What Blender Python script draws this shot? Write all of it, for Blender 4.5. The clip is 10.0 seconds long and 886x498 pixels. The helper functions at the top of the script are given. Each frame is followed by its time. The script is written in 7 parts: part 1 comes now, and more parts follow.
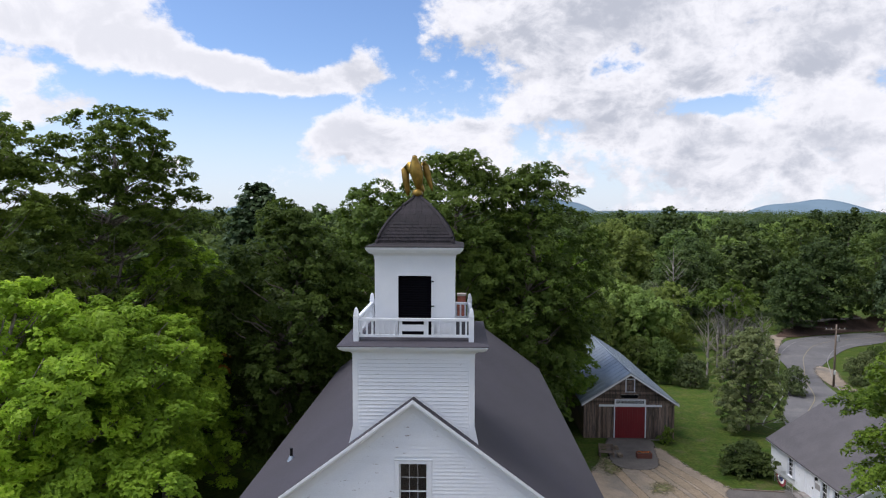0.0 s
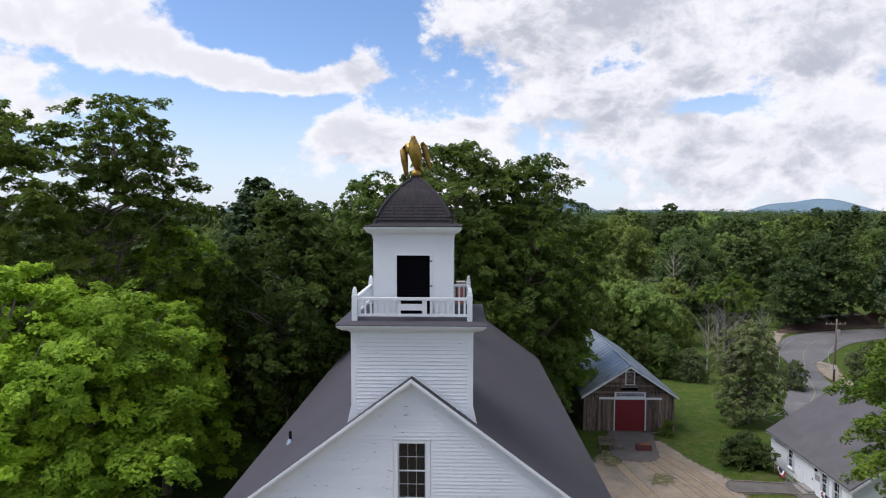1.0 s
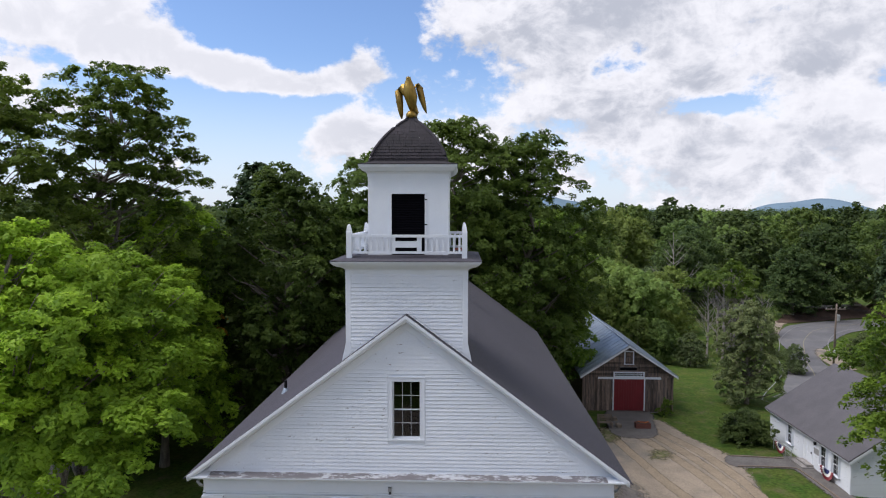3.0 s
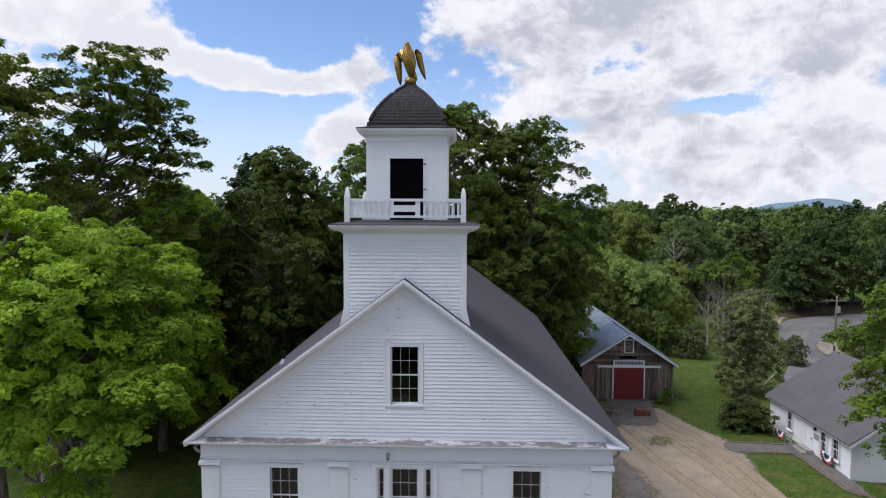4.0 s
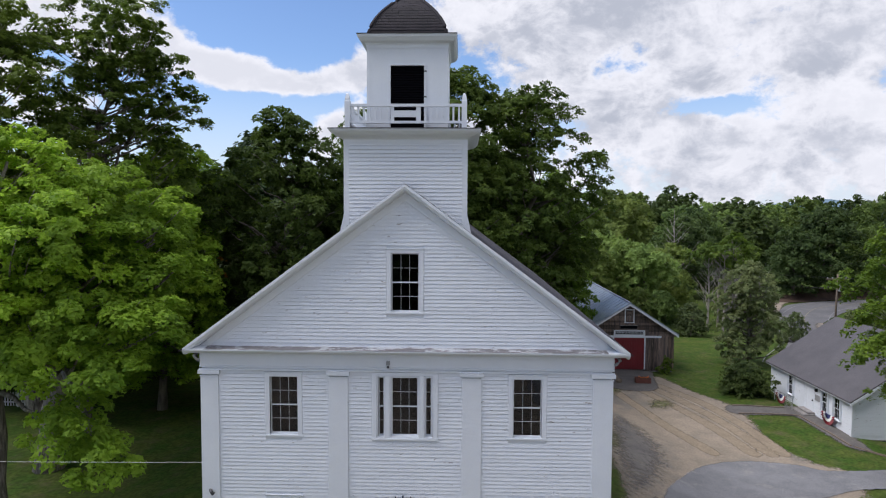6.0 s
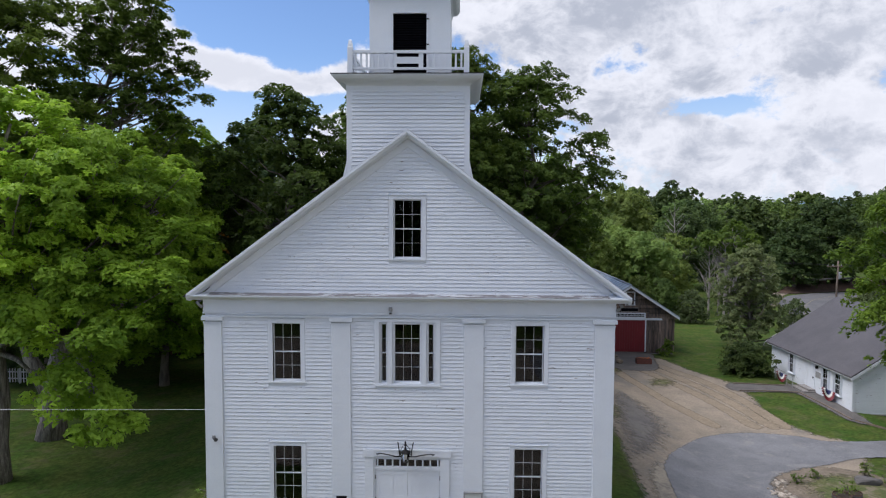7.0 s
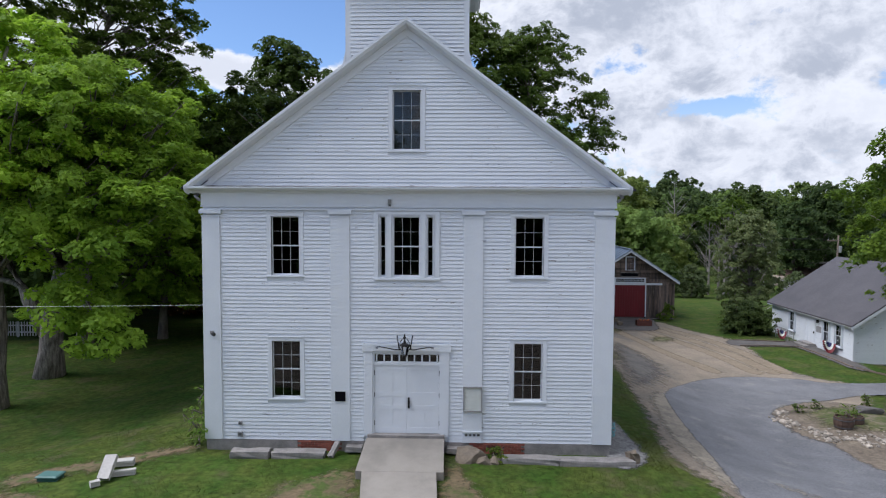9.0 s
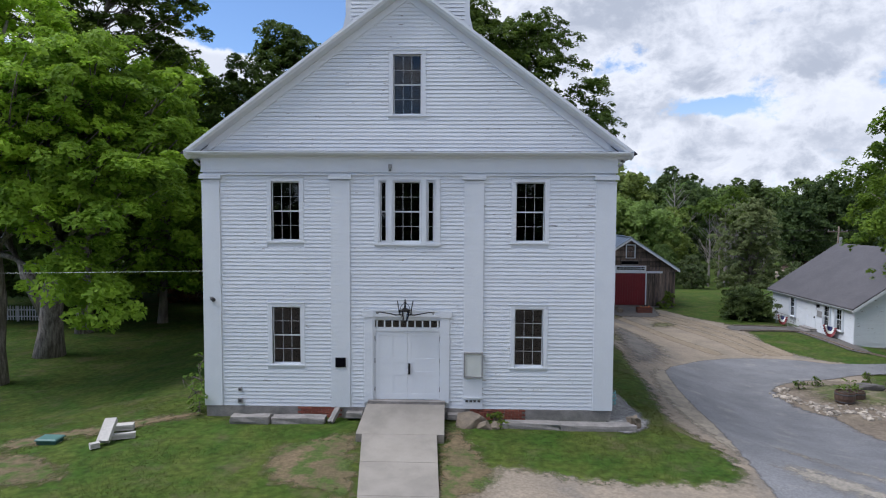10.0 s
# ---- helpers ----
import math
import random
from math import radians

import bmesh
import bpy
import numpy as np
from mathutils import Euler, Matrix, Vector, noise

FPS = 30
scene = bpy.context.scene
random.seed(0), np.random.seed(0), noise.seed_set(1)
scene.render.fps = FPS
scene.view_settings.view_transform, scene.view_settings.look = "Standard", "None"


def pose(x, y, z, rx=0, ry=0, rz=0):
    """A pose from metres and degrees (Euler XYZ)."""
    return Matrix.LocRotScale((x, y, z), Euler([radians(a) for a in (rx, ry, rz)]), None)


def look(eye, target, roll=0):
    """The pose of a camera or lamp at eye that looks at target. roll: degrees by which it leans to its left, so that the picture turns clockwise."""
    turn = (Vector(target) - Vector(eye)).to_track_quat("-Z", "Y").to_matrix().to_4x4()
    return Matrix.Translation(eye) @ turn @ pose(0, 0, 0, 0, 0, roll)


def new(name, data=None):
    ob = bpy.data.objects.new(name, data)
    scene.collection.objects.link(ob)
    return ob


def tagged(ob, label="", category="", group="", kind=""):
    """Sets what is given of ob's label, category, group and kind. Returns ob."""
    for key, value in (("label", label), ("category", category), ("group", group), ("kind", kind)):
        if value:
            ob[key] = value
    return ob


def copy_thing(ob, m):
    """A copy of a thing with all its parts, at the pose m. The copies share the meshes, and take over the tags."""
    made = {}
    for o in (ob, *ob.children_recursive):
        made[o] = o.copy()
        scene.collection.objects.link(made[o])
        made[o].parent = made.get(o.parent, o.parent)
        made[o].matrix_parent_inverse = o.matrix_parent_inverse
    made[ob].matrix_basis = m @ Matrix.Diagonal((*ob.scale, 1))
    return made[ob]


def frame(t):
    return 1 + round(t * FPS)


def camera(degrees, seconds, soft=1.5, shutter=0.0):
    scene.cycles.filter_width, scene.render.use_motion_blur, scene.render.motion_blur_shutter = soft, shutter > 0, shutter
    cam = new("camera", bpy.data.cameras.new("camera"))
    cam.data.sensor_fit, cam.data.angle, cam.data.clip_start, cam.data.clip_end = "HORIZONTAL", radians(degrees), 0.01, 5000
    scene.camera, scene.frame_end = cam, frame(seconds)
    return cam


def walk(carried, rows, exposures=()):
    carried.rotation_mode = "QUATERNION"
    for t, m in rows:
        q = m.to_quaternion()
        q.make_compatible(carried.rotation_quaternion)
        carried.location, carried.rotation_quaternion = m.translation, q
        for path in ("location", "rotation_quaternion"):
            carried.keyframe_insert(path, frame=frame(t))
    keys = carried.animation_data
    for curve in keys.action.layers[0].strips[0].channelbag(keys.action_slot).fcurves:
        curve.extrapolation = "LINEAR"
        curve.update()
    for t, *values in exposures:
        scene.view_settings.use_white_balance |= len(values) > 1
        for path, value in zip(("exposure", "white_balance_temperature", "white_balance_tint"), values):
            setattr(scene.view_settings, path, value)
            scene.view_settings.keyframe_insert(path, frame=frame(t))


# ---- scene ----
# ---- camera ----
cam = camera(70.0, 10.0, 1.15)
PATH = [
    (0, (1.362, -18.384, 17.773), (1.308, -16.388, 17.658), 0.1),
    (0.5, (1.364, -18.392, 17.51), (1.309, -16.396, 17.394), 0.1),
    (1, (1.428, -18.409, 17.181), (1.372, -16.413, 17.064), 0.1),
    (1.5, (1.508, -18.451, 16.803), (1.45, -16.455, 16.685), 0.1),
    (2, (1.541, -18.445, 16.317), (1.483, -16.45, 16.2), 0.1),
    (2.5, (1.567, -18.452, 15.814), (1.509, -16.457, 15.698), 0.1),
    (4, (1.657, -18.407, 14.287), (1.598, -16.411, 14.169), 0.2),
    (4.5, (1.646, -18.341, 13.676), (1.587, -16.346, 13.558), 0.3),
    (5, (1.661, -18.346, 12.991), (1.602, -16.35, 12.874), 0.3),
    (5.5, (1.664, -18.404, 12.281), (1.605, -16.409, 12.164), 0.3),
    (7, (1.603, -18.634, 9.95), (1.543, -16.638, 9.834), 0.3),
    (7.5, (1.588, -18.762, 9.138), (1.528, -16.767, 9.024), 0.3),
    (8, (1.588, -18.805, 8.312), (1.528, -16.809, 8.199), 0.3),
    (8.5, (1.614, -18.78, 7.503), (1.555, -16.784, 7.39), 0.3),
    (9, (1.628, -18.691, 6.734), (1.569, -16.696, 6.621), 0.3),
    (9.5, (1.624, -18.675, 6.049), (1.565, -16.679, 5.935), 0.3),
    (10, (1.617, -18.699, 5.722), (1.558, -16.703, 5.607), 0.3),
]
walk(cam, [(t, look(eye, target, roll)) for t, eye, target, roll in PATH], [(0.0, 0.04, 6330.0, 15.0), (5.0, -0.02, 6300.0, 15.0), (7.5, -0.06, 6080.0, 14.0), (10.0, 0.0, 5950.0, 13.0)])

# ---- world, sun, exposure ----
SUN_EL, SUN_AZ = 58.0, 263.0  # elevation, and degrees from straight ahead towards the right


class Nodes:
    """A small helper round a node tree."""

    def __init__(self, tree):
        self.tree = tree
        tree.nodes.clear()

    def add(self, kind, **values):
        node = self.tree.nodes.new(kind)
        for key, value in values.items():
            if key in node.inputs:
                node.inputs[key].default_value = value
        return node

    def link(self, a, b):
        self.tree.links.new(a, b)

    def math(self, op, a, b=0.0, clamp=False):
        node = self.tree.nodes.new("ShaderNodeMath")
        node.operation, node.use_clamp = op, clamp
        for n, v in enumerate((a, b)):
            if isinstance(v, (int, float)):
                node.inputs[n].default_value = v
            else:
                self.link(v, node.inputs[n])
        return node.outputs[0]

    def span(self, v, lo, hi, a=0.0, b=1.0):
        node = self.tree.nodes.new("ShaderNodeMapRange")
        node.interpolation_type = "SMOOTHSTEP"
        self.link(v, node.inputs[0])
        for n, value in enumerate((lo, hi, a, b)):
            node.inputs[n + 1].default_value = value
        return node.outputs[0]

    def noise(self, vec, scale, detail=4.0, rough=0.55, distortion=0.0):
        node = self.add("ShaderNodeTexNoise", Scale=scale, Detail=detail, Roughness=rough, Distortion=distortion)
        if vec is not None:
            self.link(vec, node.inputs["Vector"])
        return node.outputs["Fac"]

    def mix(self, fac, a, b, mode="MIX"):
        node = self.tree.nodes.new("ShaderNodeMix")
        node.data_type, node.blend_type = "RGBA", mode
        for n, v in ((0, fac), (6, a), (7, b)):
            if isinstance(v, (int, float)):
                node.inputs[n].default_value = v
            elif isinstance(v, tuple):
                node.inputs[n].default_value = (*v, 1.0)
            else:
                self.link(v, node.inputs[n])
        return node.outputs[2]


def make_world():
    world = bpy.data.worlds.new("sky")
    scene.world = world
    world.use_nodes = True
    n = Nodes(world.node_tree)
    sky = n.add("ShaderNodeTexSky")
    sky.sky_type, sky.sun_disc = "NISHITA", False
    sky.sun_elevation, sky.sun_rotation = radians(SUN_EL), radians(SUN_AZ)
    sky.air_density, sky.dust_density, sky.ozone_density = 1.0, 0.5, 2.6
    where = n.add("ShaderNodeTexCoord").outputs["Generated"]
    sep = n.add("ShaderNodeSeparateXYZ")
    n.link(where, sep.inputs[0])
    x, y, z = sep.outputs
    side = n.math("DIVIDE", x, n.math("MAXIMUM", y, 0.25))
    rise = n.math("DIVIDE", z, n.math("MAXIMUM", y, 0.25))
    # billows: the same noise at every bearing, drawn out sideways low down
    stretch = n.add("ShaderNodeMapping")
    n.link(where, stretch.inputs["Vector"])
    stretch.inputs["Scale"].default_value = (1.0, 1.0, 1.4)
    puffs = n.noise(stretch.outputs[0], 6.5, 12.0, 0.58)
    small = n.noise(stretch.outputs[0], 17.0, 8.0, 0.62)
    tiny = n.noise(stretch.outputs[0], 46.0, 6.0, 0.65)
    cover = n.math("ADD", n.math("MULTIPLY", n.math("SUBTRACT", puffs, 0.5), 1.35), n.math("MULTIPLY", n.math("SUBTRACT", small, 0.5), 0.68))
    cover = n.math("ADD", cover, n.math("MULTIPLY", n.math("SUBTRACT", tiny, 0.5), 0.20))
    # more open towards the left, closed towards the right
    cover = n.math("ADD", cover, n.span(side, -0.18, 0.06, -0.20, 0.13))
    cover = n.math("ADD", cover, n.span(y, -0.35, 0.1, 0.22, 0.0))
    for cx, cz, wx, wz, much in CLOUDS:
        dx = n.math("DIVIDE", n.math("SUBTRACT", side, cx), wx)
        dz = n.math("DIVIDE", n.math("SUBTRACT", rise, cz), wz)
        r2 = n.math("ADD", n.math("MULTIPLY", dx, dx), n.math("MULTIPLY", dz, dz))
        cover = n.math("ADD", cover, n.math("MULTIPLY", n.math("POWER", 2.718, n.math("MULTIPLY", r2, -1.0)), much))
    mask = n.span(cover, -0.02, 0.17)
    under = n.noise(stretch.outputs[0], 8.0, 10.0, 0.62, 0.4)
    shade = n.math("MULTIPLY", n.span(cover, 0.08, 0.42), n.span(under, 0.39, 0.61))
    shade = n.math("MULTIPLY", shade, n.span(side, -0.35, 0.15, 0.35, 1.0))
    shade = n.math("MAXIMUM", shade, n.math("MULTIPLY", n.span(cover, 0.06, 0.3), n.span(small, 0.44, 0.66, 0.0, 0.2)))
    # lit tops and shaded undersides of the billows
    lifted = n.add("ShaderNodeVectorMath")
    n.link(stretch.outputs[0], lifted.inputs[0])
    lifted.inputs[1].default_value = (0.012, 0.0, 0.045)
    above = n.noise(lifted.outputs[0], 6.5, 12.0, 0.58)
    above_small = n.noise(lifted.outputs[0], 17.0, 8.0, 0.62)
    relief = n.math("ADD", n.math("SUBTRACT", above, puffs), n.math("MULTIPLY", n.math("SUBTRACT", above_small, small), 0.16))
    billow = n.math("MULTIPLY", n.span(relief, -0.05, 0.17), n.span(side, -0.45, 0.0, 0.35, 0.8))
    shade = n.math("MAXIMUM", n.math("MULTIPLY", shade, 0.82), n.math("MULTIPLY", billow, 0.85))
    cloud = n.mix(shade, (0.94, 0.95, 0.97), (0.42, 0.46, 0.53))
    clear = n.add("ShaderNodeVectorMath")
    clear.operation = "SCALE"
    clear.inputs["Scale"].default_value = SKY
    n.link(sky.outputs[0], clear.inputs[0])
    haze = n.span(z, 0.0, 0.24, 0.72, 0.0)
    deep = n.mix(1.0, clear.outputs[0], (0.91, 0.98, 1.08), "MULTIPLY")
    blue = n.mix(haze, deep, (0.74, 0.83, 0.94))
    both = n.mix(mask, blue, cloud)
    back = n.add("ShaderNodeBackground", Strength=1.0)
    n.link(both, back.inputs[0])
    out = n.add("ShaderNodeOutputWorld")
    n.link(back.outputs[0], out.inputs[0])


SKY = 0.15
CLOUDS = [
    (0.310, 0.255, 0.085, 0.045, 0.16),
    (-0.64, 0.315, 0.14, 0.050, 1.0), (-0.50, 0.262, 0.08, 0.030, 0.75), (-0.41, 0.232, 0.08, 0.022, 0.72), (-0.32, 0.206, 0.09, 0.019, 0.72), (-0.235, 0.195, 0.045, 0.016, 0.5), (-0.72, 0.22, 0.06, 0.035, 0.6),
    (-0.155, 0.215, 0.05, 0.034, 0.62), (-0.17, 0.122, 0.09, 0.036, 0.72), (-0.255, 0.272, 0.035, 0.012, 0.28), (-0.47, 0.080, 0.05, 0.022, 0.5), (-0.69, 0.155, 0.05, 0.03, 0.5), (-0.60, 0.170, 0.06, 0.028, 0.5),
    (-0.28, 0.325, 0.12, 0.040, -0.6), (-0.36, 0.13, 0.13, 0.032, -0.55), (-0.09, 0.265, 0.018, 0.05, -0.25), (0.40, 0.166, 0.06, 0.018, -0.55), (0.25, 0.155, 0.09, 0.03, 0.25), (0.55, 0.24, 0.10, 0.05, 0.35), (0.60, 0.12, 0.12, 0.04, 0.2),
    (0.30, 0.31, 0.30, 0.07, 0.25), (0.45, 0.08, 0.35, 0.05, 0.10),
]
make_world()
sun = new("sun", bpy.data.lights.new("sun", "SUN"))
sun.data.energy, sun.data.angle, sun.data.color = 4.2, radians(42), (1.0, 0.96, 0.89)
sun.matrix_world = look((0, 0, 60), (-math.cos(radians(SUN_EL)) * math.sin(radians(SUN_AZ)), -math.cos(radians(SUN_EL)) * math.cos(radians(SUN_AZ)), 60 - math.sin(radians(SUN_EL))))


# ---- materials ----
def surface(name, base, rough=0.7, other=None, scale=3.0, amount=0.5, fine=0.0, fine_scale=60.0, bump=0.0, bump_scale=40.0, metal=0.0,
            each=0.0, stretch=(1, 1, 1), spec=0.5, peel=None, peel_at=(0.62, 0.66), peel_scale=2.0, dashes=False):
    """Two colours by large noise, grain by fine noise, a bump, a shift for each object, and peeled or stained spots."""
    m = bpy.data.materials.new(name)
    m.use_nodes = True
    n = Nodes(m.node_tree)
    geo = n.add("ShaderNodeNewGeometry").outputs["Position"]
    mapped = n.add("ShaderNodeMapping")
    n.link(geo, mapped.inputs["Vector"])
    mapped.inputs["Scale"].default_value = stretch
    vec = mapped.outputs[0]
    colour = n.mix(0.0, base, base)
    if other:
        fac = n.math("MULTIPLY", n.span(n.noise(vec, scale, 5.0, 0.6), 0.32, 0.68), amount)
        colour = n.mix(fac, base, other)
    if fine:
        grain = n.span(n.noise(vec, fine_scale, 3.0, 0.6), 0.25, 0.75, 1 - fine, 1 + fine)
        colour = scaled(n, colour, grain)
    if each:
        rnd = n.add("ShaderNodeObjectInfo").outputs["Random"]
        colour = scaled(n, colour, n.span(rnd, 0.0, 1.0, 1 - each, 1 + each))
    if peel:
        along = vec
        if dashes:
            long = n.add("ShaderNodeMapping")
            n.link(geo, long.inputs["Vector"])
            long.inputs["Scale"].default_value = (0.55, 1.0, 2.6)
            along = long.outputs[0]
        spots = n.span(n.noise(along, peel_scale, 8.0, 0.7), *peel_at)
        if dashes:
            spots = n.math("MULTIPLY", spots, n.span(n.noise(geo, 0.5, 2.0), 0.42, 0.54))
        colour = n.mix(spots, colour, peel)
    bsdf = n.add("ShaderNodeBsdfPrincipled", Roughness=rough, Metallic=metal)
    bsdf.inputs["Specular IOR Level"].default_value = spec
    n.link(colour, bsdf.inputs["Base Color"])
    if bump:
        b = n.add("ShaderNodeBump", Strength=bump, Distance=0.02)
        n.link(n.noise(vec, bump_scale, 4.0, 0.6), b.inputs["Height"])
        n.link(b.outputs[0], bsdf.inputs["Normal"])
    out = n.add("ShaderNodeOutputMaterial")
    n.link(bsdf.outputs[0], out.inputs[0])
    return m


def scaled(n, colour, fac):
    node = n.add("ShaderNodeVectorMath")
    node.operation = "SCALE"
    n.link(colour, node.inputs[0])
    n.link(fac, node.inputs["Scale"])
    return node.outputs[0]


def leaf_material(name, dark, light, through_light=0.35, glow=0.08):
    m = bpy.data.materials.new(name)
    m.use_nodes = True
    n = Nodes(m.node_tree)
    geo = n.add("ShaderNodeNewGeometry")
    big = n.noise(geo.outputs["Position"], 0.45, 3.0, 0.6)
    rnd = geo.outputs["Random Per Island"]
    own = n.add("ShaderNodeObjectInfo").outputs["Random"]
    fac = n.math("ADD", n.math("MULTIPLY", n.span(big, 0.3, 0.7), 0.55), n.math("MULTIPLY", rnd, 0.45))
    colour = n.mix(fac, dark, light)
    colour = scaled(n, colour, n.span(own, 0.0, 1.0, 0.82, 1.22))
    olive = n.math("FRACT", n.math("MULTIPLY", own, 7.31))
    colour = n.mix(olive, colour, n.mix(1.0, colour, (1.13, 0.985, 0.88), "MULTIPLY"))
    bsdf = n.add("ShaderNodeBsdfPrincipled", Roughness=0.55)
    bsdf.inputs["Specular IOR Level"].default_value = 0.14
    n.link(colour, bsdf.inputs["Base Color"])
    tr = n.add("ShaderNodeBsdfTranslucent")
    warm = n.mix(glow, scaled(n, colour, n.math("ADD", 0.0, 1.25)), (0.26, 0.36, 0.03))
    n.link(warm, tr.inputs[0])
    both = n.add("ShaderNodeMixShader")
    both.inputs[0].default_value = through_light
    n.link(bsdf.outputs[0], both.inputs[1])
    n.link(tr.outputs[0], both.inputs[2])
    out = n.add("ShaderNodeOutputMaterial")
    n.link(both.outputs[0], out.inputs[0])
    return m


def glass_material(name, gloss=0.0, tint=(0.36, 0.38, 0.40)):
    m = bpy.data.materials.new(name)
    m.use_nodes = True
    n = Nodes(m.node_tree)
    clear = n.add("ShaderNodeBsdfTransparent")
    clear.inputs[0].default_value = (*tint, 1)
    shine = n.add("ShaderNodeBsdfGlossy", Roughness=0.03)
    shine.inputs[0].default_value = (0.95, 0.97, 1.0, 1)
    fres = n.add("ShaderNodeFresnel", IOR=1.42)
    both = n.add("ShaderNodeMixShader")
    n.link(n.math("ADD", fres.outputs[0], gloss, True), both.inputs[0])
    n.link(clear.outputs[0], both.inputs[1])
    n.link(shine.outputs[0], both.inputs[2])
    out = n.add("ShaderNodeOutputMaterial")
    n.link(both.outputs[0], out.inputs[0])
    return m


def edged(name, base, other, scale, rough, fine, fine_scale, bump, reach=0.35, patches=None, patch_at=(0.55, 0.7), patch_scale=0.5):
    """A ground cover with a ragged, thinning rim, by the mesh's own distance from its edge."""
    m = bpy.data.materials.new(name)
    m.use_nodes = True
    n = Nodes(m.node_tree)
    pos = n.add("ShaderNodeNewGeometry").outputs["Position"]
    rim = n.add("ShaderNodeAttribute")
    rim.attribute_name = "rim"
    colour = n.mix(n.span(n.noise(pos, scale, 6.0, 0.6), 0.3, 0.7), base, other)
    if patches:
        colour = n.mix(n.span(n.noise(pos, patch_scale, 6.0, 0.65), *patch_at), colour, patches)
    colour = scaled(n, colour, n.span(n.noise(pos, fine_scale, 3.0, 0.7), 0.25, 0.75, 1 - fine, 1 + fine))
    bsdf = n.add("ShaderNodeBsdfPrincipled", Roughness=rough)
    bsdf.inputs["Specular IOR Level"].default_value = 0.25
    n.link(colour, bsdf.inputs["Base Color"])
    b = n.add("ShaderNodeBump", Strength=bump, Distance=0.03)
    n.link(n.noise(pos, fine_scale * 0.6, 4.0, 0.6), b.inputs["Height"])
    n.link(b.outputs[0], bsdf.inputs["Normal"])
    ragged = n.math("ADD", rim.outputs["Fac"], n.math("MULTIPLY", n.math("SUBTRACT", n.noise(pos, 3.0, 7.0, 0.7), 0.5), reach * 3.0))
    keep = n.span(ragged, reach * 0.45, reach * 1.55)
    clear = n.add("ShaderNodeBsdfTransparent")
    both = n.add("ShaderNodeMixShader")
    n.link(keep, both.inputs[0])
    n.link(clear.outputs[0], both.inputs[1])
    n.link(bsdf.outputs[0], both.inputs[2])
    out = n.add("ShaderNodeOutputMaterial")
    n.link(both.outputs[0], out.inputs[0])
    return m


WHITE = surface("white_clapboard_paint", (0.68, 0.712, 0.748), 0.55, (0.62, 0.650, 0.690), 0.9, 0.5, 0.05, 35, 0.15, 60, each=0.02, stretch=(0.7, 1, 1.6),
                peel=(0.23, 0.21, 0.20), peel_at=(0.628, 0.643), peel_scale=4.5, dashes=True)
TRIM = surface("white_trim_paint", (0.68, 0.712, 0.748), 0.5, (0.62, 0.650, 0.690), 1.5, 0.5, 0.03, 40, 0.1, 50)
PEELED = surface("peeling_white_paint", (0.50, 0.515, 0.54), 0.65, (0.36, 0.37, 0.39), 2.0, 0.6, 0.06, 40, 0.3, 50, stretch=(0.5, 1, 1), peel=(0.16, 0.15, 0.155), peel_at=(0.45, 0.50), peel_scale=5.0)
ROOF = surface("dark_grey_asphalt_shingle", (0.043, 0.040, 0.052), 0.9, (0.034, 0.032, 0.041), 0.5, 0.7, 0.28, 45, 0.5, 50)
DOME = surface("brown_grey_dome_shingle", (0.023, 0.019, 0.024), 0.9, (0.011, 0.010, 0.013), 3.0, 0.8, 0.3, 40, 0.5, 50, each=0.22)
# near-black for dark boards and plates, and for shade painted into openings
DARK = surface("near_black_paint_and_shade", (0.004, 0.004, 0.006), 0.9, spec=0.05)
BLACK = surface("black_wrought_iron", (0.015, 0.015, 0.016), 0.5, metal=0.6)
GOLD = surface("weathered_gilding", (0.34, 0.22, 0.045), 0.42, (0.15, 0.09, 0.025), 3.0, 0.7, 0.12, 20, 0.2, 20, metal=0.75)
GLASS = glass_material("window_glass", 0.012)
# the unlit room's darkness is put into this near-black colour
ROOM = surface("unlit_room_near_black", (0.012, 0.011, 0.011), 0.9, (0.007, 0.007, 0.007), 0.7, 0.6)
STONE = surface("granite_foundation", (0.27, 0.25, 0.235), 0.85, (0.16, 0.15, 0.14), 2.5, 0.8, 0.2, 40, 0.5, 30)
BRICK = surface("red_brick", (0.27, 0.085, 0.055), 0.85, (0.19, 0.06, 0.045), 5.0, 0.7, 0.15, 50, 0.3, 50, each=0.25)
CONCRETE = surface("pale_concrete", (0.270, 0.245, 0.212), 0.85, (0.185, 0.168, 0.145), 0.9, 0.8, 0.12, 50, 0.2, 40)
BARN = surface("weathered_barn_board", (0.205, 0.145, 0.112), 0.85, (0.048, 0.042, 0.042), 1.6, 0.9, 0.3, 12, 0.5, 20, each=0.5, stretch=(6, 6, 0.5),
               peel=(0.27, 0.20, 0.155), peel_at=(0.58, 0.70), peel_scale=1.3)
RED = surface("dark_red_door_paint", (0.175, 0.010, 0.016), 0.6, (0.13, 0.008, 0.012), 1.5, 0.6, 0.08, 20)
METAL = surface("blue_grey_metal_roofing", (0.37, 0.43, 0.50), 0.42, (0.26, 0.31, 0.37), 1.2, 0.7, 0.08, 12, 0.1, 10, metal=0.55, stretch=(1, 0.4, 1))
DEEP = leaf_material("deep_green_leaf", (0.044, 0.082, 0.018), (0.094, 0.150, 0.028), 0.40)
WOODDARK = leaf_material("dark_wood_leaf", (0.032, 0.058, 0.022), (0.080, 0.126, 0.036), 0.36)
WOODGREEN = leaf_material("wood_leaf", (0.048, 0.086, 0.026), (0.120, 0.182, 0.044), 0.40)
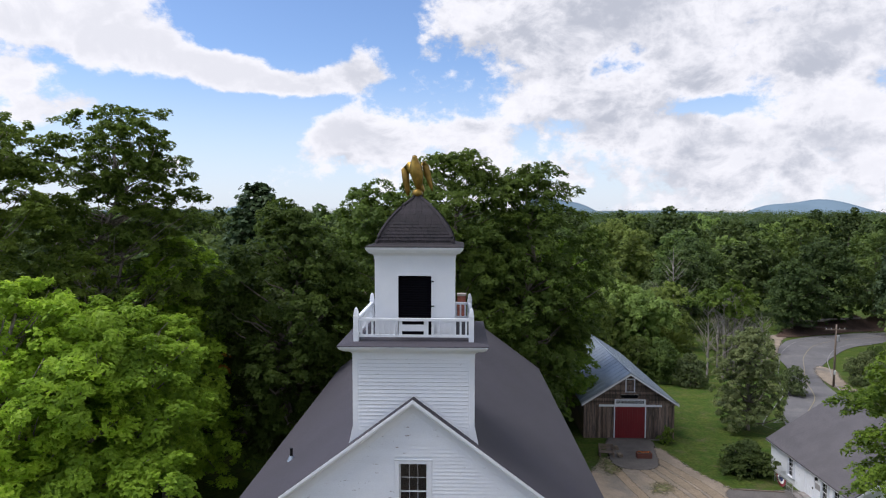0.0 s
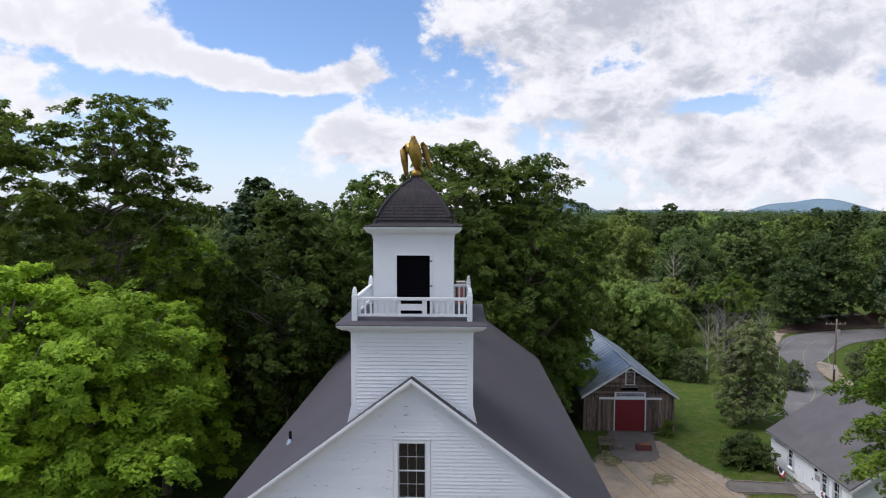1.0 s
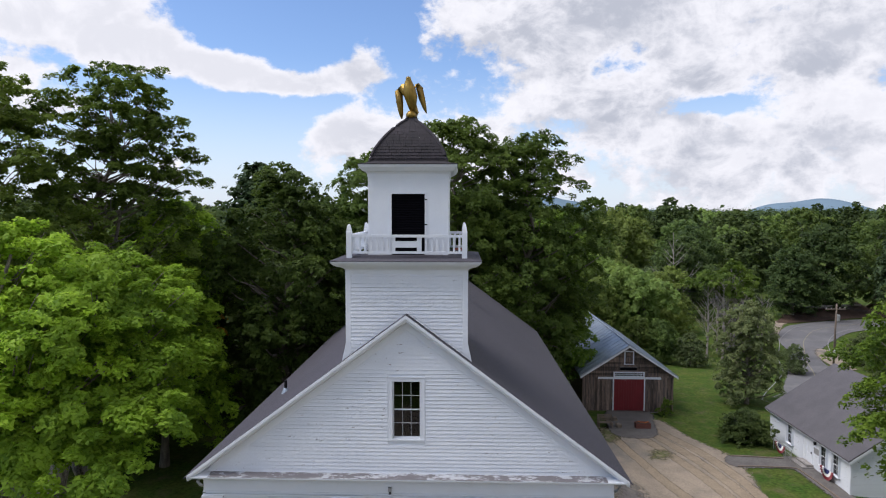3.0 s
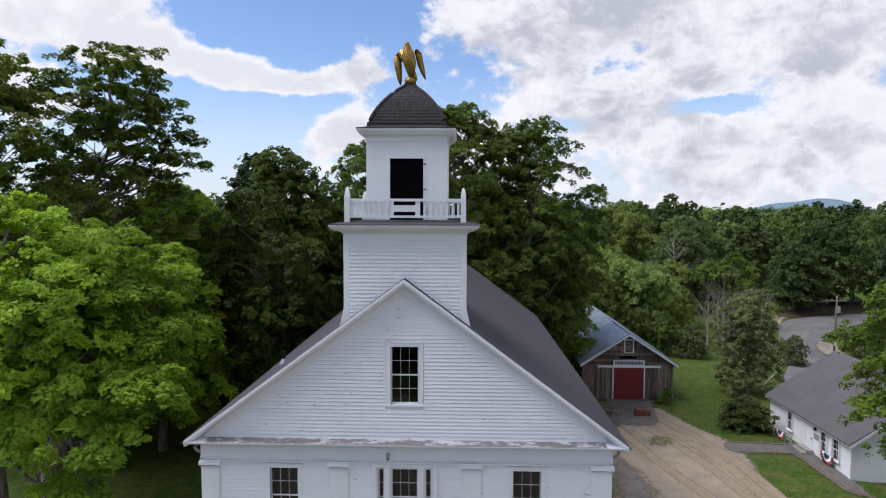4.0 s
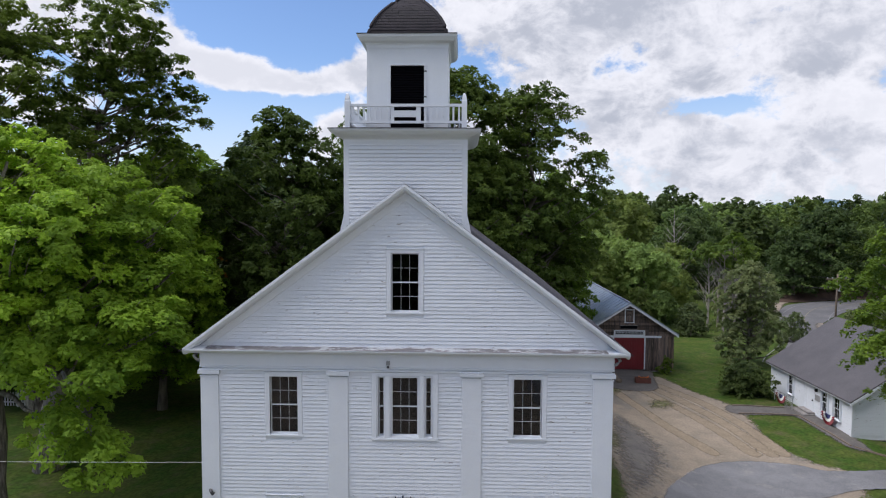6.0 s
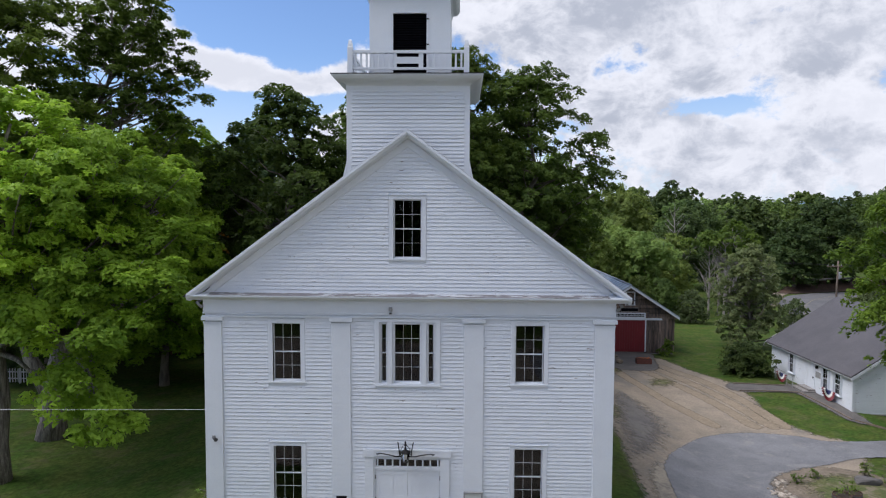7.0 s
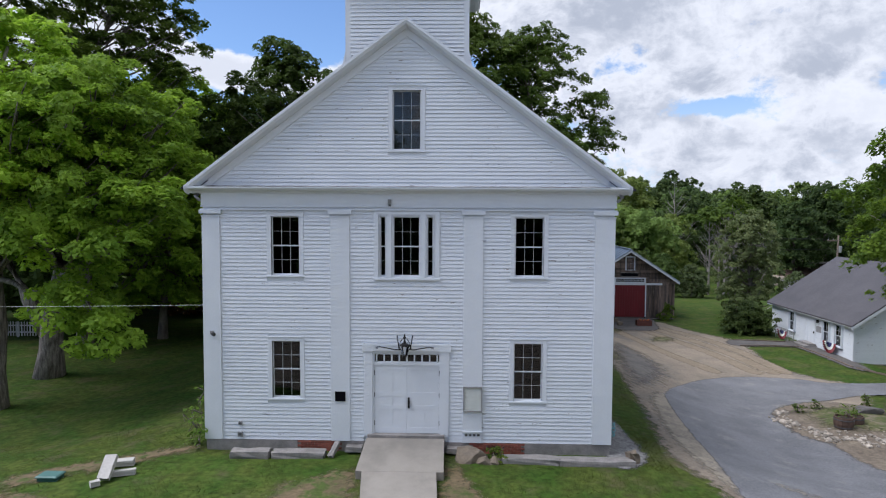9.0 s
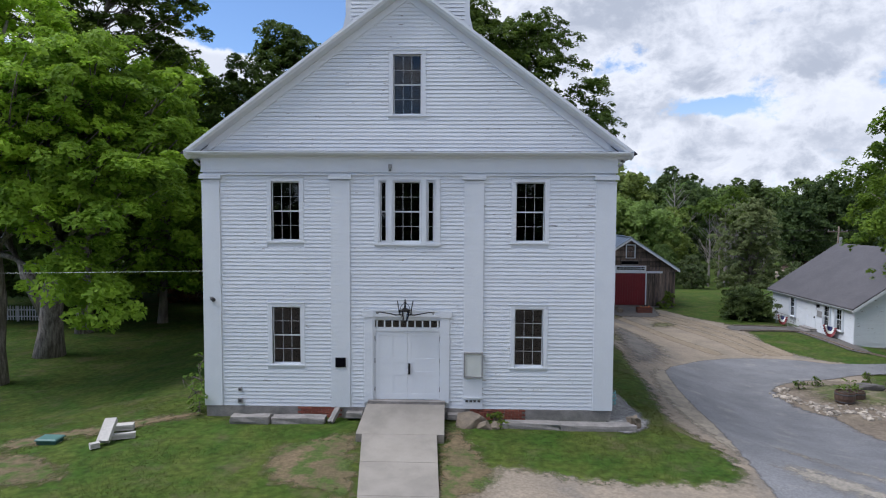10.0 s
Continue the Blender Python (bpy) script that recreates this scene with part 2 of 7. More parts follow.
HOUSE_ROOF = surface("grey_roof_shingle", (0.088, 0.083, 0.090), 0.9, (0.064, 0.061, 0.066), 0.8, 0.6, 0.25, 30, 0.4, 40)
BARK = surface("grey_brown_bark", (0.21, 0.18, 0.155), 0.9, (0.09, 0.075, 0.065), 2.0, 0.8, 0.25, 25, 0.8, 14, stretch=(2.5, 2.5, 0.6))
DEADWOOD = surface("bleached_dead_wood", (0.30, 0.27, 0.25), 0.9, (0.17, 0.15, 0.14), 2.0, 0.7)
PALE_BARK = surface("pale_grey_furrowed_bark", (0.30, 0.26, 0.23), 0.9, (0.085, 0.07, 0.06), 3.0, 0.95, 0.35, 22, 1.0, 9, stretch=(3.0, 3.0, 0.4))
MAPLE = leaf_material("maple_leaf", (0.095, 0.195, 0.020), (0.370, 0.560, 0.055), 0.50, 0.14)
SUGAR = leaf_material("green_maple_leaf", (0.052, 0.114, 0.017), (0.195, 0.310, 0.038), 0.42, 0.10)
OAK = leaf_material("oak_leaf", (0.064, 0.117, 0.022), (0.146, 0.226, 0.038), 0.42)
ASH = leaf_material("ash_leaf", (0.048, 0.096, 0.018), (0.140, 0.215, 0.034), 0.42)
LIME = leaf_material("light_green_leaf", (0.105, 0.165, 0.045), (0.215, 0.305, 0.080), 0.46)
PINE = leaf_material("pine_needle", (0.026, 0.050, 0.022), (0.058, 0.092, 0.038), 0.2)
GREY_LEAF = leaf_material("dull_green_leaf", (0.054, 0.086, 0.034), (0.135, 0.180, 0.075), 0.32)
YOUNG = leaf_material("young_green_leaf", (0.110, 0.160, 0.062), (0.300, 0.350, 0.160), 0.44)


# ---- building helpers ----
class Build:
    """Collects faces for one mesh."""

    def __init__(self):
        self.v, self.f = [], []

    def poly(self, *pts):
        n = len(self.v)
        self.v += pts
        self.f.append(tuple(range(n, n + len(pts))))
        return self

    def box(self, x0, x1, y0, y1, z0, z1):
        n = len(self.v)
        self.v += [(x, y, z) for x in (x0, x1) for y in (y0, y1) for z in (z0, z1)]
        self.f += [tuple(n + k for k in q) for q in ((0, 1, 3, 2), (4, 6, 7, 5), (0, 4, 5, 1), (2, 3, 7, 6), (0, 2, 6, 4), (1, 5, 7, 3))]
        return self

    def sweep(self, profile, ends, cap=True):
        """A closed profile carried through several places: ends are functions from a profile point to a place."""
        n, k = len(self.v), len(profile)
        for place in ends:
            self.v += [tuple(place(p)) for p in profile]
        for r in range(len(ends) - 1):
            a = n + r * k
            self.f += [(a + i, a + (i + 1) % k, a + k + (i + 1) % k, a + k + i) for i in range(k)]
        if cap:
            self.f += [tuple(range(n + k - 1, n - 1, -1)), tuple(range(n + (len(ends) - 1) * k, n + len(ends) * k))]
        return self

    def tube(self, pts, radii, sides=7):
        pts = [Vector(p) for p in pts]
        n = len(self.v)
        for i, p in enumerate(pts):
            way = (pts[min(i + 1, len(pts) - 1)] - pts[max(i - 1, 0)]).normalized()
            a = way.orthogonal().normalized() if abs(way.z) < 0.9 else way.cross(Vector((0, 1, 0))).normalized()
            b = way.cross(a)
            for k in range(sides):
                w = 2 * math.pi * k / sides
                self.v.append(tuple(p + float(radii[i]) * (math.cos(w) * a + math.sin(w) * b)))
        for r in range(len(pts) - 1):
            a = n + r * sides
            self.f += [(a + k, a + (k + 1) % sides, a + sides + (k + 1) % sides, a + sides + k) for k in range(sides)]
        self.f += [tuple(range(n + sides - 1, n - 1, -1)), tuple(range(len(self.v) - sides, len(self.v)))]
        return self

    def lathe(self, rings, cx, cy, sides=20):
        n = len(self.v)
        for r, z in rings:
            self.v += [(cx + r * math.cos(2 * math.pi * k / sides), cy + r * math.sin(2 * math.pi * k / sides), z) for k in range(sides)]
        for i in range(len(rings) - 1):
            a = n + i * sides
            self.f += [(a + k, a + (k + 1) % sides, a + sides + (k + 1) % sides, a + sides + k) for k in range(sides)]
        self.f += [tuple(range(n + sides - 1, n - 1, -1)), tuple(range(len(self.v) - sides, len(self.v)))]
        return self

    def mesh(self, name, material, smooth=False):
        me = bpy.data.meshes.new(name)
        me.from_pydata(self.v, [], self.f)
        bm = bmesh.new()
        bm.from_mesh(me)
        bmesh.ops.recalc_face_normals(bm, faces=bm.faces)
        bm.to_mesh(me)
        bm.free()
        me.materials.append(material)
        if smooth:
            me.polygons.foreach_set("use_smooth", [True] * len(me.polygons))
        return me

    def part(self, name, material, parent=None, label="", smooth=False):
        ob = new(name, self.mesh(name, material, smooth))
        ob.parent = parent
        return tagged(ob, label)


def place_mesh(name, me, parent, m, label=""):
    ob = new(name, me)
    ob.parent = parent
    ob.matrix_local = m
    return tagged(ob, label)


def thing(name, x, y, z, label, category, group="", kind=""):
    ob = new(name)
    ob.location = (x, y, z)
    ob.empty_display_size = 0.2
    return tagged(ob, label, category, group, kind)


def fast_mesh(name, verts, quads, material, smooth=False):
    """A mesh from numpy arrays of places and of corners, four (or three) a face."""
    me = bpy.data.meshes.new(name)
    k = quads.shape[1]
    me.vertices.add(len(verts))
    me.vertices.foreach_set("co", np.ascontiguousarray(verts, np.float32).ravel())
    me.loops.add(quads.size)
    me.loops.foreach_set("vertex_index", np.ascontiguousarray(quads, np.int32).ravel())
    me.polygons.add(len(quads))
    me.polygons.foreach_set("loop_start", np.arange(0, quads.size, k, dtype=np.int32))
    me.update(calc_edges=True)
    me.materials.append(material)
    if smooth:
        me.polygons.foreach_set("use_smooth", np.ones(len(quads), bool))
    return me


# ---- ground ----
def smooth(a, b, v):
    t = np.clip((v - a) / (b - a), 0, 1)
    return t * t * (3 - 2 * t)


def ground(x, y):
    """The lie of the land: level before the church, falling away on both sides and behind."""
    x, y = np.asarray(x, float), np.asarray(y, float)
    d = np.hypot(np.maximum(0, np.abs(x) - 6.3), 0.7 * np.maximum(0, y - 22))
    z = -0.48 - 0.03 * np.clip(-y - 1, 0, 6) - np.where(x > 0, 1.87, 1.22) * smooth(0, 9.5, d) * smooth(-9, 5, y)
    z = z - 0.25 * smooth(28, 40, y) * smooth(8, 20, x) - 1.4 * smooth(40, 75, y)
    z = z - 0.8 * np.exp(-((x - 29.5) ** 2 / 7 + (y - 18.8) ** 2 / 5))
    z = z + 0.5 * np.exp(-((x - 18.5) ** 2 + (y - 7) ** 2) / 14)
    return z + 0.03 * np.sin(x * 0.9 + 1.3 * np.sin(y * 0.5)) * smooth(6.5, 10, np.abs(x) + np.maximum(0, -y - 1))


def gz(x, y):
    return float(ground(x, y))


GRASS = surface("mown_grass", (0.034, 0.070, 0.010), 0.9, (0.066, 0.086, 0.017), 0.8, 0.95, 0.38, 5.0, 0.3, 40, spec=0.1,
                peel=(0.110, 0.088, 0.053), peel_at=(0.50, 0.82), peel_scale=0.7)
GRAVEL = edged("sandy_gravel", (0.268, 0.222, 0.170), (0.196, 0.165, 0.129), 0.6, 0.95, 0.22, 11.0, 0.4, 0.5, (0.150, 0.136, 0.120), (0.50, 0.68), 0.28)
ASPHALT = edged("worn_asphalt", (0.185, 0.186, 0.194), (0.138, 0.139, 0.146), 0.7, 0.9, 0.26, 17.0, 0.35, 0.12, (0.225, 0.22, 0.212), (0.54, 0.72), 0.9)
ROADGREY = edged("grey_road_asphalt", (0.128, 0.126, 0.130), (0.104, 0.103, 0.107), 0.4, 0.9, 0.15, 9.0, 0.25, 0.12, (0.15, 0.147, 0.145), (0.5, 0.7), 0.25)
PAD = edged("grey_packed_gravel", (0.13, 0.12, 0.112), (0.095, 0.088, 0.083), 0.9, 0.95, 0.2, 12.0, 0.4, 0.25)
ROCKY = edged("pebbled_earth", (0.20, 0.165, 0.125), (0.13, 0.105, 0.08), 1.2, 0.95, 0.3, 8.0, 0.7, 0.3)


def make_ground():
    fine = np.arange(-27, 45, 0.6)
    near = np.concatenate([np.arange(-60, -27, 1.5), fine, np.arange(45, 111, 1.5)])
    far = 110 * 1.35 ** np.arange(1, 13)
    axis = np.concatenate([-(far[::-1] - 50), near, far])
    gx, gy = np.meshgrid(axis, axis, indexing="ij")
    verts = np.stack([gx, gy, ground(gx, gy)], -1).reshape(-1, 3)
    n = len(axis)
    i = (np.arange(n - 1)[:, None] * n + np.arange(n - 1)).ravel()
    me = fast_mesh("ground", verts, np.stack([i, i + n, i + n + 1, i + 1], 1), GRASS, True)
    tagged(new("ground", me), "green lawn with thin brown patches", "ground", kind="structure")


def closed_curve(points, steps=8):
    p = np.array(points, float)
    out = []
    for k in range(len(p)):
        a, b, c, d = p[k - 1], p[k], p[(k + 1) % len(p)], p[(k + 2) % len(p)]
        for s in np.arange(steps) / steps:
            out.append(0.5 * (2 * b + (c - a) * s + (2 * a - 5 * b + 4 * c - d) * s**2 + (3 * b - a - 3 * c + d) * s**3))
    return np.array(out)


def cover(name, points, material, label, category, lift, cell=0.35, kind="structure"):
    """A sheet laid on the ground inside a rounded outline, with its distance from the rim."""
    line = closed_curve(points)
    lo, hi = line.min(0) - 0.5, line.max(0) + 0.5
    xs, ys = np.arange(lo[0], hi[0] + cell, cell), np.arange(lo[1], hi[1] + cell, cell)
    gx, gy = np.meshgrid(xs, ys, indexing="ij")
    q = np.stack([gx.ravel(), gy.ravel()], 1)
    a, b = line, np.roll(line, -1, 0)
    inside, dist = np.zeros(len(q), bool), np.full(len(q), 1e9)
    for (ax, ay), (bx, by) in zip(a, b):
        cross = ((ay > q[:, 1]) != (by > q[:, 1])) & (q[:, 0] < (bx - ax) * (q[:, 1] - ay) / (by - ay + 1e-12) + ax)
        inside ^= cross
        e = np.array([bx - ax, by - ay])
        s = np.clip(((q - (ax, ay)) @ e) / max(e @ e, 1e-9), 0, 1)
        dist = np.minimum(dist, np.hypot(*(q - (ax, ay) - s[:, None] * e).T))
    rim = np.where(inside, dist, -dist) + 0.45
    n = len(ys)
    i = (np.arange(len(xs) - 1)[:, None] * n + np.arange(n - 1)).ravel()
    quads = np.stack([i, i + n, i + n + 1, i + 1], 1)
    quads = quads[(rim[quads] > 0).any(1)]
    used, quads = np.unique(quads, return_inverse=True)
    verts = np.column_stack([q, ground(q[:, 0], q[:, 1]) + lift])[used]
    me = fast_mesh(name, verts, quads.reshape(-1, 4), material, True)
    me.attributes.new("rim", "FLOAT", "POINT").data.foreach_set("value", rim[used].astype(np.float32))
    return tagged(new(name, me), label, category, kind=kind)


# ---- the church ----
def window(parent, x0, x1, z0, z1, y, cols, rows, casing=0.13, name="window", hood=True, label="", material=None):
    """A double-hung window in a wall that faces -y: casing, two sashes with bars, and each pane."""
    paint = material or TRIM
    b = Build()
    lo_z, hi_z = z0 - 0.02, z1 + casing * 0.9
    outer = [(x0 - casing, lo_z), (x0 - casing, hi_z), (x1 + casing, hi_z), (x1 + casing, lo_z)]
    inner = [(x0, lo_z), (x0, z1), (x1, z1), (x1, lo_z)]
    b.v += [(x, yy, z) for yy in (y - 0.038, y + 0.12) for line in (outer, inner) for x, z in line]
    for k in range(3):
        b.f += [(k, k + 1, k + 5, k + 4), (k + 12, k + 13, k + 9, k + 8), (k + 8, k + 9, k + 1, k), (k + 4, k + 5, k + 13, k + 12)]
    b.f += [(0, 4, 12, 8), (7, 3, 11, 15)]
    frame_ob = b.part(name, paint, parent, label)
    if hood:
        Build().box(x0 - casing - 0.02, x1 + casing + 0.02, y - 0.06, y + 0.1, hi_z + 0.001, hi_z + 0.02).part("window_hood", paint, frame_ob)
    sill = Build().box(x0 - casing - 0.03, x1 + casing + 0.03, y - 0.055, y + 0.12, z0 - 0.065, z0 - 0.02)
    sill.part("window_sill", paint, frame_ob)
    mid = (z0 + z1) / 2
    for lo, hi, dy in ((z0, mid + 0.02, 0.085), (mid - 0.02, z1, 0.055)):
        s = Build()
        w = 0.032
        s.box(x0, x0 + w, y + dy, y + dy + 0.03, lo, hi).box(x1 - w, x1, y + dy, y + dy + 0.03, lo, hi)
        s.box(x0 + w, x1 - w, y + dy, y + dy + 0.03, lo, lo + w).box(x0 + w, x1 - w, y + dy, y + dy + 0.03, hi - w, hi)
        xs = np.linspace(x0 + w, x1 - w, cols + 1)
        zs = np.linspace(lo + w, hi - w, rows + 1)
        for x in xs[1:-1]:
            s.box(x - 0.0033, x + 0.0033, y + dy + 0.003, y + dy + 0.027, lo + w, hi - w)
        for z in zs[1:-1]:
            s.box(x0 + w, x1 - w, y + dy + 0.003, y + dy + 0.027, z - 0.0033, z + 0.0033)
        s.part("sash", paint, frame_ob)
        px, pz = xs[1] - xs[0] - 0.016, zs[1] - zs[0] - 0.016
        me = Build().box(-px / 2, px / 2, -0.003, 0.003, -pz / 2, pz / 2).mesh("pane", GLASS)
        for i in range(cols):
            for j in range(rows):
                tilt = pose(0, 0, 0, random.uniform(-0.5, 0.5), 0, random.uniform(-0.5, 0.5))
                ob = place_mesh("pane", me, frame_ob, Matrix.Translation(((xs[i] + xs[i + 1]) / 2, y + dy + 0.015, (zs[j] + zs[j + 1]) / 2)) @ tilt)
                ob.visible_shadow = False
    return frame_ob


def less(spans, a, b):
    """Spans along a line, less the stretch from a to b."""
    out = []
    for s, e in spans:
        if b <= s or a >= e:
            out.append((s, e))
        else:
            out += [(s, a)] if a > s else []
            out += [(b, e)] if b < e else []
    return out


COURSE = 0.112


def board_mesh(b, x0, x1, z, y, out=0.029, height=COURSE):
    """One bevel-sided board that faces -y: a thick butt below, thin at the top, where it tucks behind the next one."""
    n = len(b.v)
    line = ((y, z), (y - out, z), (y - 0.011, z + height - 0.008), (y, z + height - 0.008))
    b.v += [(x, yy, zz) for x in (x0, x1) for yy, zz in line]
    b.f += [tuple(n + k for k in q) for q in ((0, 1, 5, 4), (1, 2, 6, 5), (2, 3, 7, 6), (0, 3, 2, 1), (4, 5, 6, 7), (3, 0, 4, 7))]


RIDGE, HALF, SLOPE, LONG = 12.32, 6.1, 0.742, 23.0
OPENINGS = [(-4.05, -3.21, 4.87, 6.62), (3.2, 4.05, 4.87, 6.62), (-4.05, -3.2, 1.15, 2.88), (3.2, 4.05, 1.15, 2.88), (-0.80, 0.79, 4.85, 6.63)]
GABLE_WINDOW = (-0.42, 0.41, 8.59, 10.32)


def church():
    home = thing("church", 0, 0, 0, "white clapboarded wooden church with square belfry and domed cupola", "church")
    # front wall sheathing with its openings, and plain side and back walls
    holes = OPENINGS + [(-0.98, 1.0, 0.1, 2.6)]
    w = Build()
    xs = sorted({-HALF, HALF, *[v for h in holes for v in h[:2]]})
    zs = sorted({-0.14, 7.45, *[v for h in holes for v in h[2:]]})
    for xa, xb in zip(xs, xs[1:]):
        for za, zb in zip(zs, zs[1:]):
            cx, cz = (xa + xb) / 2, (za + zb) / 2
            if not any(h[0] < cx < h[1] and h[2] < cz < h[3] for h in holes):
                w.box(xa, xb, 0.0, 0.15, za, zb)
    wall = w.part("front_wall", TRIM, home)
    bm = bmesh.new()
    bm.from_mesh(wall.data)
    bmesh.ops.remove_doubles(bm, verts=bm.verts, dist=0.001)
    bm.to_mesh(wall.data)
    bm.free()
    g = Build()
    g0, g1, g2, g3 = GABLE_WINDOW
    top = lambda x: RIDGE - 0.25 - SLOPE * abs(x)  # noqa: E731
    prof = lambda pts: g.sweep([(x, 0, z) for x, z in pts], [lambda p: p, lambda p: (p[0], 0.15, p[2])])  # noqa: E731
    prof([(-6.2, 7.45), (g0, 7.45), (g0, top(g0)), (-6.2, top(6.2))])
    prof([(g1, 7.45), (6.2, 7.45), (6.2, top(6.2)), (g1, top(g1))])
    prof([(g0, 7.45), (g1, 7.45), (g1, g2), (g0, g2)])
    prof([(g0, g3), (g1, g3), (g1, top(g1)), (0, top(0)), (g0, top(g0))])
    gable = g.part("gable_wall", TRIM, home)
    side = Build()
    side.box(-HALF, -HALF + 0.15, 0.15, LONG - 0.15, -0.14, 7.3).box(HALF - 0.15, HALF, 0.15, LONG - 0.15, -0.14, 7.3)
    side.box(-HALF, HALF, LONG - 0.15, LONG, -0.14, 7.3)
    side.sweep([(-6.2, 0, 7.3), (6.2, 0, 7.3), (6.2, 0, top(6.2)), (0, 0, top(0)), (-6.2, 0, top(6.2))], [lambda p: (p[0], LONG - 0.15, p[2]), lambda p: (p[0], LONG, p[2])])
    side.part("side_and_back_wall", WHITE, home)
    # added floors and backing in the near-black colour, so the panes look into darkness
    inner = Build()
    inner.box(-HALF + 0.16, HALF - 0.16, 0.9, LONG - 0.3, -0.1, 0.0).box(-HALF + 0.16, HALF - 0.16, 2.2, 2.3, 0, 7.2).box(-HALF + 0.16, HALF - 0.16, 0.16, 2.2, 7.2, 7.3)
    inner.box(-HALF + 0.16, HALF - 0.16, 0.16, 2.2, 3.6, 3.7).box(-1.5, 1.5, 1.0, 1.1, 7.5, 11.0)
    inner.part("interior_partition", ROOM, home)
    # clapboards between the corner boards and pilasters, piece by piece
    bays = [(-5.585, -2.27), (-1.70, 1.69), (2.26, 5.54)]
    shared = {}
    z = -0.14
    while z < 6.93:
        for bay in bays:
            spans = [bay]
            for a, b2, lo, hi in OPENINGS:
                if z + COURSE > lo - 0.09 and z < hi + 0.15:
                    spans = less(spans, a - 0.13, b2 + 0.13)
            if z < 2.86:
                spans = less(spans, -1.27, 1.27)
            for a, b2 in spans:
                key = round(b2 - a, 3)
                if key not in shared:
                    bb = Build()
                    board_mesh(bb, 0, key, 0, 0)
                    shared[key] = bb.mesh("clapboard", WHITE)
                place_mesh("clapboard", shared[key], wall, Matrix.Translation((a, -0.001, z)))
        z += COURSE
    z, bb = 7.52, Build()
    while z < 11.95:
        reach = (RIDGE - 0.40 - z) / SLOPE - 0.02
        spans = [(-reach, reach)]
        if z + COURSE > g2 - 0.09 and z < g3 + 0.15:
            spans = less(spans, g0 - 0.14, g1 + 0.14)
        for a, b2 in spans:
            if b2 - a > 0.1:
                bb = Build()
                board_mesh(bb, a, b2, z, -0.001)
                bb.part("clapboard", WHITE, gable)
        z += COURSE
    # corner boards and pilasters with bases and moulded caps
    for x0, x1 in ((-6.12, -5.585), (-2.27, -1.70), (1.69, 2.26), (5.54, 6.12)):
        p = Build()
        p.box(x0, x1, -0.06, 0.0, -0.14, 6.62)
        p.box(x0 - 0.015, x1 + 0.015, -0.075, 0.0, 6.60, 6.64).box(x0 - 0.06, x1 + 0.06, -0.12, 0.0, 6.69, 6.80)
        p.part("pilaster", TRIM, home)
    Build().box(-6.14, 6.14, -0.05, 0.0, 6.931, 7.30).part("frieze", TRIM, home)
    Build().box(-6.15, 6.15, -0.068, 0.0, 6.89, 6.93).part("frieze_moulding", TRIM, home)
    Build().box(-6.16, 6.16, -0.075, 0.0, 6.80, 6.84).part("frieze_moulding", TRIM, home)
    c = Build()
    c.sweep([(0, 7.30), (-0.06, 7.30), (-0.10, 7.375), (-0.30, 7.39), (-0.36, 7.44), (-0.36, 7.475), (0, 7.52)],
            [lambda p: (-6.49, p[0], p[1]), lambda p: (6.49, p[0], p[1])])
    c.part("cornice", TRIM, home)
    Build().sweep([(-0.01, 7.522), (-0.365, 7.479), (-0.365, 7.483), (-0.01, 7.528)], [lambda p: (-5.9, p[0], p[1]), lambda p: (5.9, p[0], p[1])]).part("cornice_top", PEELED, home, "weathered cornice top with peeling grey-white paint")
    # rakes, roof, eave returns
    for s, nm in ((-1, "rake_board"), (1, "rake_board")):
        r = Build()
        crown = [(0.0, 0.015), (-0.36, 0.015), (-0.36, -0.06), (-0.31, -0.13), (-0.08, -0.18), (0.0, -0.18)]
        board = [(-0.002, -0.181), (-0.05, -0.181), (-0.05, -0.37), (-0.002, -0.37)]
        r.sweep(crown, [lambda p: (0, p[0], RIDGE + p[1] * 1.24), lambda p: (s * 6.52, p[0], RIDGE - SLOPE * 6.52 + p[1] * 1.24)])
        r.sweep(board, [lambda p: (0, p[0], RIDGE + p[1] * 1.24), lambda p: (s * 5.92, p[0], RIDGE - SLOPE * 5.92 + p[1] * 1.24)])
        r.part(nm, TRIM, home)
    t = Build()
    th = 0.025
    for s in (-1, 1):
        t.sweep([(0, RIDGE + th), (s * 6.62, RIDGE + th - SLOPE * 6.62), (s * 6.62, RIDGE - SLOPE * 6.62 - 0.01), (0, RIDGE - 0.015)],
                [lambda p: (p[0], -0.335, p[1]), lambda p: (p[0], LONG + 0.35, p[1])])
    t.part("roof", ROOF, home, "dark grey asphalt shingle roof")
    for s in (-1, 1):
        e = Build()
        e.box(min(s * 6.1, s * 6.5), max(s * 6.1, s * 6.5), 0.0, LONG + 0.3, 7.29, 7.40)
        e.box(min(s * 6.1, s * 6.16), max(s * 6.1, s * 6.16), 0.0, LONG, 6.9, 7.22)
        e.part("eave_trim", TRIM, home)
    # foundation of granite and brick under the sill
    st = Build()
    st.box(-6.08, -3.3, -0.03, 0.2, -1.0, -0.15).box(-1.9, 1.9, -0.03, 0.2, -1.0, -0.15).box(3.55, 6.08, -0.03, 0.2, -1.0, -0.15)
    st.box(-6.08, -5.9, 0.2, LONG, -2.6, -0.15).box(5.9, 6.08, 0.2, LONG, -2.6, -0.15).box(-6.08, 6.08, LONG - 0.2, LONG, -2.6, -0.15)
    st.part("foundation", STONE, home)
    brick = Build().box(-0.098, 0.098, -0.03, 0.02, -0.028, 0.028).mesh("brick", BRICK)
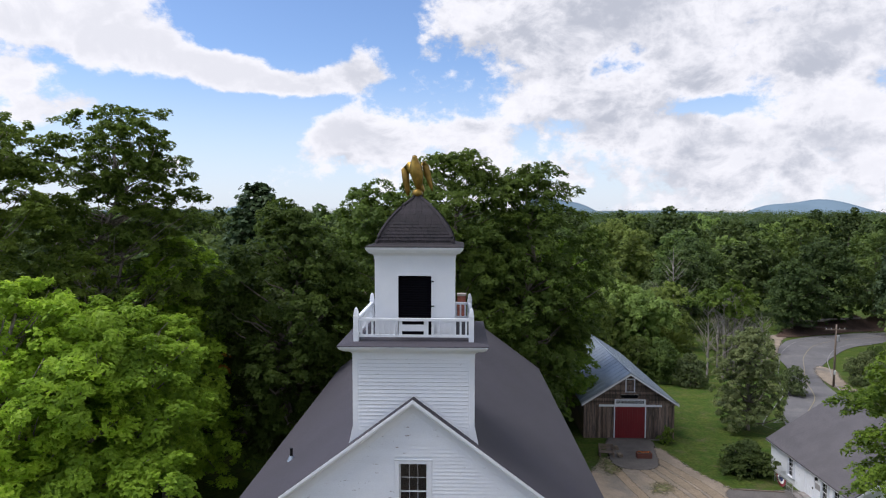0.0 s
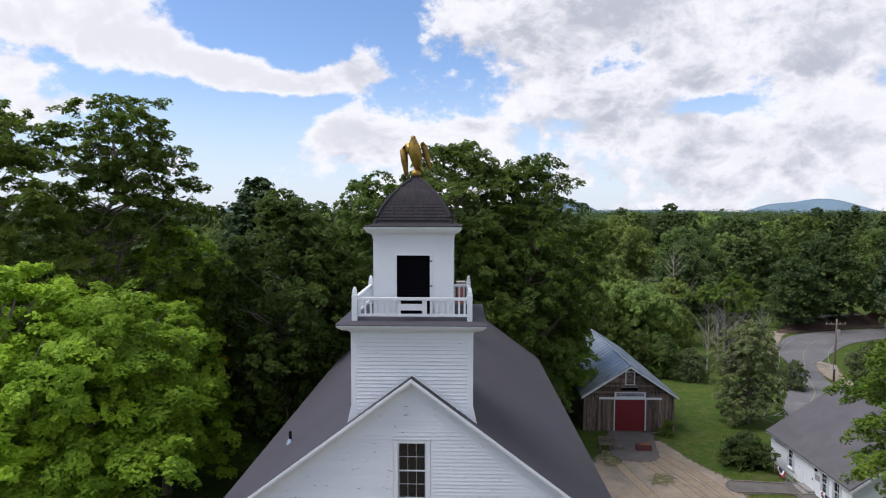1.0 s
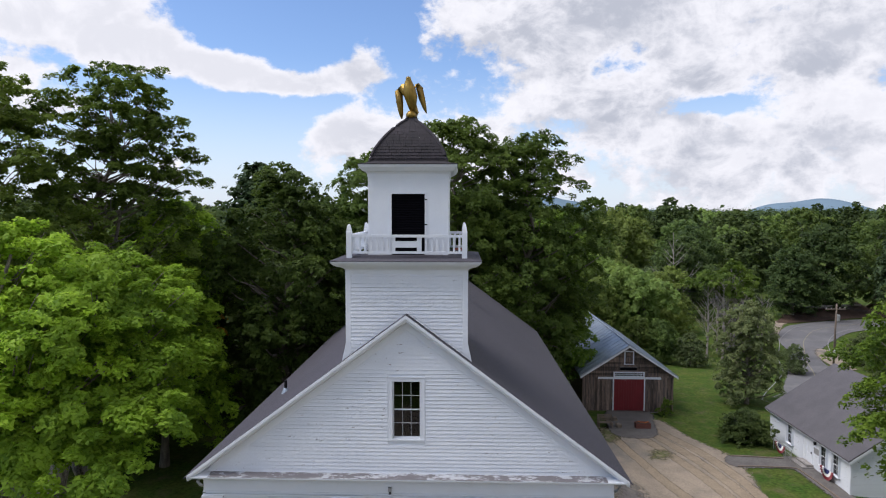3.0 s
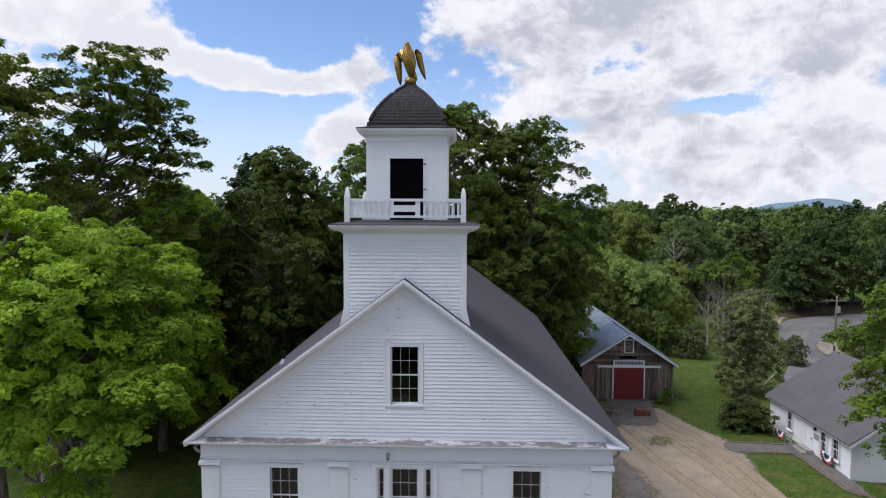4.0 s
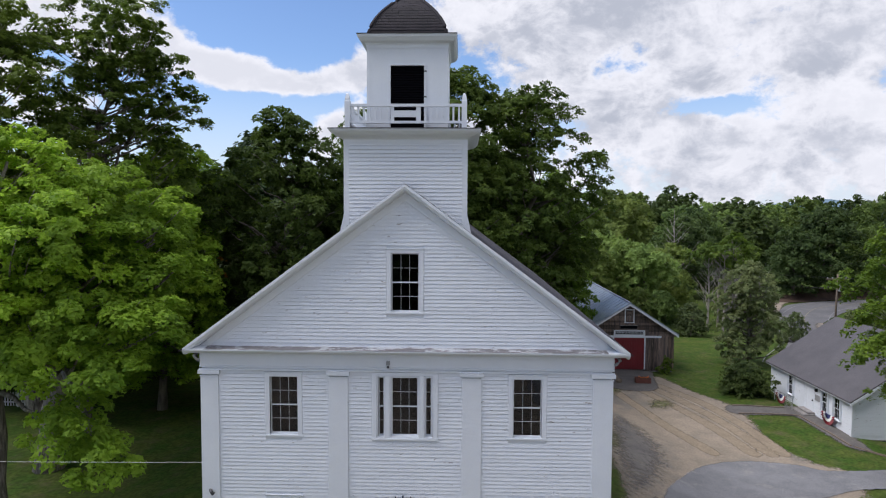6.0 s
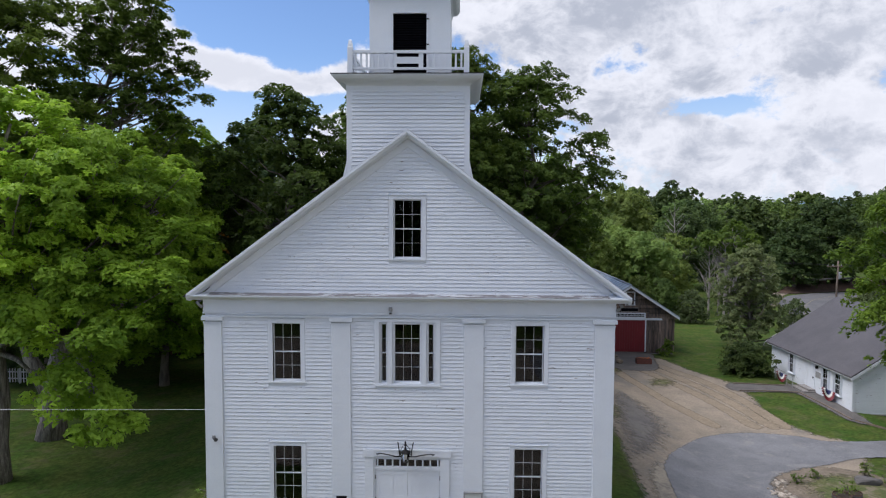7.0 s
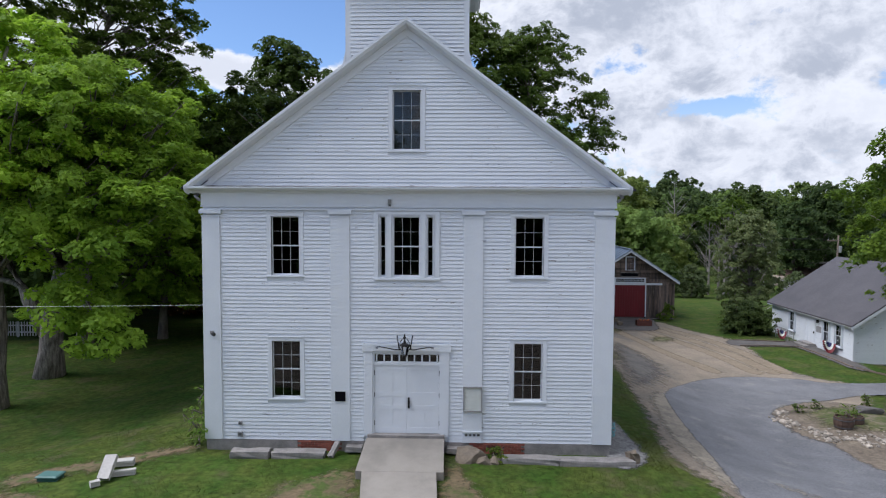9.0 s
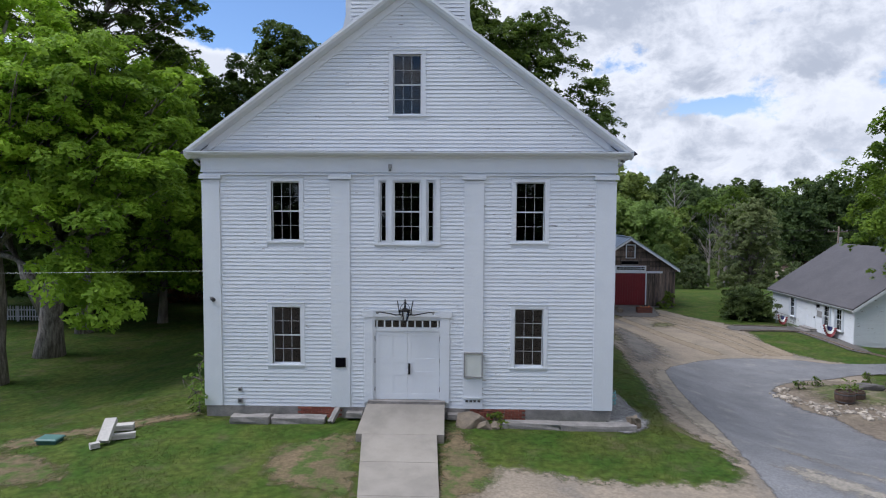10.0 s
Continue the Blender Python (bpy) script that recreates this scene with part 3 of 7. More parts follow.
    for x0, x1 in ((-3.3, -1.9), (1.9, 3.55)):
        mortar = Build().box(x0, x1, 0.0, 0.2, -1.0, -0.15).part("mortar_bed", CONCRETE, home)
        for row in range(5):
            x = x0 + 0.1 + (row % 2) * 0.1
            while x < x1 - 0.08:
                place_mesh("brick", brick, mortar, Matrix.Translation((x, random.uniform(-0.003, 0.003), -0.185 - row * 0.066)))
                x += 0.208
    vent = Build().tube([(-4.72, 3.9, 8.6), (-4.72, 3.9, 9.25)], [0.055, 0.055], 10)
    vent.part("vent_pipe", BLACK, home)
    Build().lathe([(0.16, 8.78), (0.07, 8.98)], -4.72, 3.9, 12).part("vent_flashing", METAL, home)
    for i, (a, b2, lo, hi) in enumerate(OPENINGS[:4]):
        window(home, a, b2, lo, hi, 0.0, 3, 2)
    window(home, *GABLE_WINDOW, 0.0, 3, 2)
    window(home, -0.41, 0.39, 4.85, 6.63, 0.0, 3, 2, casing=0.035, hood=False)
    for x0, x1 in ((-0.80, -0.62), (0.60, 0.79)):
        window(home, x0, x1, 4.85, 6.63, 0.0, 1, 2, casing=0.03, hood=False)
    for x0, x1 in ((-0.585, -0.45), (0.43, 0.565), (-0.98, -0.84), (0.83, 0.97)):
        Build().box(x0, x1, -0.055, 0.1, 4.80, 6.68).part("mullion", TRIM, home)
    Build().box(-0.98, 0.97, -0.052, 0.1, 6.68, 6.78).part("window_head", TRIM, home)
    Build().box(-1.0, 1.0, -0.075, 0.1, 4.745, 4.80).part("window_sill", TRIM, home)
    door(home)
    tower(home)
    return home


def door(home):
    for x0, x1 in ((-1.27, -1.02), (1.02, 1.27)):
        Build().box(x0, x1, -0.06, 0.1, 0.02, 2.62).part("door_pilaster", TRIM, home)
    Build().box(-1.31, 1.31, -0.07, 0.1, 2.62, 2.78).box(-1.30, 1.30, -0.08, 0.1, 2.78, 2.83).part("door_entablature", TRIM, home)
    for x0, x1 in ((-1.33, -0.99), (0.99, 1.33)):
        Build().box(x0, x1, -0.085, -0.07, 2.60, 2.80).part("corner_block", TRIM, home)
    d = Build().box(-1.02, 1.02, -0.02, 0.12, 2.53, 2.62).box(-1.02, -0.96, -0.02, 0.12, 0.1, 2.53).box(0.98, 1.02, -0.02, 0.12, 0.1, 2.53).box(-0.96, 0.98, -0.02, 0.12, 2.18, 2.26)
    d.part("door_frame", TRIM, home)
    bars = Build()
    xs = np.linspace(-0.90, 0.92, 9)
    for x in xs:
        bars.box(x - 0.022, x + 0.022, 0.0, 0.06, 2.26, 2.53)
    bars.box(-0.96, 0.98, 0.0, 0.06, 2.26, 2.29).box(-0.96, 0.98, 0.0, 0.06, 2.50, 2.53)
    transom = bars.part("transom", TRIM, home)
    me = Build().box(-0.092, 0.092, -0.003, 0.003, -0.105, 0.105).mesh("pane", GLASS)
    for x in (xs[:-1] + xs[1:]) / 2:
        place_mesh("pane", me, transom, Matrix.Translation((x, 0.03, 2.395))).visible_shadow = False
    for s in (-1, 1):
        x0, x1 = (-0.955, 0.008) if s < 0 else (0.014, 0.975)
        leaf = Build()
        edges_z = [0.11, 0.28, 0.84, 0.96, 1.22, 1.36, 2.04, 2.175]
        xm = (x0 + x1) / 2
        for xa, xb in ((x0, x0 + 0.12), (xm - 0.05, xm + 0.05), (x1 - 0.12, x1)):
            leaf.box(xa, xb, 0.0, 0.045, 0.11, 2.175)
        for za, zb in zip(edges_z[::2], edges_z[1::2]):
            leaf.box(x0 + 0.12, xm - 0.05, 0.0, 0.045, za, zb).box(xm + 0.05, x1 - 0.12, 0.0, 0.045, za, zb)
        leaf_ob = leaf.part("door_leaf", TRIM, home, "white panelled wooden double door leaf")
        for xa, xb in ((x0 + 0.12, xm - 0.05), (xm + 0.05, x1 - 0.12)):
            for za, zb in zip(edges_z[1::2], edges_z[2::2]):
                Build().box(xa, xb, 0.009, 0.04, za, zb).part("panel", TRIM, leaf_ob)
        hx = x0 - 0.012 if s < 0 else x1 + 0.002
        for z in (0.42, 1.28, 1.95):
            Build().box(hx - 0.004, hx + 0.016, -0.02, 0.0, z - 0.07, z + 0.07).part("hinge", BLACK, leaf_ob, "black iron hinge")
        if s > 0:
            Build().box(x0 + 0.025, x0 + 0.085, -0.03, 0.0, 0.88, 1.20).box(x0 + 0.04, x0 + 0.07, -0.075, -0.03, 0.95, 1.13).part("door_handle", BLACK, leaf_ob, "black iron door handle")
    Build().box(-1.15, 1.15, -0.20, 0.1, -0.02, 0.10).part("threshold", STONE, home, "grey stone threshold")


TOW, TY0, TY1 = 1.78, 0.02, 3.56


def ring_boards(b, half, y0, y1, z, height):
    """A course of boards on the front and the two sides of a square tower."""
    board_mesh(b, -half, half, z, y0, 0.029, height)
    n = len(b.v)
    side = Build()
    board_mesh(side, y0, y1, z, 0.0, 0.024, height)
    for s in (-1, 1):
        n = len(b.v)
        b.v += [(s * (half - v[1]), v[0], v[2]) for v in side.v]
        b.f += [tuple(n + k for k in f) for f in side.f]


def tower(home):
    base = Build()
    base.box(-TOW, TOW, TY0, TY1, 10.75, 13.72)
    shaft = base.part("tower_wall", TRIM, home)
    z = 10.76
    while z < 13.5:
        bb = Build()
        ring_boards(bb, TOW - 0.13, TY0 - 0.001, TY1, z, COURSE)
        bb.part("clapboard_course", WHITE, shaft)
        z += COURSE
    for s in (-1, 1):
        co = Build()
        co.box(min(s * (TOW + 0.025), s * (TOW - 0.13)), max(s * (TOW + 0.025), s * (TOW - 0.13)), TY0 - 0.025, TY0, 10.9, 13.5)
        co.box(min(s * TOW, s * (TOW + 0.025)), max(s * TOW, s * (TOW + 0.025)), TY0, TY0 + 0.13, 10.6, 13.5)
        co.part("corner_board", TRIM, home)
        Build().sweep([(TOW + 0.026, 11.45), (TOW + 0.16, 10.85), (TOW + 0.026, 10.98)], [lambda p: (s * p[0], TY0 - 0.03, p[1]), lambda p: (s * p[0], TY0 + 0.05, p[1])]).part("flared_foot", TRIM, home)
    Build().box(-TOW - 0.03, TOW + 0.03, TY0 - 0.03, TY1, 13.5, 13.66).part("tower_frieze", TRIM, home)
    ledge = Build()
    steps = [(0.03, 13.62), (0.06, 13.66), (0.13, 13.70), (0.24, 13.73), (0.34, 13.79), (0.40, 13.86), (0.40, 13.90)]
    square_rings(ledge, [(TOW + o, z) for o, z in steps], (TY0 + TY1) / 2, TOW, (TY1 - TY0) / 2)
    ledge.part("tower_cornice", TRIM, home)
    deck = Build()
    square_rings(deck, [(TOW + 0.42, 13.895), (TOW + 0.42, 13.915), (TOW - 0.4, 14.03), (0.2, 14.06)], (TY0 + TY1) / 2, TOW, (TY1 - TY0) / 2)
    deck.part("belfry_deck", ROOF, home, "dark shingled belfry deck")
    # railing: four posts with pointed tops, rails, balusters
    yc = (TY0 + TY1) / 2
    rail = tagged(new("railing"), "")
    rail.parent = home
    R = 1.70
    for sx in (-1, 1):
        for sy in (-1, 1):
            x, y = sx * R, yc + sy * R
            p = Build()
            square_rings(p, [(0.078, 13.96), (0.078, 14.74), (0.068, 14.76), (0.066, 14.82), (0.040, 14.94), (0.014, 14.97)], y, 0.075, 0.075, x)
            p.part("post", TRIM, rail)
    for a, b2 in (((-R, -R), (R, -R)), ((R, -R), (R, R)), ((-R, R), (R, R)), ((-R, -R), (-R, R))):
        along_x = a[1] == b2[1]
        r = Build()
        for z0, z1, w in ((14.58, 14.66, 0.045), (14.10, 14.17, 0.035)):
            if along_x:
                r.box(-R + 0.07, R - 0.07, yc + a[1] - w, yc + a[1] + w, z0, z1)
            else:
                r.box(a[0] - w, a[0] + w, yc - R + 0.07, yc + R - 0.07, z0, z1)
        r.part("rail", TRIM, rail)
        bal = Build().box(-0.029, 0.029, -0.022, 0.022, 14.165, 14.585).mesh("baluster", TRIM)
        for k in range(20):
            u = -R + 0.07 + (k + 0.5) * (2 * R - 0.14) / 20
            front = along_x and a[1] < 0
            if front and 8 <= k <= 11:
                continue
            x, y = (u, yc + a[1]) if along_x else (a[0], yc + u)
            place_mesh("baluster", bal, rail, Matrix.Translation((x, y, 0)))
    gap = Build().box(-0.42, -0.34, yc - R - 0.02, yc - R + 0.02, 14.165, 14.585).box(0.30, 0.38, yc - R - 0.02, yc - R + 0.02, 14.165, 14.585)
    gap.box(-0.34, 0.30, yc - R - 0.022, yc - R + 0.018, 14.28, 14.47)
    gap.part("rail_panel", TRIM, rail)
    # belfry with louvred openings
    H, y0 = 1.21, 0.58
    y1 = y0 + 2 * H
    for xa, xb, ya, yb, za in ((-H, -0.5, y0, y0 + 0.12, 13.98), (0.5, H, y0, y0 + 0.12, 13.98), (-0.5, 0.5, y0, y0 + 0.12, 15.87), (-H, -H + 0.12, y0 + 0.12, y1, 13.98), (H - 0.12, H, y0 + 0.12, y1, 13.98), (-H + 0.12, H - 0.12, y1 - 0.12, y1, 13.98)):
        Build().box(xa, xb, ya, yb, za, 16.5).part("belfry_wall", TRIM, home)
    tb = Build()
    for s in (-1, 1):
        tb.box(min(s * H, s * (H - 0.10)), max(s * H, s * (H - 0.10)), y0 - 0.006, y0, 13.98, 16.4)
        tb.box(min(s * 0.5, s * 0.56), max(s * 0.5, s * 0.56), y0 - 0.025, y0, 14.0, 15.92)
    tb.box(-0.56, 0.56, y0 - 0.026, y0, 15.87, 15.93).box(-H - 0.02, H + 0.02, y0 - 0.025, y0, 16.38, 16.5).box(H, H + 0.02, y0, y1, 16.38, 16.5).box(-H - 0.02, -H, y0, y1, 16.38, 16.5)
    tb.part("belfry_trim", TRIM, home)
    # black backing and slats: the shade inside the louvre is put into their colour
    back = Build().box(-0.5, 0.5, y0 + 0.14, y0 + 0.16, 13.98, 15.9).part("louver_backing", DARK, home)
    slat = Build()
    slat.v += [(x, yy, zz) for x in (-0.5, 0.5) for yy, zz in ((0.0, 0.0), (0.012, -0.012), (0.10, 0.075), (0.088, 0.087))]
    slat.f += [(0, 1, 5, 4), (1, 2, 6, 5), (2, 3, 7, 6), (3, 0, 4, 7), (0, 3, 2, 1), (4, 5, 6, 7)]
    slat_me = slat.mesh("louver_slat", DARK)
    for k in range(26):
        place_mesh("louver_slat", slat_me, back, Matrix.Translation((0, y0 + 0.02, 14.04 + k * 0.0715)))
    for z in (14.35, 14.95, 15.7):
        Build().box(0.505, 0.575, y0 - 0.035, y0 - 0.024, z - 0.02, z + 0.02).part("louver_hinge", BLACK, home)
    yc2 = y0 + H
    ec = Build()
    square_rings(ec, [(H + 0.02, 16.45), (H + 0.06, 16.52), (H + 0.16, 16.56), (H + 0.24, 16.66), (H + 0.26, 16.72), (H + 0.26, 16.74)], yc2, H, H)
    ec.part("belfry_cornice", TRIM, home)
    # four-sided dome, course by course, with hip caps
    dome = Build()
    square_rings(dome, [(H + 0.27, 16.735), (H + 0.27, 16.76), (H + 0.06, 16.80), (H - 0.06, 16.86)], yc2, H, H)
    dome_ob = dome.part("dome", DOME, home, "brown-grey shingled square dome")
    curve = lambda s: (1.14 * max(0.0, 1 - s**1.5) ** 0.85, 16.84 + 1.45 * s)  # noqa: E731
    rows = 15
    for k in range(rows):
        r0, z0 = curve(k / rows)
        r1, z1 = curve((k + 1) / rows)
        r1 = max(r1, 0.10)
        for q in range(4):
            wide = max(1, round(2 * r0 / 0.2))
            turn = Matrix.Translation((0, yc2, 0)) @ Matrix.Rotation(q * math.pi / 2, 4, "Z")
            cb = Build()
            cuts = sorted({0.0, 1.0, *[min(1, max(0, (i + (k % 2) * 0.5 + random.uniform(-0.1, 0.1)) / wide)) for i in range(wide + 1)]})
            for u0, u1 in zip(cuts, cuts[1:]):
                g2 = 0.003
                lo0, lo1, hi0, hi1 = (2 * u0 - 1) * r0 + g2, (2 * u1 - 1) * r0 - g2, (2 * u0 - 1) * r1 + g2, (2 * u1 - 1) * r1 - g2
                drop = random.uniform(0, 0.008)
                cb.sweep([(0, 0), (1, 0), (1, 1), (0, 1)], [lambda p: ((lo0 + (lo1 - lo0) * p[0]) if not p[1] else (hi0 + (hi1 - hi0) * p[0]), -(r0 + 0.034) if not p[1] else -(r1 + 0.004), (z0 - drop) if not p[1] else z1 + 0.02),
                                                          lambda p: ((lo0 + (lo1 - lo0) * p[0]) if not p[1] else (hi0 + (hi1 - hi0) * p[0]), -(r0 - 0.03) if not p[1] else -(r1 - 0.03), z0 if not p[1] else z1)])
            ob = cb.part("shingle_course", DOME, dome_ob)
            ob.matrix_local = turn
    hips = Build()
    for q in range(4):
        sx, sy = ((-1, -1), (1, -1), (1, 1), (-1, 1))[q]
        pts, rad = [], []
        for k in range(16):
            r, z = curve(k / 15)
            r = max(r, 0.08)
            pts.append((sx * (r + 0.015), yc2 + sy * (r + 0.015), z))
            rad.append(0.055)
        hips.tube(pts, rad, 6)
    hips.part("hip_cap", DOME, dome_ob)
    return home


def square_rings(b, rings, yc, hx, hy, xc=0.0):
    """Stacked square rings; each is (half width, height); the depth keeps its own overhang."""
    n = len(b.v)
    for r, z in rings:
        ry = hy + (r - hx)
        b.v += [(xc - r, yc - ry, z), (xc + r, yc - ry, z), (xc + r, yc + ry, z), (xc - r, yc + ry, z)]
    for i in range(len(rings) - 1):
        a = n + 4 * i
        b.f += [(a + k, a + (k + 1) % 4, a + 4 + (k + 1) % 4, a + 4 + k) for k in range(4)]
    b.f += [(n + 3, n + 2, n + 1, n), tuple(len(b.v) - 4 + k for k in range(4))]
    return b


make_ground()
church()


# ---- drives and paths ----
cover("gravel_drive", [(8.2, -3.9), (8.55, -1.9), (8.15, -0.7), (8.0, 0.8), (8.6, 5.3), (9.0, 9.5), (9.4, 15), (9.6, 24), (12.6, 32), (14.6, 34), (17.0, 35.5), (18.6, 35.6), (19.3, 33), (20.0, 30.1),
                       (21.2, 27), (21.2, 24), (20.5, 19.7), (21.3, 16.6), (22.5, 14.5), (18, 6), (12, -2), (14, -12), (30, -30), (-20, -30), (-16, -9), (-2, -7), (1.2, -4.2), (2.6, -3.5), (5, -4.1)],
      GRAVEL, "sandy gravel drive with worn wheel tracks", "driveway", 0.03, 0.4)
cover("asphalt_drive", [(10.8, 8.4), (10.35, 5.6), (9.95, 2.0), (9.5, -1.3), (9.25, -3.4), (8.8, -8), (8, -30), (26, -30), (17, -4), (16.2, 3.1), (15.7, 5.4), (15.1, 7.2), (15.4, 9.2),
                        (16.8, 10.9), (19.9, 12.7), (23, 13.6), (30, 13.5), (30, 16.2), (22, 15.1), (20, 15.9), (17.8, 16.4), (15.2, 15.5), (12.6, 12.3), (11.2, 9.6)],
      ASPHALT, "grey asphalt turning loop of the drive", "driveway", 0.055, 0.3)
cover("barn_apron", [(13.9, 31.9), (14.9, 37.7), (18.2, 37.7), (17.7, 34.5), (17.0, 31.4), (15.5, 30.6)], PAD, "packed grey gravel apron before the barn", "driveway", 0.06, 0.3)
cover("rock_bed", [(15.4, 8.2), (15.3, 6.6), (16.0, 5.3), (16.4, 3.2), (18, 3.5), (21, 5.5), (21.5, 9.5), (19.5, 11.6), (17, 10.7), (15.8, 9.6)], ROCKY, "bare planting bed strewn with stones", "planting bed", 0.06, 0.3)
cover("road", [(33, 42), (39, 53.5), (43.5, 62), (47.4, 70), (50.5, 79), (57.5, 89.8), (67, 94.8), (77, 97.5), (95, 100), (95, 93.5), (76, 90), (64.8, 85), (57.6, 78), (51.3, 70.2), (47, 62), (43.6, 52), (38, 42)],
      ROADGREY, "grey asphalt road with a yellow centre line", "road", 0.08, 0.7)


# ---- trees ----
def leaves(name, centres, spread, count, size, material, rng, flat=0.55, up=0.8, subs=5, tight=0.56, dome=0.45):
    """Leaf blades in domed tufts, the tufts in clumps. spread: the clumps' radii; subs: tufts to a clump; tight: a tuft's share of its clump."""
    k = len(centres)
    way = rng.normal(size=(k * subs, 3))
    way /= np.linalg.norm(way, axis=1)[:, None]
    way[:, 2] = np.abs(way[:, 2]) * 1.1 - 0.35
    home = np.repeat(centres, subs, 0) + way * (np.repeat(spread, subs) * (0.5 + 0.65 * rng.random(k * subs)))[:, None] * np.array([1, 1, flat * 1.4])
    reach = np.repeat(spread, subs) * tight * (0.6 + 0.8 * rng.random(k * subs))
    share = reach**1.6
    which = rng.choice(k * subs, count, p=share / share.sum())
    way = rng.normal(size=(count, 3))
    way /= np.linalg.norm(way, axis=1)[:, None]
    way[:, 2] = np.where(rng.random(count) < 0.86, np.abs(way[:, 2]), -0.6 * np.abs(way[:, 2]))
    # some tufts hang over to one side
    tip = rng.normal(size=(k * subs, 2)) * 0.35
    off = way * (0.55 + 0.55 * rng.random(count) ** 0.7)[:, None] * np.array([1.0, 1.0, flat])
    off[:, 2] += (off[:, :2] * tip[which]).sum(1)
    pos = home[which] + off * reach[which][:, None]
    heart = centres.mean(0)
    out = (pos - heart) / (np.abs(centres - heart).max(0) + 0.5)
    nrm = way * np.array([0.75, 0.75, 0.6]) + out * dome + np.array([0, 0, up * 0.8]) + rng.normal(size=(count, 3)) * 0.36
    nrm /= np.linalg.norm(nrm, axis=1)[:, None]
    t = np.cross(nrm, rng.normal(size=(count, 3)))
    t /= np.linalg.norm(t, axis=1)[:, None] + 1e-9
    b = np.cross(nrm, t)
    s = size * (0.6 + 0.8 * rng.random(count))[:, None]
    fold = nrm * s * 0.12
    verts = np.stack([pos - t * s * 0.62, pos - b * s * 0.42 + fold, pos + t * s * 0.62, pos + b * s * 0.42 + fold], 1).reshape(-1, 3)
    quads = np.arange(4 * count).reshape(-1, 4)
    return fast_mesh(name, verts, quads, material)


def sprays(name, centres, roots, spread, count, size, material, rng, flat=0.4, tufts=7, droop=0.3, lean=0.4, skirt=0.22):
    """Leaf blades on drooping boughs: every bough is a ragged plate of domed tufts that leans outward from its root on the stem."""
    k = len(centres)
    out = centres - roots
    out[:, 2] = 0
    out /= np.linalg.norm(out, axis=1)[:, None] + 1e-6
    nrm = np.array([0, 0, 1.0]) + out * lean + rng.normal(size=(k, 3)) * np.array([0.16, 0.16, 0.05])
    nrm /= np.linalg.norm(nrm, axis=1)[:, None]
    e1 = np.cross(np.stack([-out[:, 1], out[:, 0], np.zeros(k)], 1), nrm)
    e1 /= np.linalg.norm(e1, axis=1)[:, None] + 1e-6
    e2 = np.cross(nrm, e1)
    # tufts on each plate, longer along the bough than across it
    who = np.repeat(np.arange(k), tufts)
    n = len(who)
    r, a = np.sqrt(rng.random(n)) * 0.95, rng.random(n) * 2 * math.pi
    u, v = r * np.cos(a) * 1.15, r * np.sin(a) * 0.9
    big = spread[who]
    lift = -droop * r**2 * big + rng.normal(size=n) * 0.13 * big
    heart = centres[who] + (e1[who] * u[:, None] + e2[who] * v[:, None]) * big[:, None] + nrm[who] * lift[:, None]
    reach = big * rng.uniform(0.17, 0.40, n)
    tip = nrm[who] + rng.normal(size=(n, 3)) * 0.22
    tip /= np.linalg.norm(tip, axis=1)[:, None]
    # blades on the tufts' domes, some hanging below
    which = rng.choice(n, count, p=reach**2 / (reach**2).sum())
    p = np.sqrt(rng.random(count))
    way = rng.normal(size=(count, 3))
    axis = tip[which]
    way -= axis * (way * axis).sum(1)[:, None]
    way /= np.linalg.norm(way, axis=1)[:, None] + 1e-9
    low = rng.random(count) < skirt
    rise = np.where(low, -0.5 * rng.random(count), (1 - p**2) * flat * 2 + rng.normal(size=count) * 0.10)
    pos = heart[which] + (way * (p * rng.uniform(0.85, 1.15, count))[:, None] + axis * rise[:, None]) * reach[which][:, None]
    face = axis + way * (p * 1.5 * flat + 0.1)[:, None] + rng.normal(size=(count, 3)) * 0.34
    face /= np.linalg.norm(face, axis=1)[:, None]
    t = np.cross(face, rng.normal(size=(count, 3)))
    t /= np.linalg.norm(t, axis=1)[:, None] + 1e-9
    b = np.cross(face, t)
    s = size * (0.6 + 0.8 * rng.random(count))[:, None]
    verts = np.stack([pos - t * s * 0.55 - b * s * 0.40, pos - t * s * 0.45 + b * s * 0.46, pos + t * s * 0.70], 1).reshape(-1, 3)
    return fast_mesh(name, verts, np.arange(3 * count).reshape(-1, 3), material)


def crown_centres(rng, shape, n, gap):
    """Bough centres spaced out near the skin of an uneven crown: shape gives the radius at a height from 0 to 1."""
    out = np.zeros((0, 3))
    lobes = rng.random(5) * 6.28
    tries = 0
    while len(out) < n and tries < n * 60:
        tries += 1
        h = rng.random()
        a = rng.random() * 2 * math.pi
        rad = shape(h) * (1 + 0.20 * math.sin(3 * a + lobes[0] + 4 * h) + 0.14 * math.sin(5 * a + lobes[1] - 7 * h) + 0.12 * math.sin(9 * h + lobes[2]))
        d = rad * (1 - 0.75 * rng.random() ** 2.2)
        c = np.array([d * math.cos(a), d * math.sin(a), h])
        if not len(out) or (((out - c) * np.array([1, 1, gap[1] * 1.25])) ** 2).sum(1).min() > gap[0] ** 2:
            out = np.vstack([out, c])
    return out


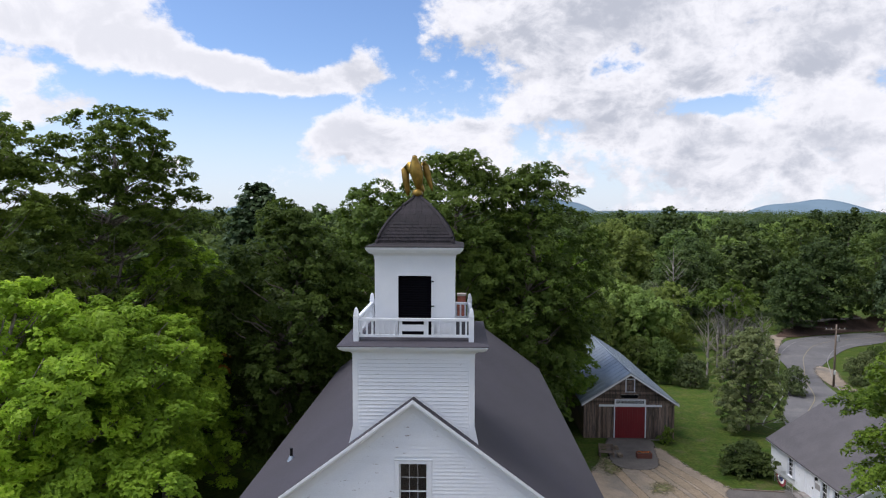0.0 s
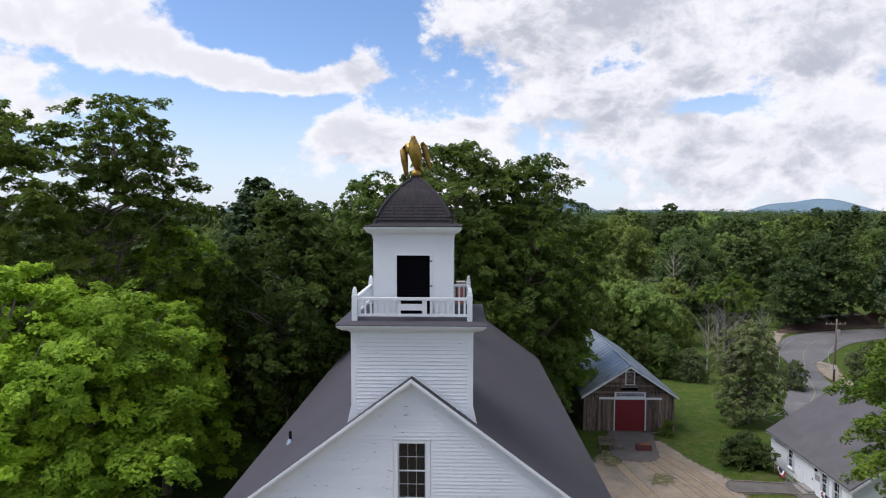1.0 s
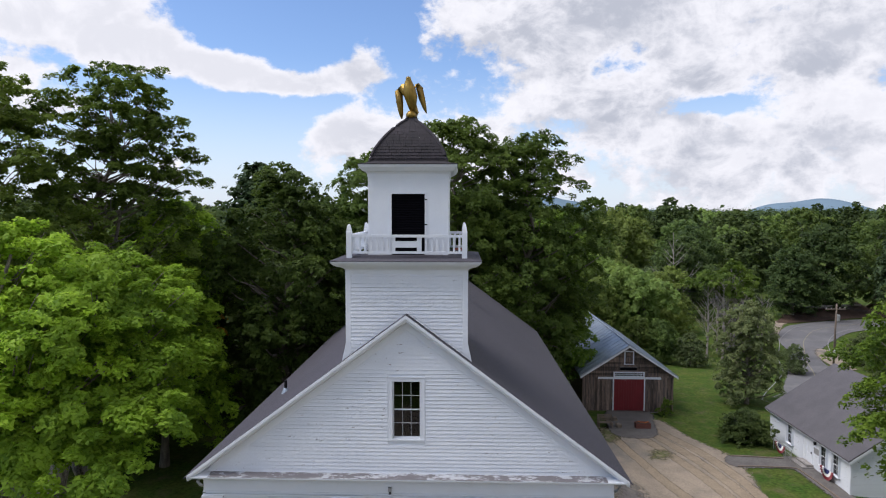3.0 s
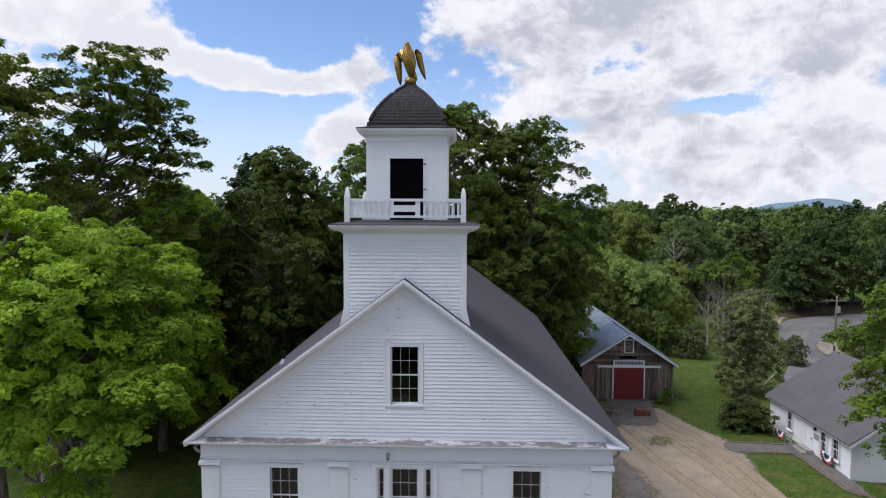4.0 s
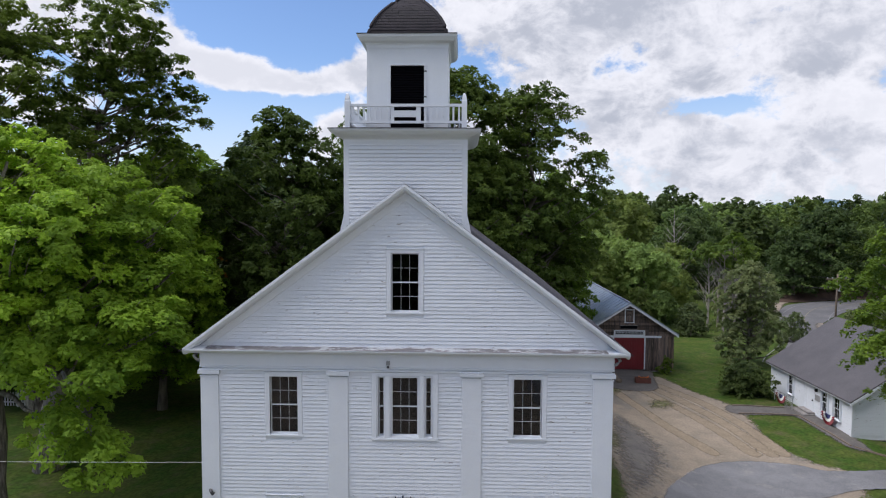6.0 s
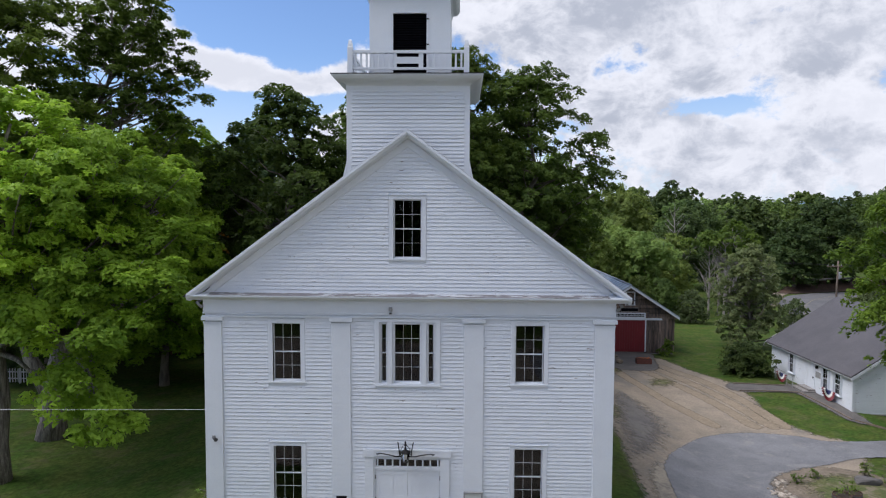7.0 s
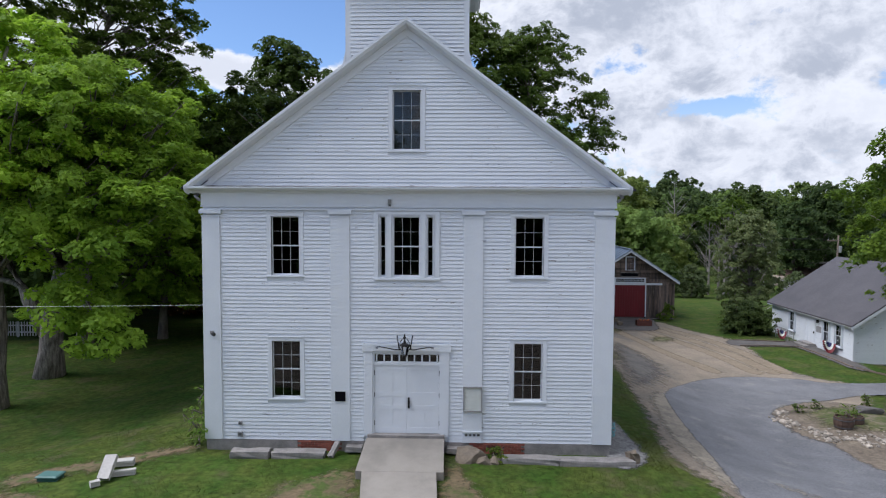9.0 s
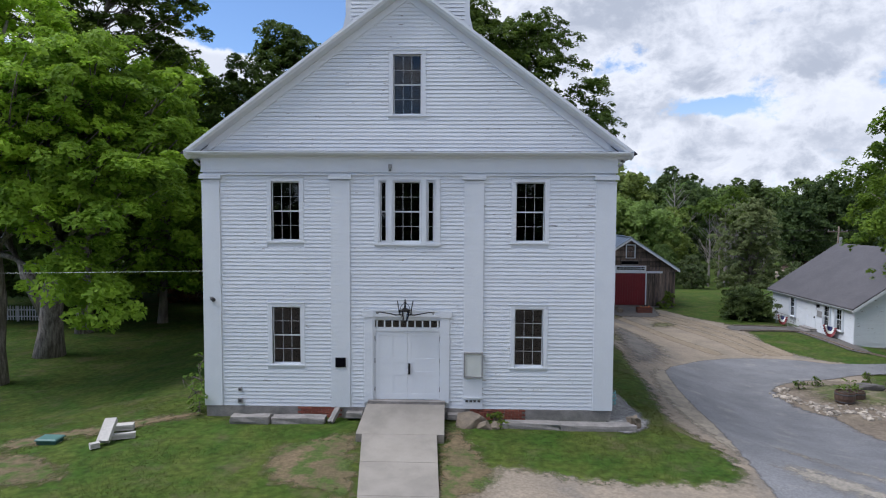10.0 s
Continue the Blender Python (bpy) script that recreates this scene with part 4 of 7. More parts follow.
def tree(name, x, y, height, radius, low, label, material, n=120, count=30000, size=0.2, clump=1.1, seed=1, trunk=0.35, lean=(0, 0), category="tree",
         shape=None, flat=0.32, limbs=26, bark=None, stems=(), group="", base=None, fill=0.85, boughs=(), tufts=9, droop=0.3, lean_out=0.32):
    """A broadleaf tree: tapered trunk, limbs that reach the clumps, and a crown of leaf blades."""
    rng = np.random.default_rng(seed)
    z0 = gz(x, y) if base is None else base
    home = thing(name, x, y, z0, label, category, group)
    shape = shape or (lambda h: radius * (max(0.0, math.sin(math.pi * min(1, 0.12 + 0.88 * h) ** 0.85)) ** 0.6))
    c = crown_centres(rng, shape, n, (clump * fill, height - low))
    c[:, 2] = low + c[:, 2] * (height - low) * 0.97
    axis = lambda z: np.array([lean[0] * (z / height) ** 1.3, lean[1] * (z / height) ** 1.3, z])  # noqa: E731
    c[:, :2] += np.array([axis(z)[:2] for z in c[:, 2]])
    c = np.vstack([c, [(bx - x, by - y, bz - z0) for bx, by, bz in boughs]]) if boughs else c
    wood = Build()
    top = low + (height - low) * 0.8
    zs = np.linspace(-0.4, top, 9)
    wob = rng.normal(size=(9, 2)) * 0.02 * height * np.linspace(0, 1, 9)[:, None]
    spine = [axis(max(z, 0)) + np.array([wob[i, 0], wob[i, 1], min(z, 0)]) for i, z in enumerate(zs)]
    rads = [trunk * (1.35 if i == 0 else 1.0) * (1 - 0.86 * max(0, z) / top) for i, z in enumerate(zs)]
    wood.tube([tuple(p) for p in spine], rads, 10)
    for sx, sy, sz, thick in stems:
        foot, knee = (2.2, 0.44) if thick > 0.2 else (0.3, 0.3)
        wood.tube([(0, 0, foot), (sx * 0.25, sy * 0.25, sz * knee), (sx * 0.55, sy * 0.55, sz * 0.66), (sx, sy, sz)], [thick, thick * 0.85, thick * 0.6, thick * 0.2], 9)
    order = list(rng.permutation(len(c) - len(boughs))[:limbs]) + list(range(len(c) - len(boughs), len(c)))
    for k in order:
        end = c[k]
        z = max(low * 0.7, 0.33 * height if height > 12 else 0.0, min(top * 0.92, end[2] - (0.35 + 0.3 * rng.random()) * np.hypot(end[0], end[1]) - 0.4))
        i = np.interp(z, zs, np.arange(9))
        start = np.array([np.interp(z, zs, [s[q] for s in spine]) for q in range(3)])
        r0 = max(0.03, 0.55 * np.interp(z, zs, rads))
        mid = start + (end - start) * 0.5 + np.array([0, 0, -0.05 * np.linalg.norm(end - start)]) + rng.normal(size=3) * 0.2
        q1 = start + (mid - start) * 0.5 + rng.normal(size=3) * 0.1
        q3 = mid + (end - mid) * 0.55 + rng.normal(size=3) * 0.15
        wood.tube([tuple(p) for p in (start, q1, mid, q3, end)], [r0, r0 * 0.75, r0 * 0.5, r0 * 0.3, 0.012], 5)
    wood.part("trunk", bark or BARK, home, smooth=True)
    spread = clump * (0.7 + 0.6 * rng.random(len(c)))
    stem = np.array([axis(z) for z in c[:, 2]])
    crown = new("crown", sprays("crown", c, stem, spread, count, size, material, rng, flat, tufts, droop, lean_out))
    crown.parent = home
    return home


def pine(name, x, y, height, radius, label, seed=1, count=6000, size=0.4, bare=0.35, category="pine tree"):
    rng = np.random.default_rng(seed)
    home = thing(name, x, y, gz(x, y), label, category)
    wood = Build().tube([(0, 0, -0.3), (0.05, 0, height * 0.5), (0, 0.05, height)], [0.3, 0.2, 0.03], 8)
    c, s = [], []
    z = height * bare
    while z < height - 0.3:
        f = (height - z) / (height * (1 - bare))
        r = radius * min(1, f ** 0.42 + 0.05)
        m = max(3, int(7 * r / radius + 2))
        turn = rng.random() * 6.28
        for k in range(m):
            a = turn + 2 * math.pi * k / m + rng.normal() * 0.15
            reach = r * rng.uniform(0.65, 1.05)
            tip = np.array([reach * math.cos(a), reach * math.sin(a), z + reach * 0.12])
            wood.tube([(0, 0, z), tuple(tip)], [0.05, 0.015], 4)
            for u in (0.45, 0.75, 1.0):
                c.append(np.array([0, 0, z]) * (1 - u) + tip * u)
                s.append(0.32 + 0.7 * r / radius)
        z += height * 0.028
    wood.part("trunk", BARK, home, smooth=True)
    crown = new("crown", leaves("crown", np.array(c), np.array(s), count, size, PINE, rng, flat=0.5, subs=3, tight=0.8))
    crown.parent = home
    return home


def tall_crown(radius):
    """A crown that stays full nearly to its flat top."""
    return lambda h: radius * (0.45 + 0.55 * math.sin(math.pi * min(1.0, 0.15 + 0.7 * h))) * (1 - 0.55 * h**6)


def plant_near_trees():
    tree("maple_tree", -18.2, 7.3, 17.0, 4.2, 8.0, "broad leafy maple with bright yellow-green leaves beside the church", MAPLE, 105, 68000, 0.165, 1.3, 11, 0.40, (1.2, 0.2), "maple tree", limbs=80, fill=1.2, bark=PALE_BARK, flat=0.24,
         boughs=((-14.4, 5.0, 6.6), (-15.2, 4.2, 5.2), (-13.8, 4.4, 3.6), (-16.4, 4.6, 7.4), (-15.0, 3.6, 8.4), (-16.8, 3.9, 4.6), (-17.6, 4.4, 6.2)))
    tree("maple_tree", -19.4, 12.6, 15.6, 4.9, 8.0, "old maple with thick furrowed forked trunk on the lawn", MAPLE, 125, 88000, 0.17, 1.35, 12, 0.60, (4.6, -2.6), "maple tree", limbs=110, flat=0.24, stems=((-3.2, -0.6, 9.0, 0.42),), bark=PALE_BARK, fill=1.18,
         boughs=((-12.7, 5.4, 2.6), (-13.4, 6.4, 3.8), (-12.2, 5.6, 5.2), (-11.4, 5.8, 6.8), (-13.2, 6.2, 6.6), (-14.6, 6.8, 5.6), (-11.0, 10.0, 11.7), (-10.8, 9.4, 9.2), (-12.4, 8.7, 7.6), (-12.5, 8.3, 11.4), (-11.6, 3.8, 3.2), (-14.2, 7.8, 4.4),
                 (-16.0, 5.2, 7.9), (-14.6, 4.6, 7.2), (-13.0, 4.8, 8.2), (-11.9, 5.0, 7.6), (-10.9, 5.8, 8.0), (-15.4, 4.4, 6.4), (-13.8, 4.0, 6.0), (-12.4, 4.3, 6.2), (-11.2, 4.9, 6.0), (-16.6, 5.6, 5.8), (-10.8, 7.0, 6.6), (-12.6, 5.0, 4.2), (-11.9, 4.6, 2.7)))
    # takes the brighter MAPLE leaf colour to make up for the oaks' shade
    tree("maple_tree", -18.2, 22.4, 18.8, 4.4, 2.2, "mid green maple between the oaks", MAPLE, 200, 80000, 0.19, 1.2, 22, 0.28, (0.6, 0), "maple tree", limbs=70, fill=0.9)
    tree("oak_tree", -21.4, 18.9, 26.0, 4.4, 10.5, "tall dark oak with an open ragged crown", OAK, 230, 92000, 0.16, 0.95, 13, 0.42, (2.4, 0.6), "oak tree", limbs=170, fill=0.98, flat=0.24, droop=0.15, lean_out=0.2, bark=PALE_BARK,
         shape=lambda h: 5.3 * (1 - 0.34 * h) * (1 - 0.5 * h**6) * min(1, 0.75 + 2 * h), stems=((2.4, 1.2, 19.0, 0.24), (-2.0, 0.5, 20.0, 0.22)),
         boughs=((-15.5, 21.8, 18.6), (-16.3, 21.0, 18.0), (-16.8, 21.2, 19.6), (-15.9, 22.0, 17.3), (-17.4, 20.6, 18.9), (-16.2, 21.4, 18.9), (-17.0, 21.0, 17.6)))
    tree("oak_tree", -25.2, 13.6, 24.6, 3.8, 10.0, "tall dark oak with an open ragged crown", OAK, 190, 70000, 0.16, 0.95, 14, 0.42, (2.2, -0.6), "oak tree", limbs=130, fill=0.98, flat=0.24, droop=0.15, lean_out=0.2, bark=PALE_BARK, shape=tall_crown(4.4))
    tree("maple_tree", -10.6, 25.2, 19.9, 4.3, 2.6, "dense green maple behind the church", DEEP, 300, 92000, 0.185, 1.05, 15, 0.45, (0, 0), "maple tree", fill=0.8, limbs=70, shape=tall_crown(4.6))
    tree("maple_tree", 0.9, 31.0, 24.8, 5.0, 6.0, "tall dark green maple behind the church", DEEP, 300, 84000, 0.20, 1.1, 16, 0.5, (0, 0), "maple tree", limbs=70, fill=0.85, shape=tall_crown(5.6))
    tree("maple_tree", 6.6, 33.4, 24.5, 5.0, 4.0, "tall full maple behind the church roof", DEEP, 380, 104000, 0.19, 1.1, 17, 0.5, (0.6, 0), "maple tree", limbs=70, fill=0.8, shape=tall_crown(5.4))
    tree("maple_tree", 10.2, 41.0, 18.6, 3.7, 3.0, "leafy maple whose boughs hang over the barn roof", SUGAR, 190, 60000, 0.20, 1.1, 23, 0.4, (0, 0), "maple tree", limbs=60, fill=0.85)
    tree("maple_tree", 26.3, 10.4, 18.2, 5.6, 5.2, "leafy maple leaning over the drive", SUGAR, 280, 104000, 0.155, 1.1, 28, 0.35, (-0.2, 0), "maple tree", shape=lambda h: 4.6 * (1 - 0.35 * h**3), limbs=110, fill=0.98,
         boughs=((21.2, 9.7, 10.6), (21.3, 10.5, 6.0), (21.2, 7.8, 12.2), (21.5, 7.6, 13.8), (22.0, 8.4, 15.4), (21.6, 9.0, 8.4)))
    tree("ash_tree", 28.4, 40.8, 10.1, 2.7, 0.8, "young green tree with pale leaf tips beside the drive", YOUNG, 150, 34000, 0.15, 0.7, 19, 0.2, (0, 0), "tree", fill=0.95, limbs=80)
    tree("round_bush", 23.6, 30.4, 2.5, 1.6, 0.2, "dense rounded dark green bush", WOODDARK, 90, 16000, 0.12, 0.6, 20, 0.08, (0, 0), "bush", limbs=14)
    tree("maple_tree", -5.6, 34.0, 22.4, 4.6, 3.0, "dark green maple in the wood behind the church", DEEP, 170, 50000, 0.23, 1.25, 21, 0.45, (0, 0), "maple tree", limbs=50, shape=tall_crown(5.0))


def plant_wood():
    """The wood round about: a few kinds, copied."""
    rng = np.random.default_rng(5)
    mid = "mid green broadleaf tree of the wood"
    ball = lambda r: lambda h: r * max(0.0, math.sin(math.pi * (0.10 + 0.86 * h))) ** 0.55  # noqa: E731
    near = dict(limbs=24, group="trees of the wood", flat=0.5, fill=0.8, tufts=8)
    far = dict(limbs=4, group="trees of the wood", flat=0.6, fill=0.75, tufts=5)
    dark, light = "dark green broadleaf tree of the wood", "light green broadleaf tree of the wood"
    kinds = [
        tree("wood_tree", -22, 34, 17.5, 5.6, 2.0, dark, WOODDARK, 120, 17000, 0.40, 1.7, 31, 0.4, (0, 0), "tree", shape=ball(5.6), **near),
        tree("wood_tree", -31, 30, 18, 5.5, 2.0, mid, WOODGREEN, 120, 17000, 0.40, 1.7, 32, 0.4, (0, 0), "tree", shape=ball(5.5), **near),
        tree("wood_tree", 22.5, 71, 13, 4.8, 1.0, light, LIME, 110, 17000, 0.34, 1.4, 33, 0.35, (0, 0), "tree", shape=ball(4.8), **near),
        tree("wood_tree", 40.5, 71, 8, 3.0, 1.0, "dull grey-green tree of the wood", GREY_LEAF, 70, 9000, 0.26, 1.0, 34, 0.2, (0, 0), "tree", **near),
        tree("wood_tree", -8, 120, 19, 6.0, 2.0, dark, WOODDARK, 70, 4200, 0.78, 2.1, 35, 0.4, (0, 0), "tree", shape=ball(5.6), **far),
        tree("wood_tree", 14, 128, 18, 6.0, 2.0, mid, WOODGREEN, 70, 4200, 0.78, 2.1, 36, 0.4, (0, 0), "tree", shape=ball(5.6), **far),
        tree("wood_tree", -30, 126, 17, 6.0, 2.0, light, LIME, 70, 4200, 0.75, 2.1, 37, 0.4, (0, 0), "tree", shape=ball(5.6), **far),
        tree("wood_tree", 36.5, 64.5, 12.5, 3.6, 8.5, "slender green-topped trees with bare pale stems", ASH, 34, 6000, 0.28, 1.1, 38, 0.16, (0, 0), "tree", limbs=30, bark=DEADWOOD,
             stems=((1.5, 0.4, 10, 0.12), (-1.4, 0.5, 10.5, 0.12), (0.6, -1.2, 10, 0.1), (-2.3, -0.6, 9.5, 0.1), (2.5, -0.5, 9.6, 0.1)), group="trees of the wood"),
    ]
    pine("pine_tree", -23.8, 60, 23.8, 5.2, "tall dark pine above the wood", 41, 22000, 0.55, 0.2)
    pine("pine_tree", 78, 92, 20, 4.2, "tall dark pine above the wood", 42, 12000, 0.55, 0.2)
    spots = []

    def put(x, y, kind, scale):
        if any((x - a) ** 2 + (y - b) ** 2 < ((3.2 if y < 94 else 6.6) * min(scale, s)) ** 2 for a, b, s in spots):
            return
        spots.append((x, y, scale))
        m = Matrix.Translation((x, y, gz(x, y) - 0.2)) @ Matrix.Rotation(rng.random() * 6.28, 4, "Z") @ Matrix.Diagonal((scale, scale, scale * rng.uniform(0.9, 1.1), 1))
        copy_thing(kinds[kind], m)

    # behind and left of the church
    for x, y, k, s in [(-17, 34, 0, 0.82), (-27, 24, 1, 0.9), (-36, 24, 0, 1.0), (-12, 42, 0, 1.0), (-25, 44, 1, 0.9), (-36, 40, 0, 1.05), (3, 44, 0, 1.1), (4, 52, 1, 0.9), (-48, 34, 1, 1.0), (-44, 50, 0, 1.0),
                       (10, 62, 0, 0.95), (-2, 56, 1, 1.0), (-16, 58, 0, 1.0), (-31, 62, 1, 0.85), (9, 74, 1, 1.0), (-40, 70, 0, 1.0), (-22, 74, 0, 1.0), (-6, 72, 0, 1.0)]:
        put(x, y, k, s)
    # beyond the barn, one by one: lighter young trees before, dark oaks behind
    for x, y, k, s in [(17, 66, 2, 1.0), (26.5, 68, 2, 0.85), (34, 83, 2, 0.8), (20, 86, 2, 1.15), (31, 73, 2, 0.62), (42.5, 99, 0, 0.92), (36, 120, 2, 1.45), (27, 98, 2, 1.1), (34, 92, 3, 1.2), (50, 116, 0, 0.88), (62, 98, 0, 0.80), (46, 82, 3, 1.0),
                       (54, 126, 1, 0.95), (71, 104, 0, 0.95), (83, 108, 1, 1.0), (93, 106, 0, 1.0), (62, 118, 4, 0.95), (39.5, 54, 3, 0.45), (58, 60, 1, 0.5), (66, 72, 2, 0.7), (72, 80, 0, 0.7), (55, 47, 1, 0.4), (80, 84, 0, 0.8), (90, 92, 1, 0.9),
                       (51, 60, 3, 0.5), (53.5, 63, 3, 0.55), (50, 55.5, 3, 0.5), (55.5, 60, 1, 0.25), (56.5, 66, 1, 0.25), (48.5, 51, 3, 0.55), (59, 64, 3, 0.6), (52.3, 57, 1, 0.22),
                       (26.5, 60.5, 1, 0.30), (29.5, 58.5, 3, 0.55), (24, 62, 1, 0.33), (19.5, 90, 0, 0.85)]:
        put(x, y, k, s)
    # rows of wood farther off
    for _ in range(2500):
        y = 95 + 200 * rng.random()
        x = rng.uniform(-0.80, 0.80) * (y + 25)
        if (x > 12 and y < 128) or len(spots) > 235:
            continue
        put(x, y, int(rng.choice([4, 5, 6], p=[0.46, 0.36, 0.18])), rng.uniform(0.95, 1.2) if y > 125 else rng.uniform(0.8, 1.0))
    # unseen trees added behind the eye, to darken what the windows reflect
    for k in range(26):
        x = -62 + k * 5.2
        put(x, -42 - 6 * rng.random() - abs(x) * 0.05, int(rng.integers(4, 6)), rng.uniform(0.62, 0.75))


def far_country():
    """Unbroken tree tops out to the hills, and the hills."""
    rng = np.random.default_rng(9)
    count = 5200
    y = 285 + 2100 * rng.random(count) ** 1.8
    x = rng.uniform(-0.9, 0.9, count) * y
    top = 13.8 + 1.4 * np.sin(x * 0.011 + 1) * np.sin(y * 0.007) + rng.normal(size=count) * 0.6
    centres = np.stack([x, y, top - 5], 1)
    spread = 5.0 + y * 0.008
    per = 26
    me = leaves("far_wood", centres, spread, count * per, 2.2, WOODDARK, rng, flat=0.55, subs=4, tight=0.6)
    tagged(new("far_wood", me), "unbroken dark green wood reaching to the hills", "woods", kind="stuff")
    for cx, dist, half, rise, name in ((0.165, 3300, 300, 106, "hill"), (0.615, 3600, 460, 96, "hill"), (-0.36, 3300, 260, 74, "hill"), (0.28, 4200, 1500, 30, "hill"), (-0.5, 4200, 1500, 30, "hill")):
        b = Build()
        n, m = 40, 8
        for i in range(n + 1):
            u = -1 + 2 * i / n
            crest = (rise + 12) * (math.cos(u * math.pi / 2) ** 1.3) * (1 + 0.12 * math.sin(u * 7 + cx * 20)) if abs(u) < 1 else 0.0
            for j in range(m + 1):
                v = j / m
                b.v.append((cx * dist + u * half * (1 + 0.1 * v), dist + 500 * v, -6 + crest * math.sin(v * math.pi / 2)))
        for i in range(n):
            for j in range(m):
                a = i * (m + 1) + j
                b.f.append((a, a + m + 1, a + m + 2, a + 1))
        tagged(b.part(name, HILL, smooth=True), "far wooded hill with blue haze painted into its colour", "hill", kind="structure")


# distance haze is painted into the pale blue base colour
HILL = surface("hill_with_painted_haze", (0.145, 0.205, 0.255), 1.0, (0.115, 0.17, 0.215), 0.004, 0.7, spec=0.0)


# ---- barn ----
def barn():
    X0, X1, Y0, Y1, Z0 = 12.52, 20.60, 37.8, 57.0, -2.75
    xc = (X0 + X1) / 2
    peak, eave = 3.55, 0.80
    k = (peak - eave) / (X1 - xc + 0.2)
    home = thing("barn", 0, 0, 0, "weathered board barn with red door and blue-grey metal roof", "barn")
    top = lambda x: peak - 0.15 - k * abs(x - xc)  # noqa: E731
    door_hole = (15.3, 17.97, -2.4, 0.42)
    w = Build()
    w.box(X0, X0 + 0.1, Y0 + 0.1, Y1, Z0, top(X0)).box(X1 - 0.1, X1, Y0 + 0.1, Y1, Z0, top(X1)).box(X0, X1, Y1, Y1 + 0.1, Z0, top(X0))
    w.sweep([(X0, Z0), (X1, Z0), (X1, top(X1)), (xc, top(xc)), (X0, top(X0))], [lambda p: (p[0], Y0 + 0.1, p[1]), lambda p: (p[0], Y0 + 0.16, p[1])])
    wall = w.part("barn_wall", BARN, home)
    x = X0
    while x < X1 - 0.02:
        wide = min(random.uniform(0.17, 0.27), X1 - x)
        mid = x + wide / 2
        for lo, hi in ([(Z0 + 0.15 + random.uniform(0, 0.08), 0.55)] if not door_hole[0] < mid < door_hole[1] else []):
            b = Build()
            b.box(x + 0.006, x + wide - 0.006, Y0 + 0.065 + random.uniform(0, 0.012), Y0 + 0.1, lo, min(hi, top(mid)))
            b.part("board", BARN, wall)
        x += wide
    z = 0.56
    while z < peak - 0.4:
        half = (peak - 0.22 - z) / k
        cut = xc + random.uniform(-0.5, 0.5) * half
        for a, b2 in ((xc - half, cut), (cut, xc + half)):
            if b2 - a > 0.1:
                Build().box(a + 0.004, b2 - 0.004, Y0 + 0.06 + random.uniform(0, 0.012), Y0 + 0.1, z + 0.005, z + 0.195).part("board", BARN, wall)
        z += 0.2
    Build().box(X0 + 0.1, X1 - 0.1, Y0 - 0.03, Y0 + 0.06, Z0, Z0 + 0.22).part("sill_stone", STONE, home)
    for s in (-1, 1):
        r = Build()
        e = xc + s * (X1 - xc + 0.28)
        ze = peak - k * (X1 - xc + 0.28)
        n = 22
        r.sweep([(xc, peak + 0.04), (e, ze + 0.04), (e, ze - 0.02), (xc, peak - 0.02)], [lambda p: (p[0], Y0 - 0.35, p[1]), lambda p: (p[0], Y1 + 0.35, p[1])])
        panel = r.part("metal_roof", METAL, home, "blue-grey standing seam metal roof")
        for i in range(n + 1):
            y = Y0 - 0.33 + i * (Y1 - Y0 + 0.66) / n
            Build().sweep([(-0.02, 0.0), (0.02, 0.0), (0.015, 0.045), (-0.015, 0.045)], [lambda p: (xc, y + p[0], peak + 0.04 + p[1]), lambda p: (e, y + p[0], ze + 0.04 + p[1])]).part("seam", METAL, panel)
        t = Build()
        t.sweep([(0, -0.03), (-0.03, -0.03), (-0.03, -0.20), (0, -0.20)], [lambda p: (xc, Y0 - 0.33 + p[0], peak + p[1]), lambda p: (e, Y0 - 0.33 + p[0], ze + p[1])])
        t.part("rake_board", TRIM, home)
    Build().tube([(xc, Y0 - 0.36, peak + 0.05), (xc, Y1 + 0.36, peak + 0.05)], [0.09, 0.09], 8).part("ridge_cap", METAL, home)
    dx0, dx1, dz0, dz1 = door_hole
    leaf = Build().box(dx0, dx1, Y0 + 0.06, Y0 + 0.09, dz0, dz1).part("barn_door", RED, home, "dark red boarded sliding door")
    for i in range(12):
        a = dx0 + i * (dx1 - dx0) / 12
        Build().box(a + 0.005, a + (dx1 - dx0) / 12 - 0.005, Y0 + 0.02, Y0 + 0.06, dz0, dz1).part("plank", RED, leaf)
    f = Build()
    f.box(dx0 - 0.10, dx0, Y0 - 0.01, Y0 + 0.09, dz0, dz1 + 0.06).box(dx1, dx1 + 0.10, Y0 - 0.01, Y0 + 0.09, dz0, dz1 + 0.06)
    f.box(13.88, 19.46, Y0 - 0.02, Y0 + 0.05, 0.44, 0.62)
    f.part("door_frame", TRIM, home)
    tr = Build()
    tr.box(dx0 - 0.05, dx1 + 0.05, Y0 + 0.0, Y0 + 0.05, 0.62, 0.72).box(dx0 - 0.05, dx1 + 0.05, Y0, Y0 + 0.05, 1.0, 1.10).box(dx0 - 0.05, dx0 + 0.1, Y0, Y0 + 0.05, 0.72, 1.0).box(dx1 - 0.1, dx1 + 0.05, Y0, Y0 + 0.05, 0.72, 1.0)
    for i in range(1, 20):
        xx = dx0 + 0.1 + i * (dx1 - dx0 - 0.2) / 20
        tr.box(xx - 0.009, xx + 0.009, Y0 + 0.01, Y0 + 0.04, 0.72, 1.0)
    tr.box(dx0 + 0.1, dx1 - 0.1, Y0 + 0.01, Y0 + 0.04, 0.85, 0.88)
    tr_ob = tr.part("transom", TRIM, home)
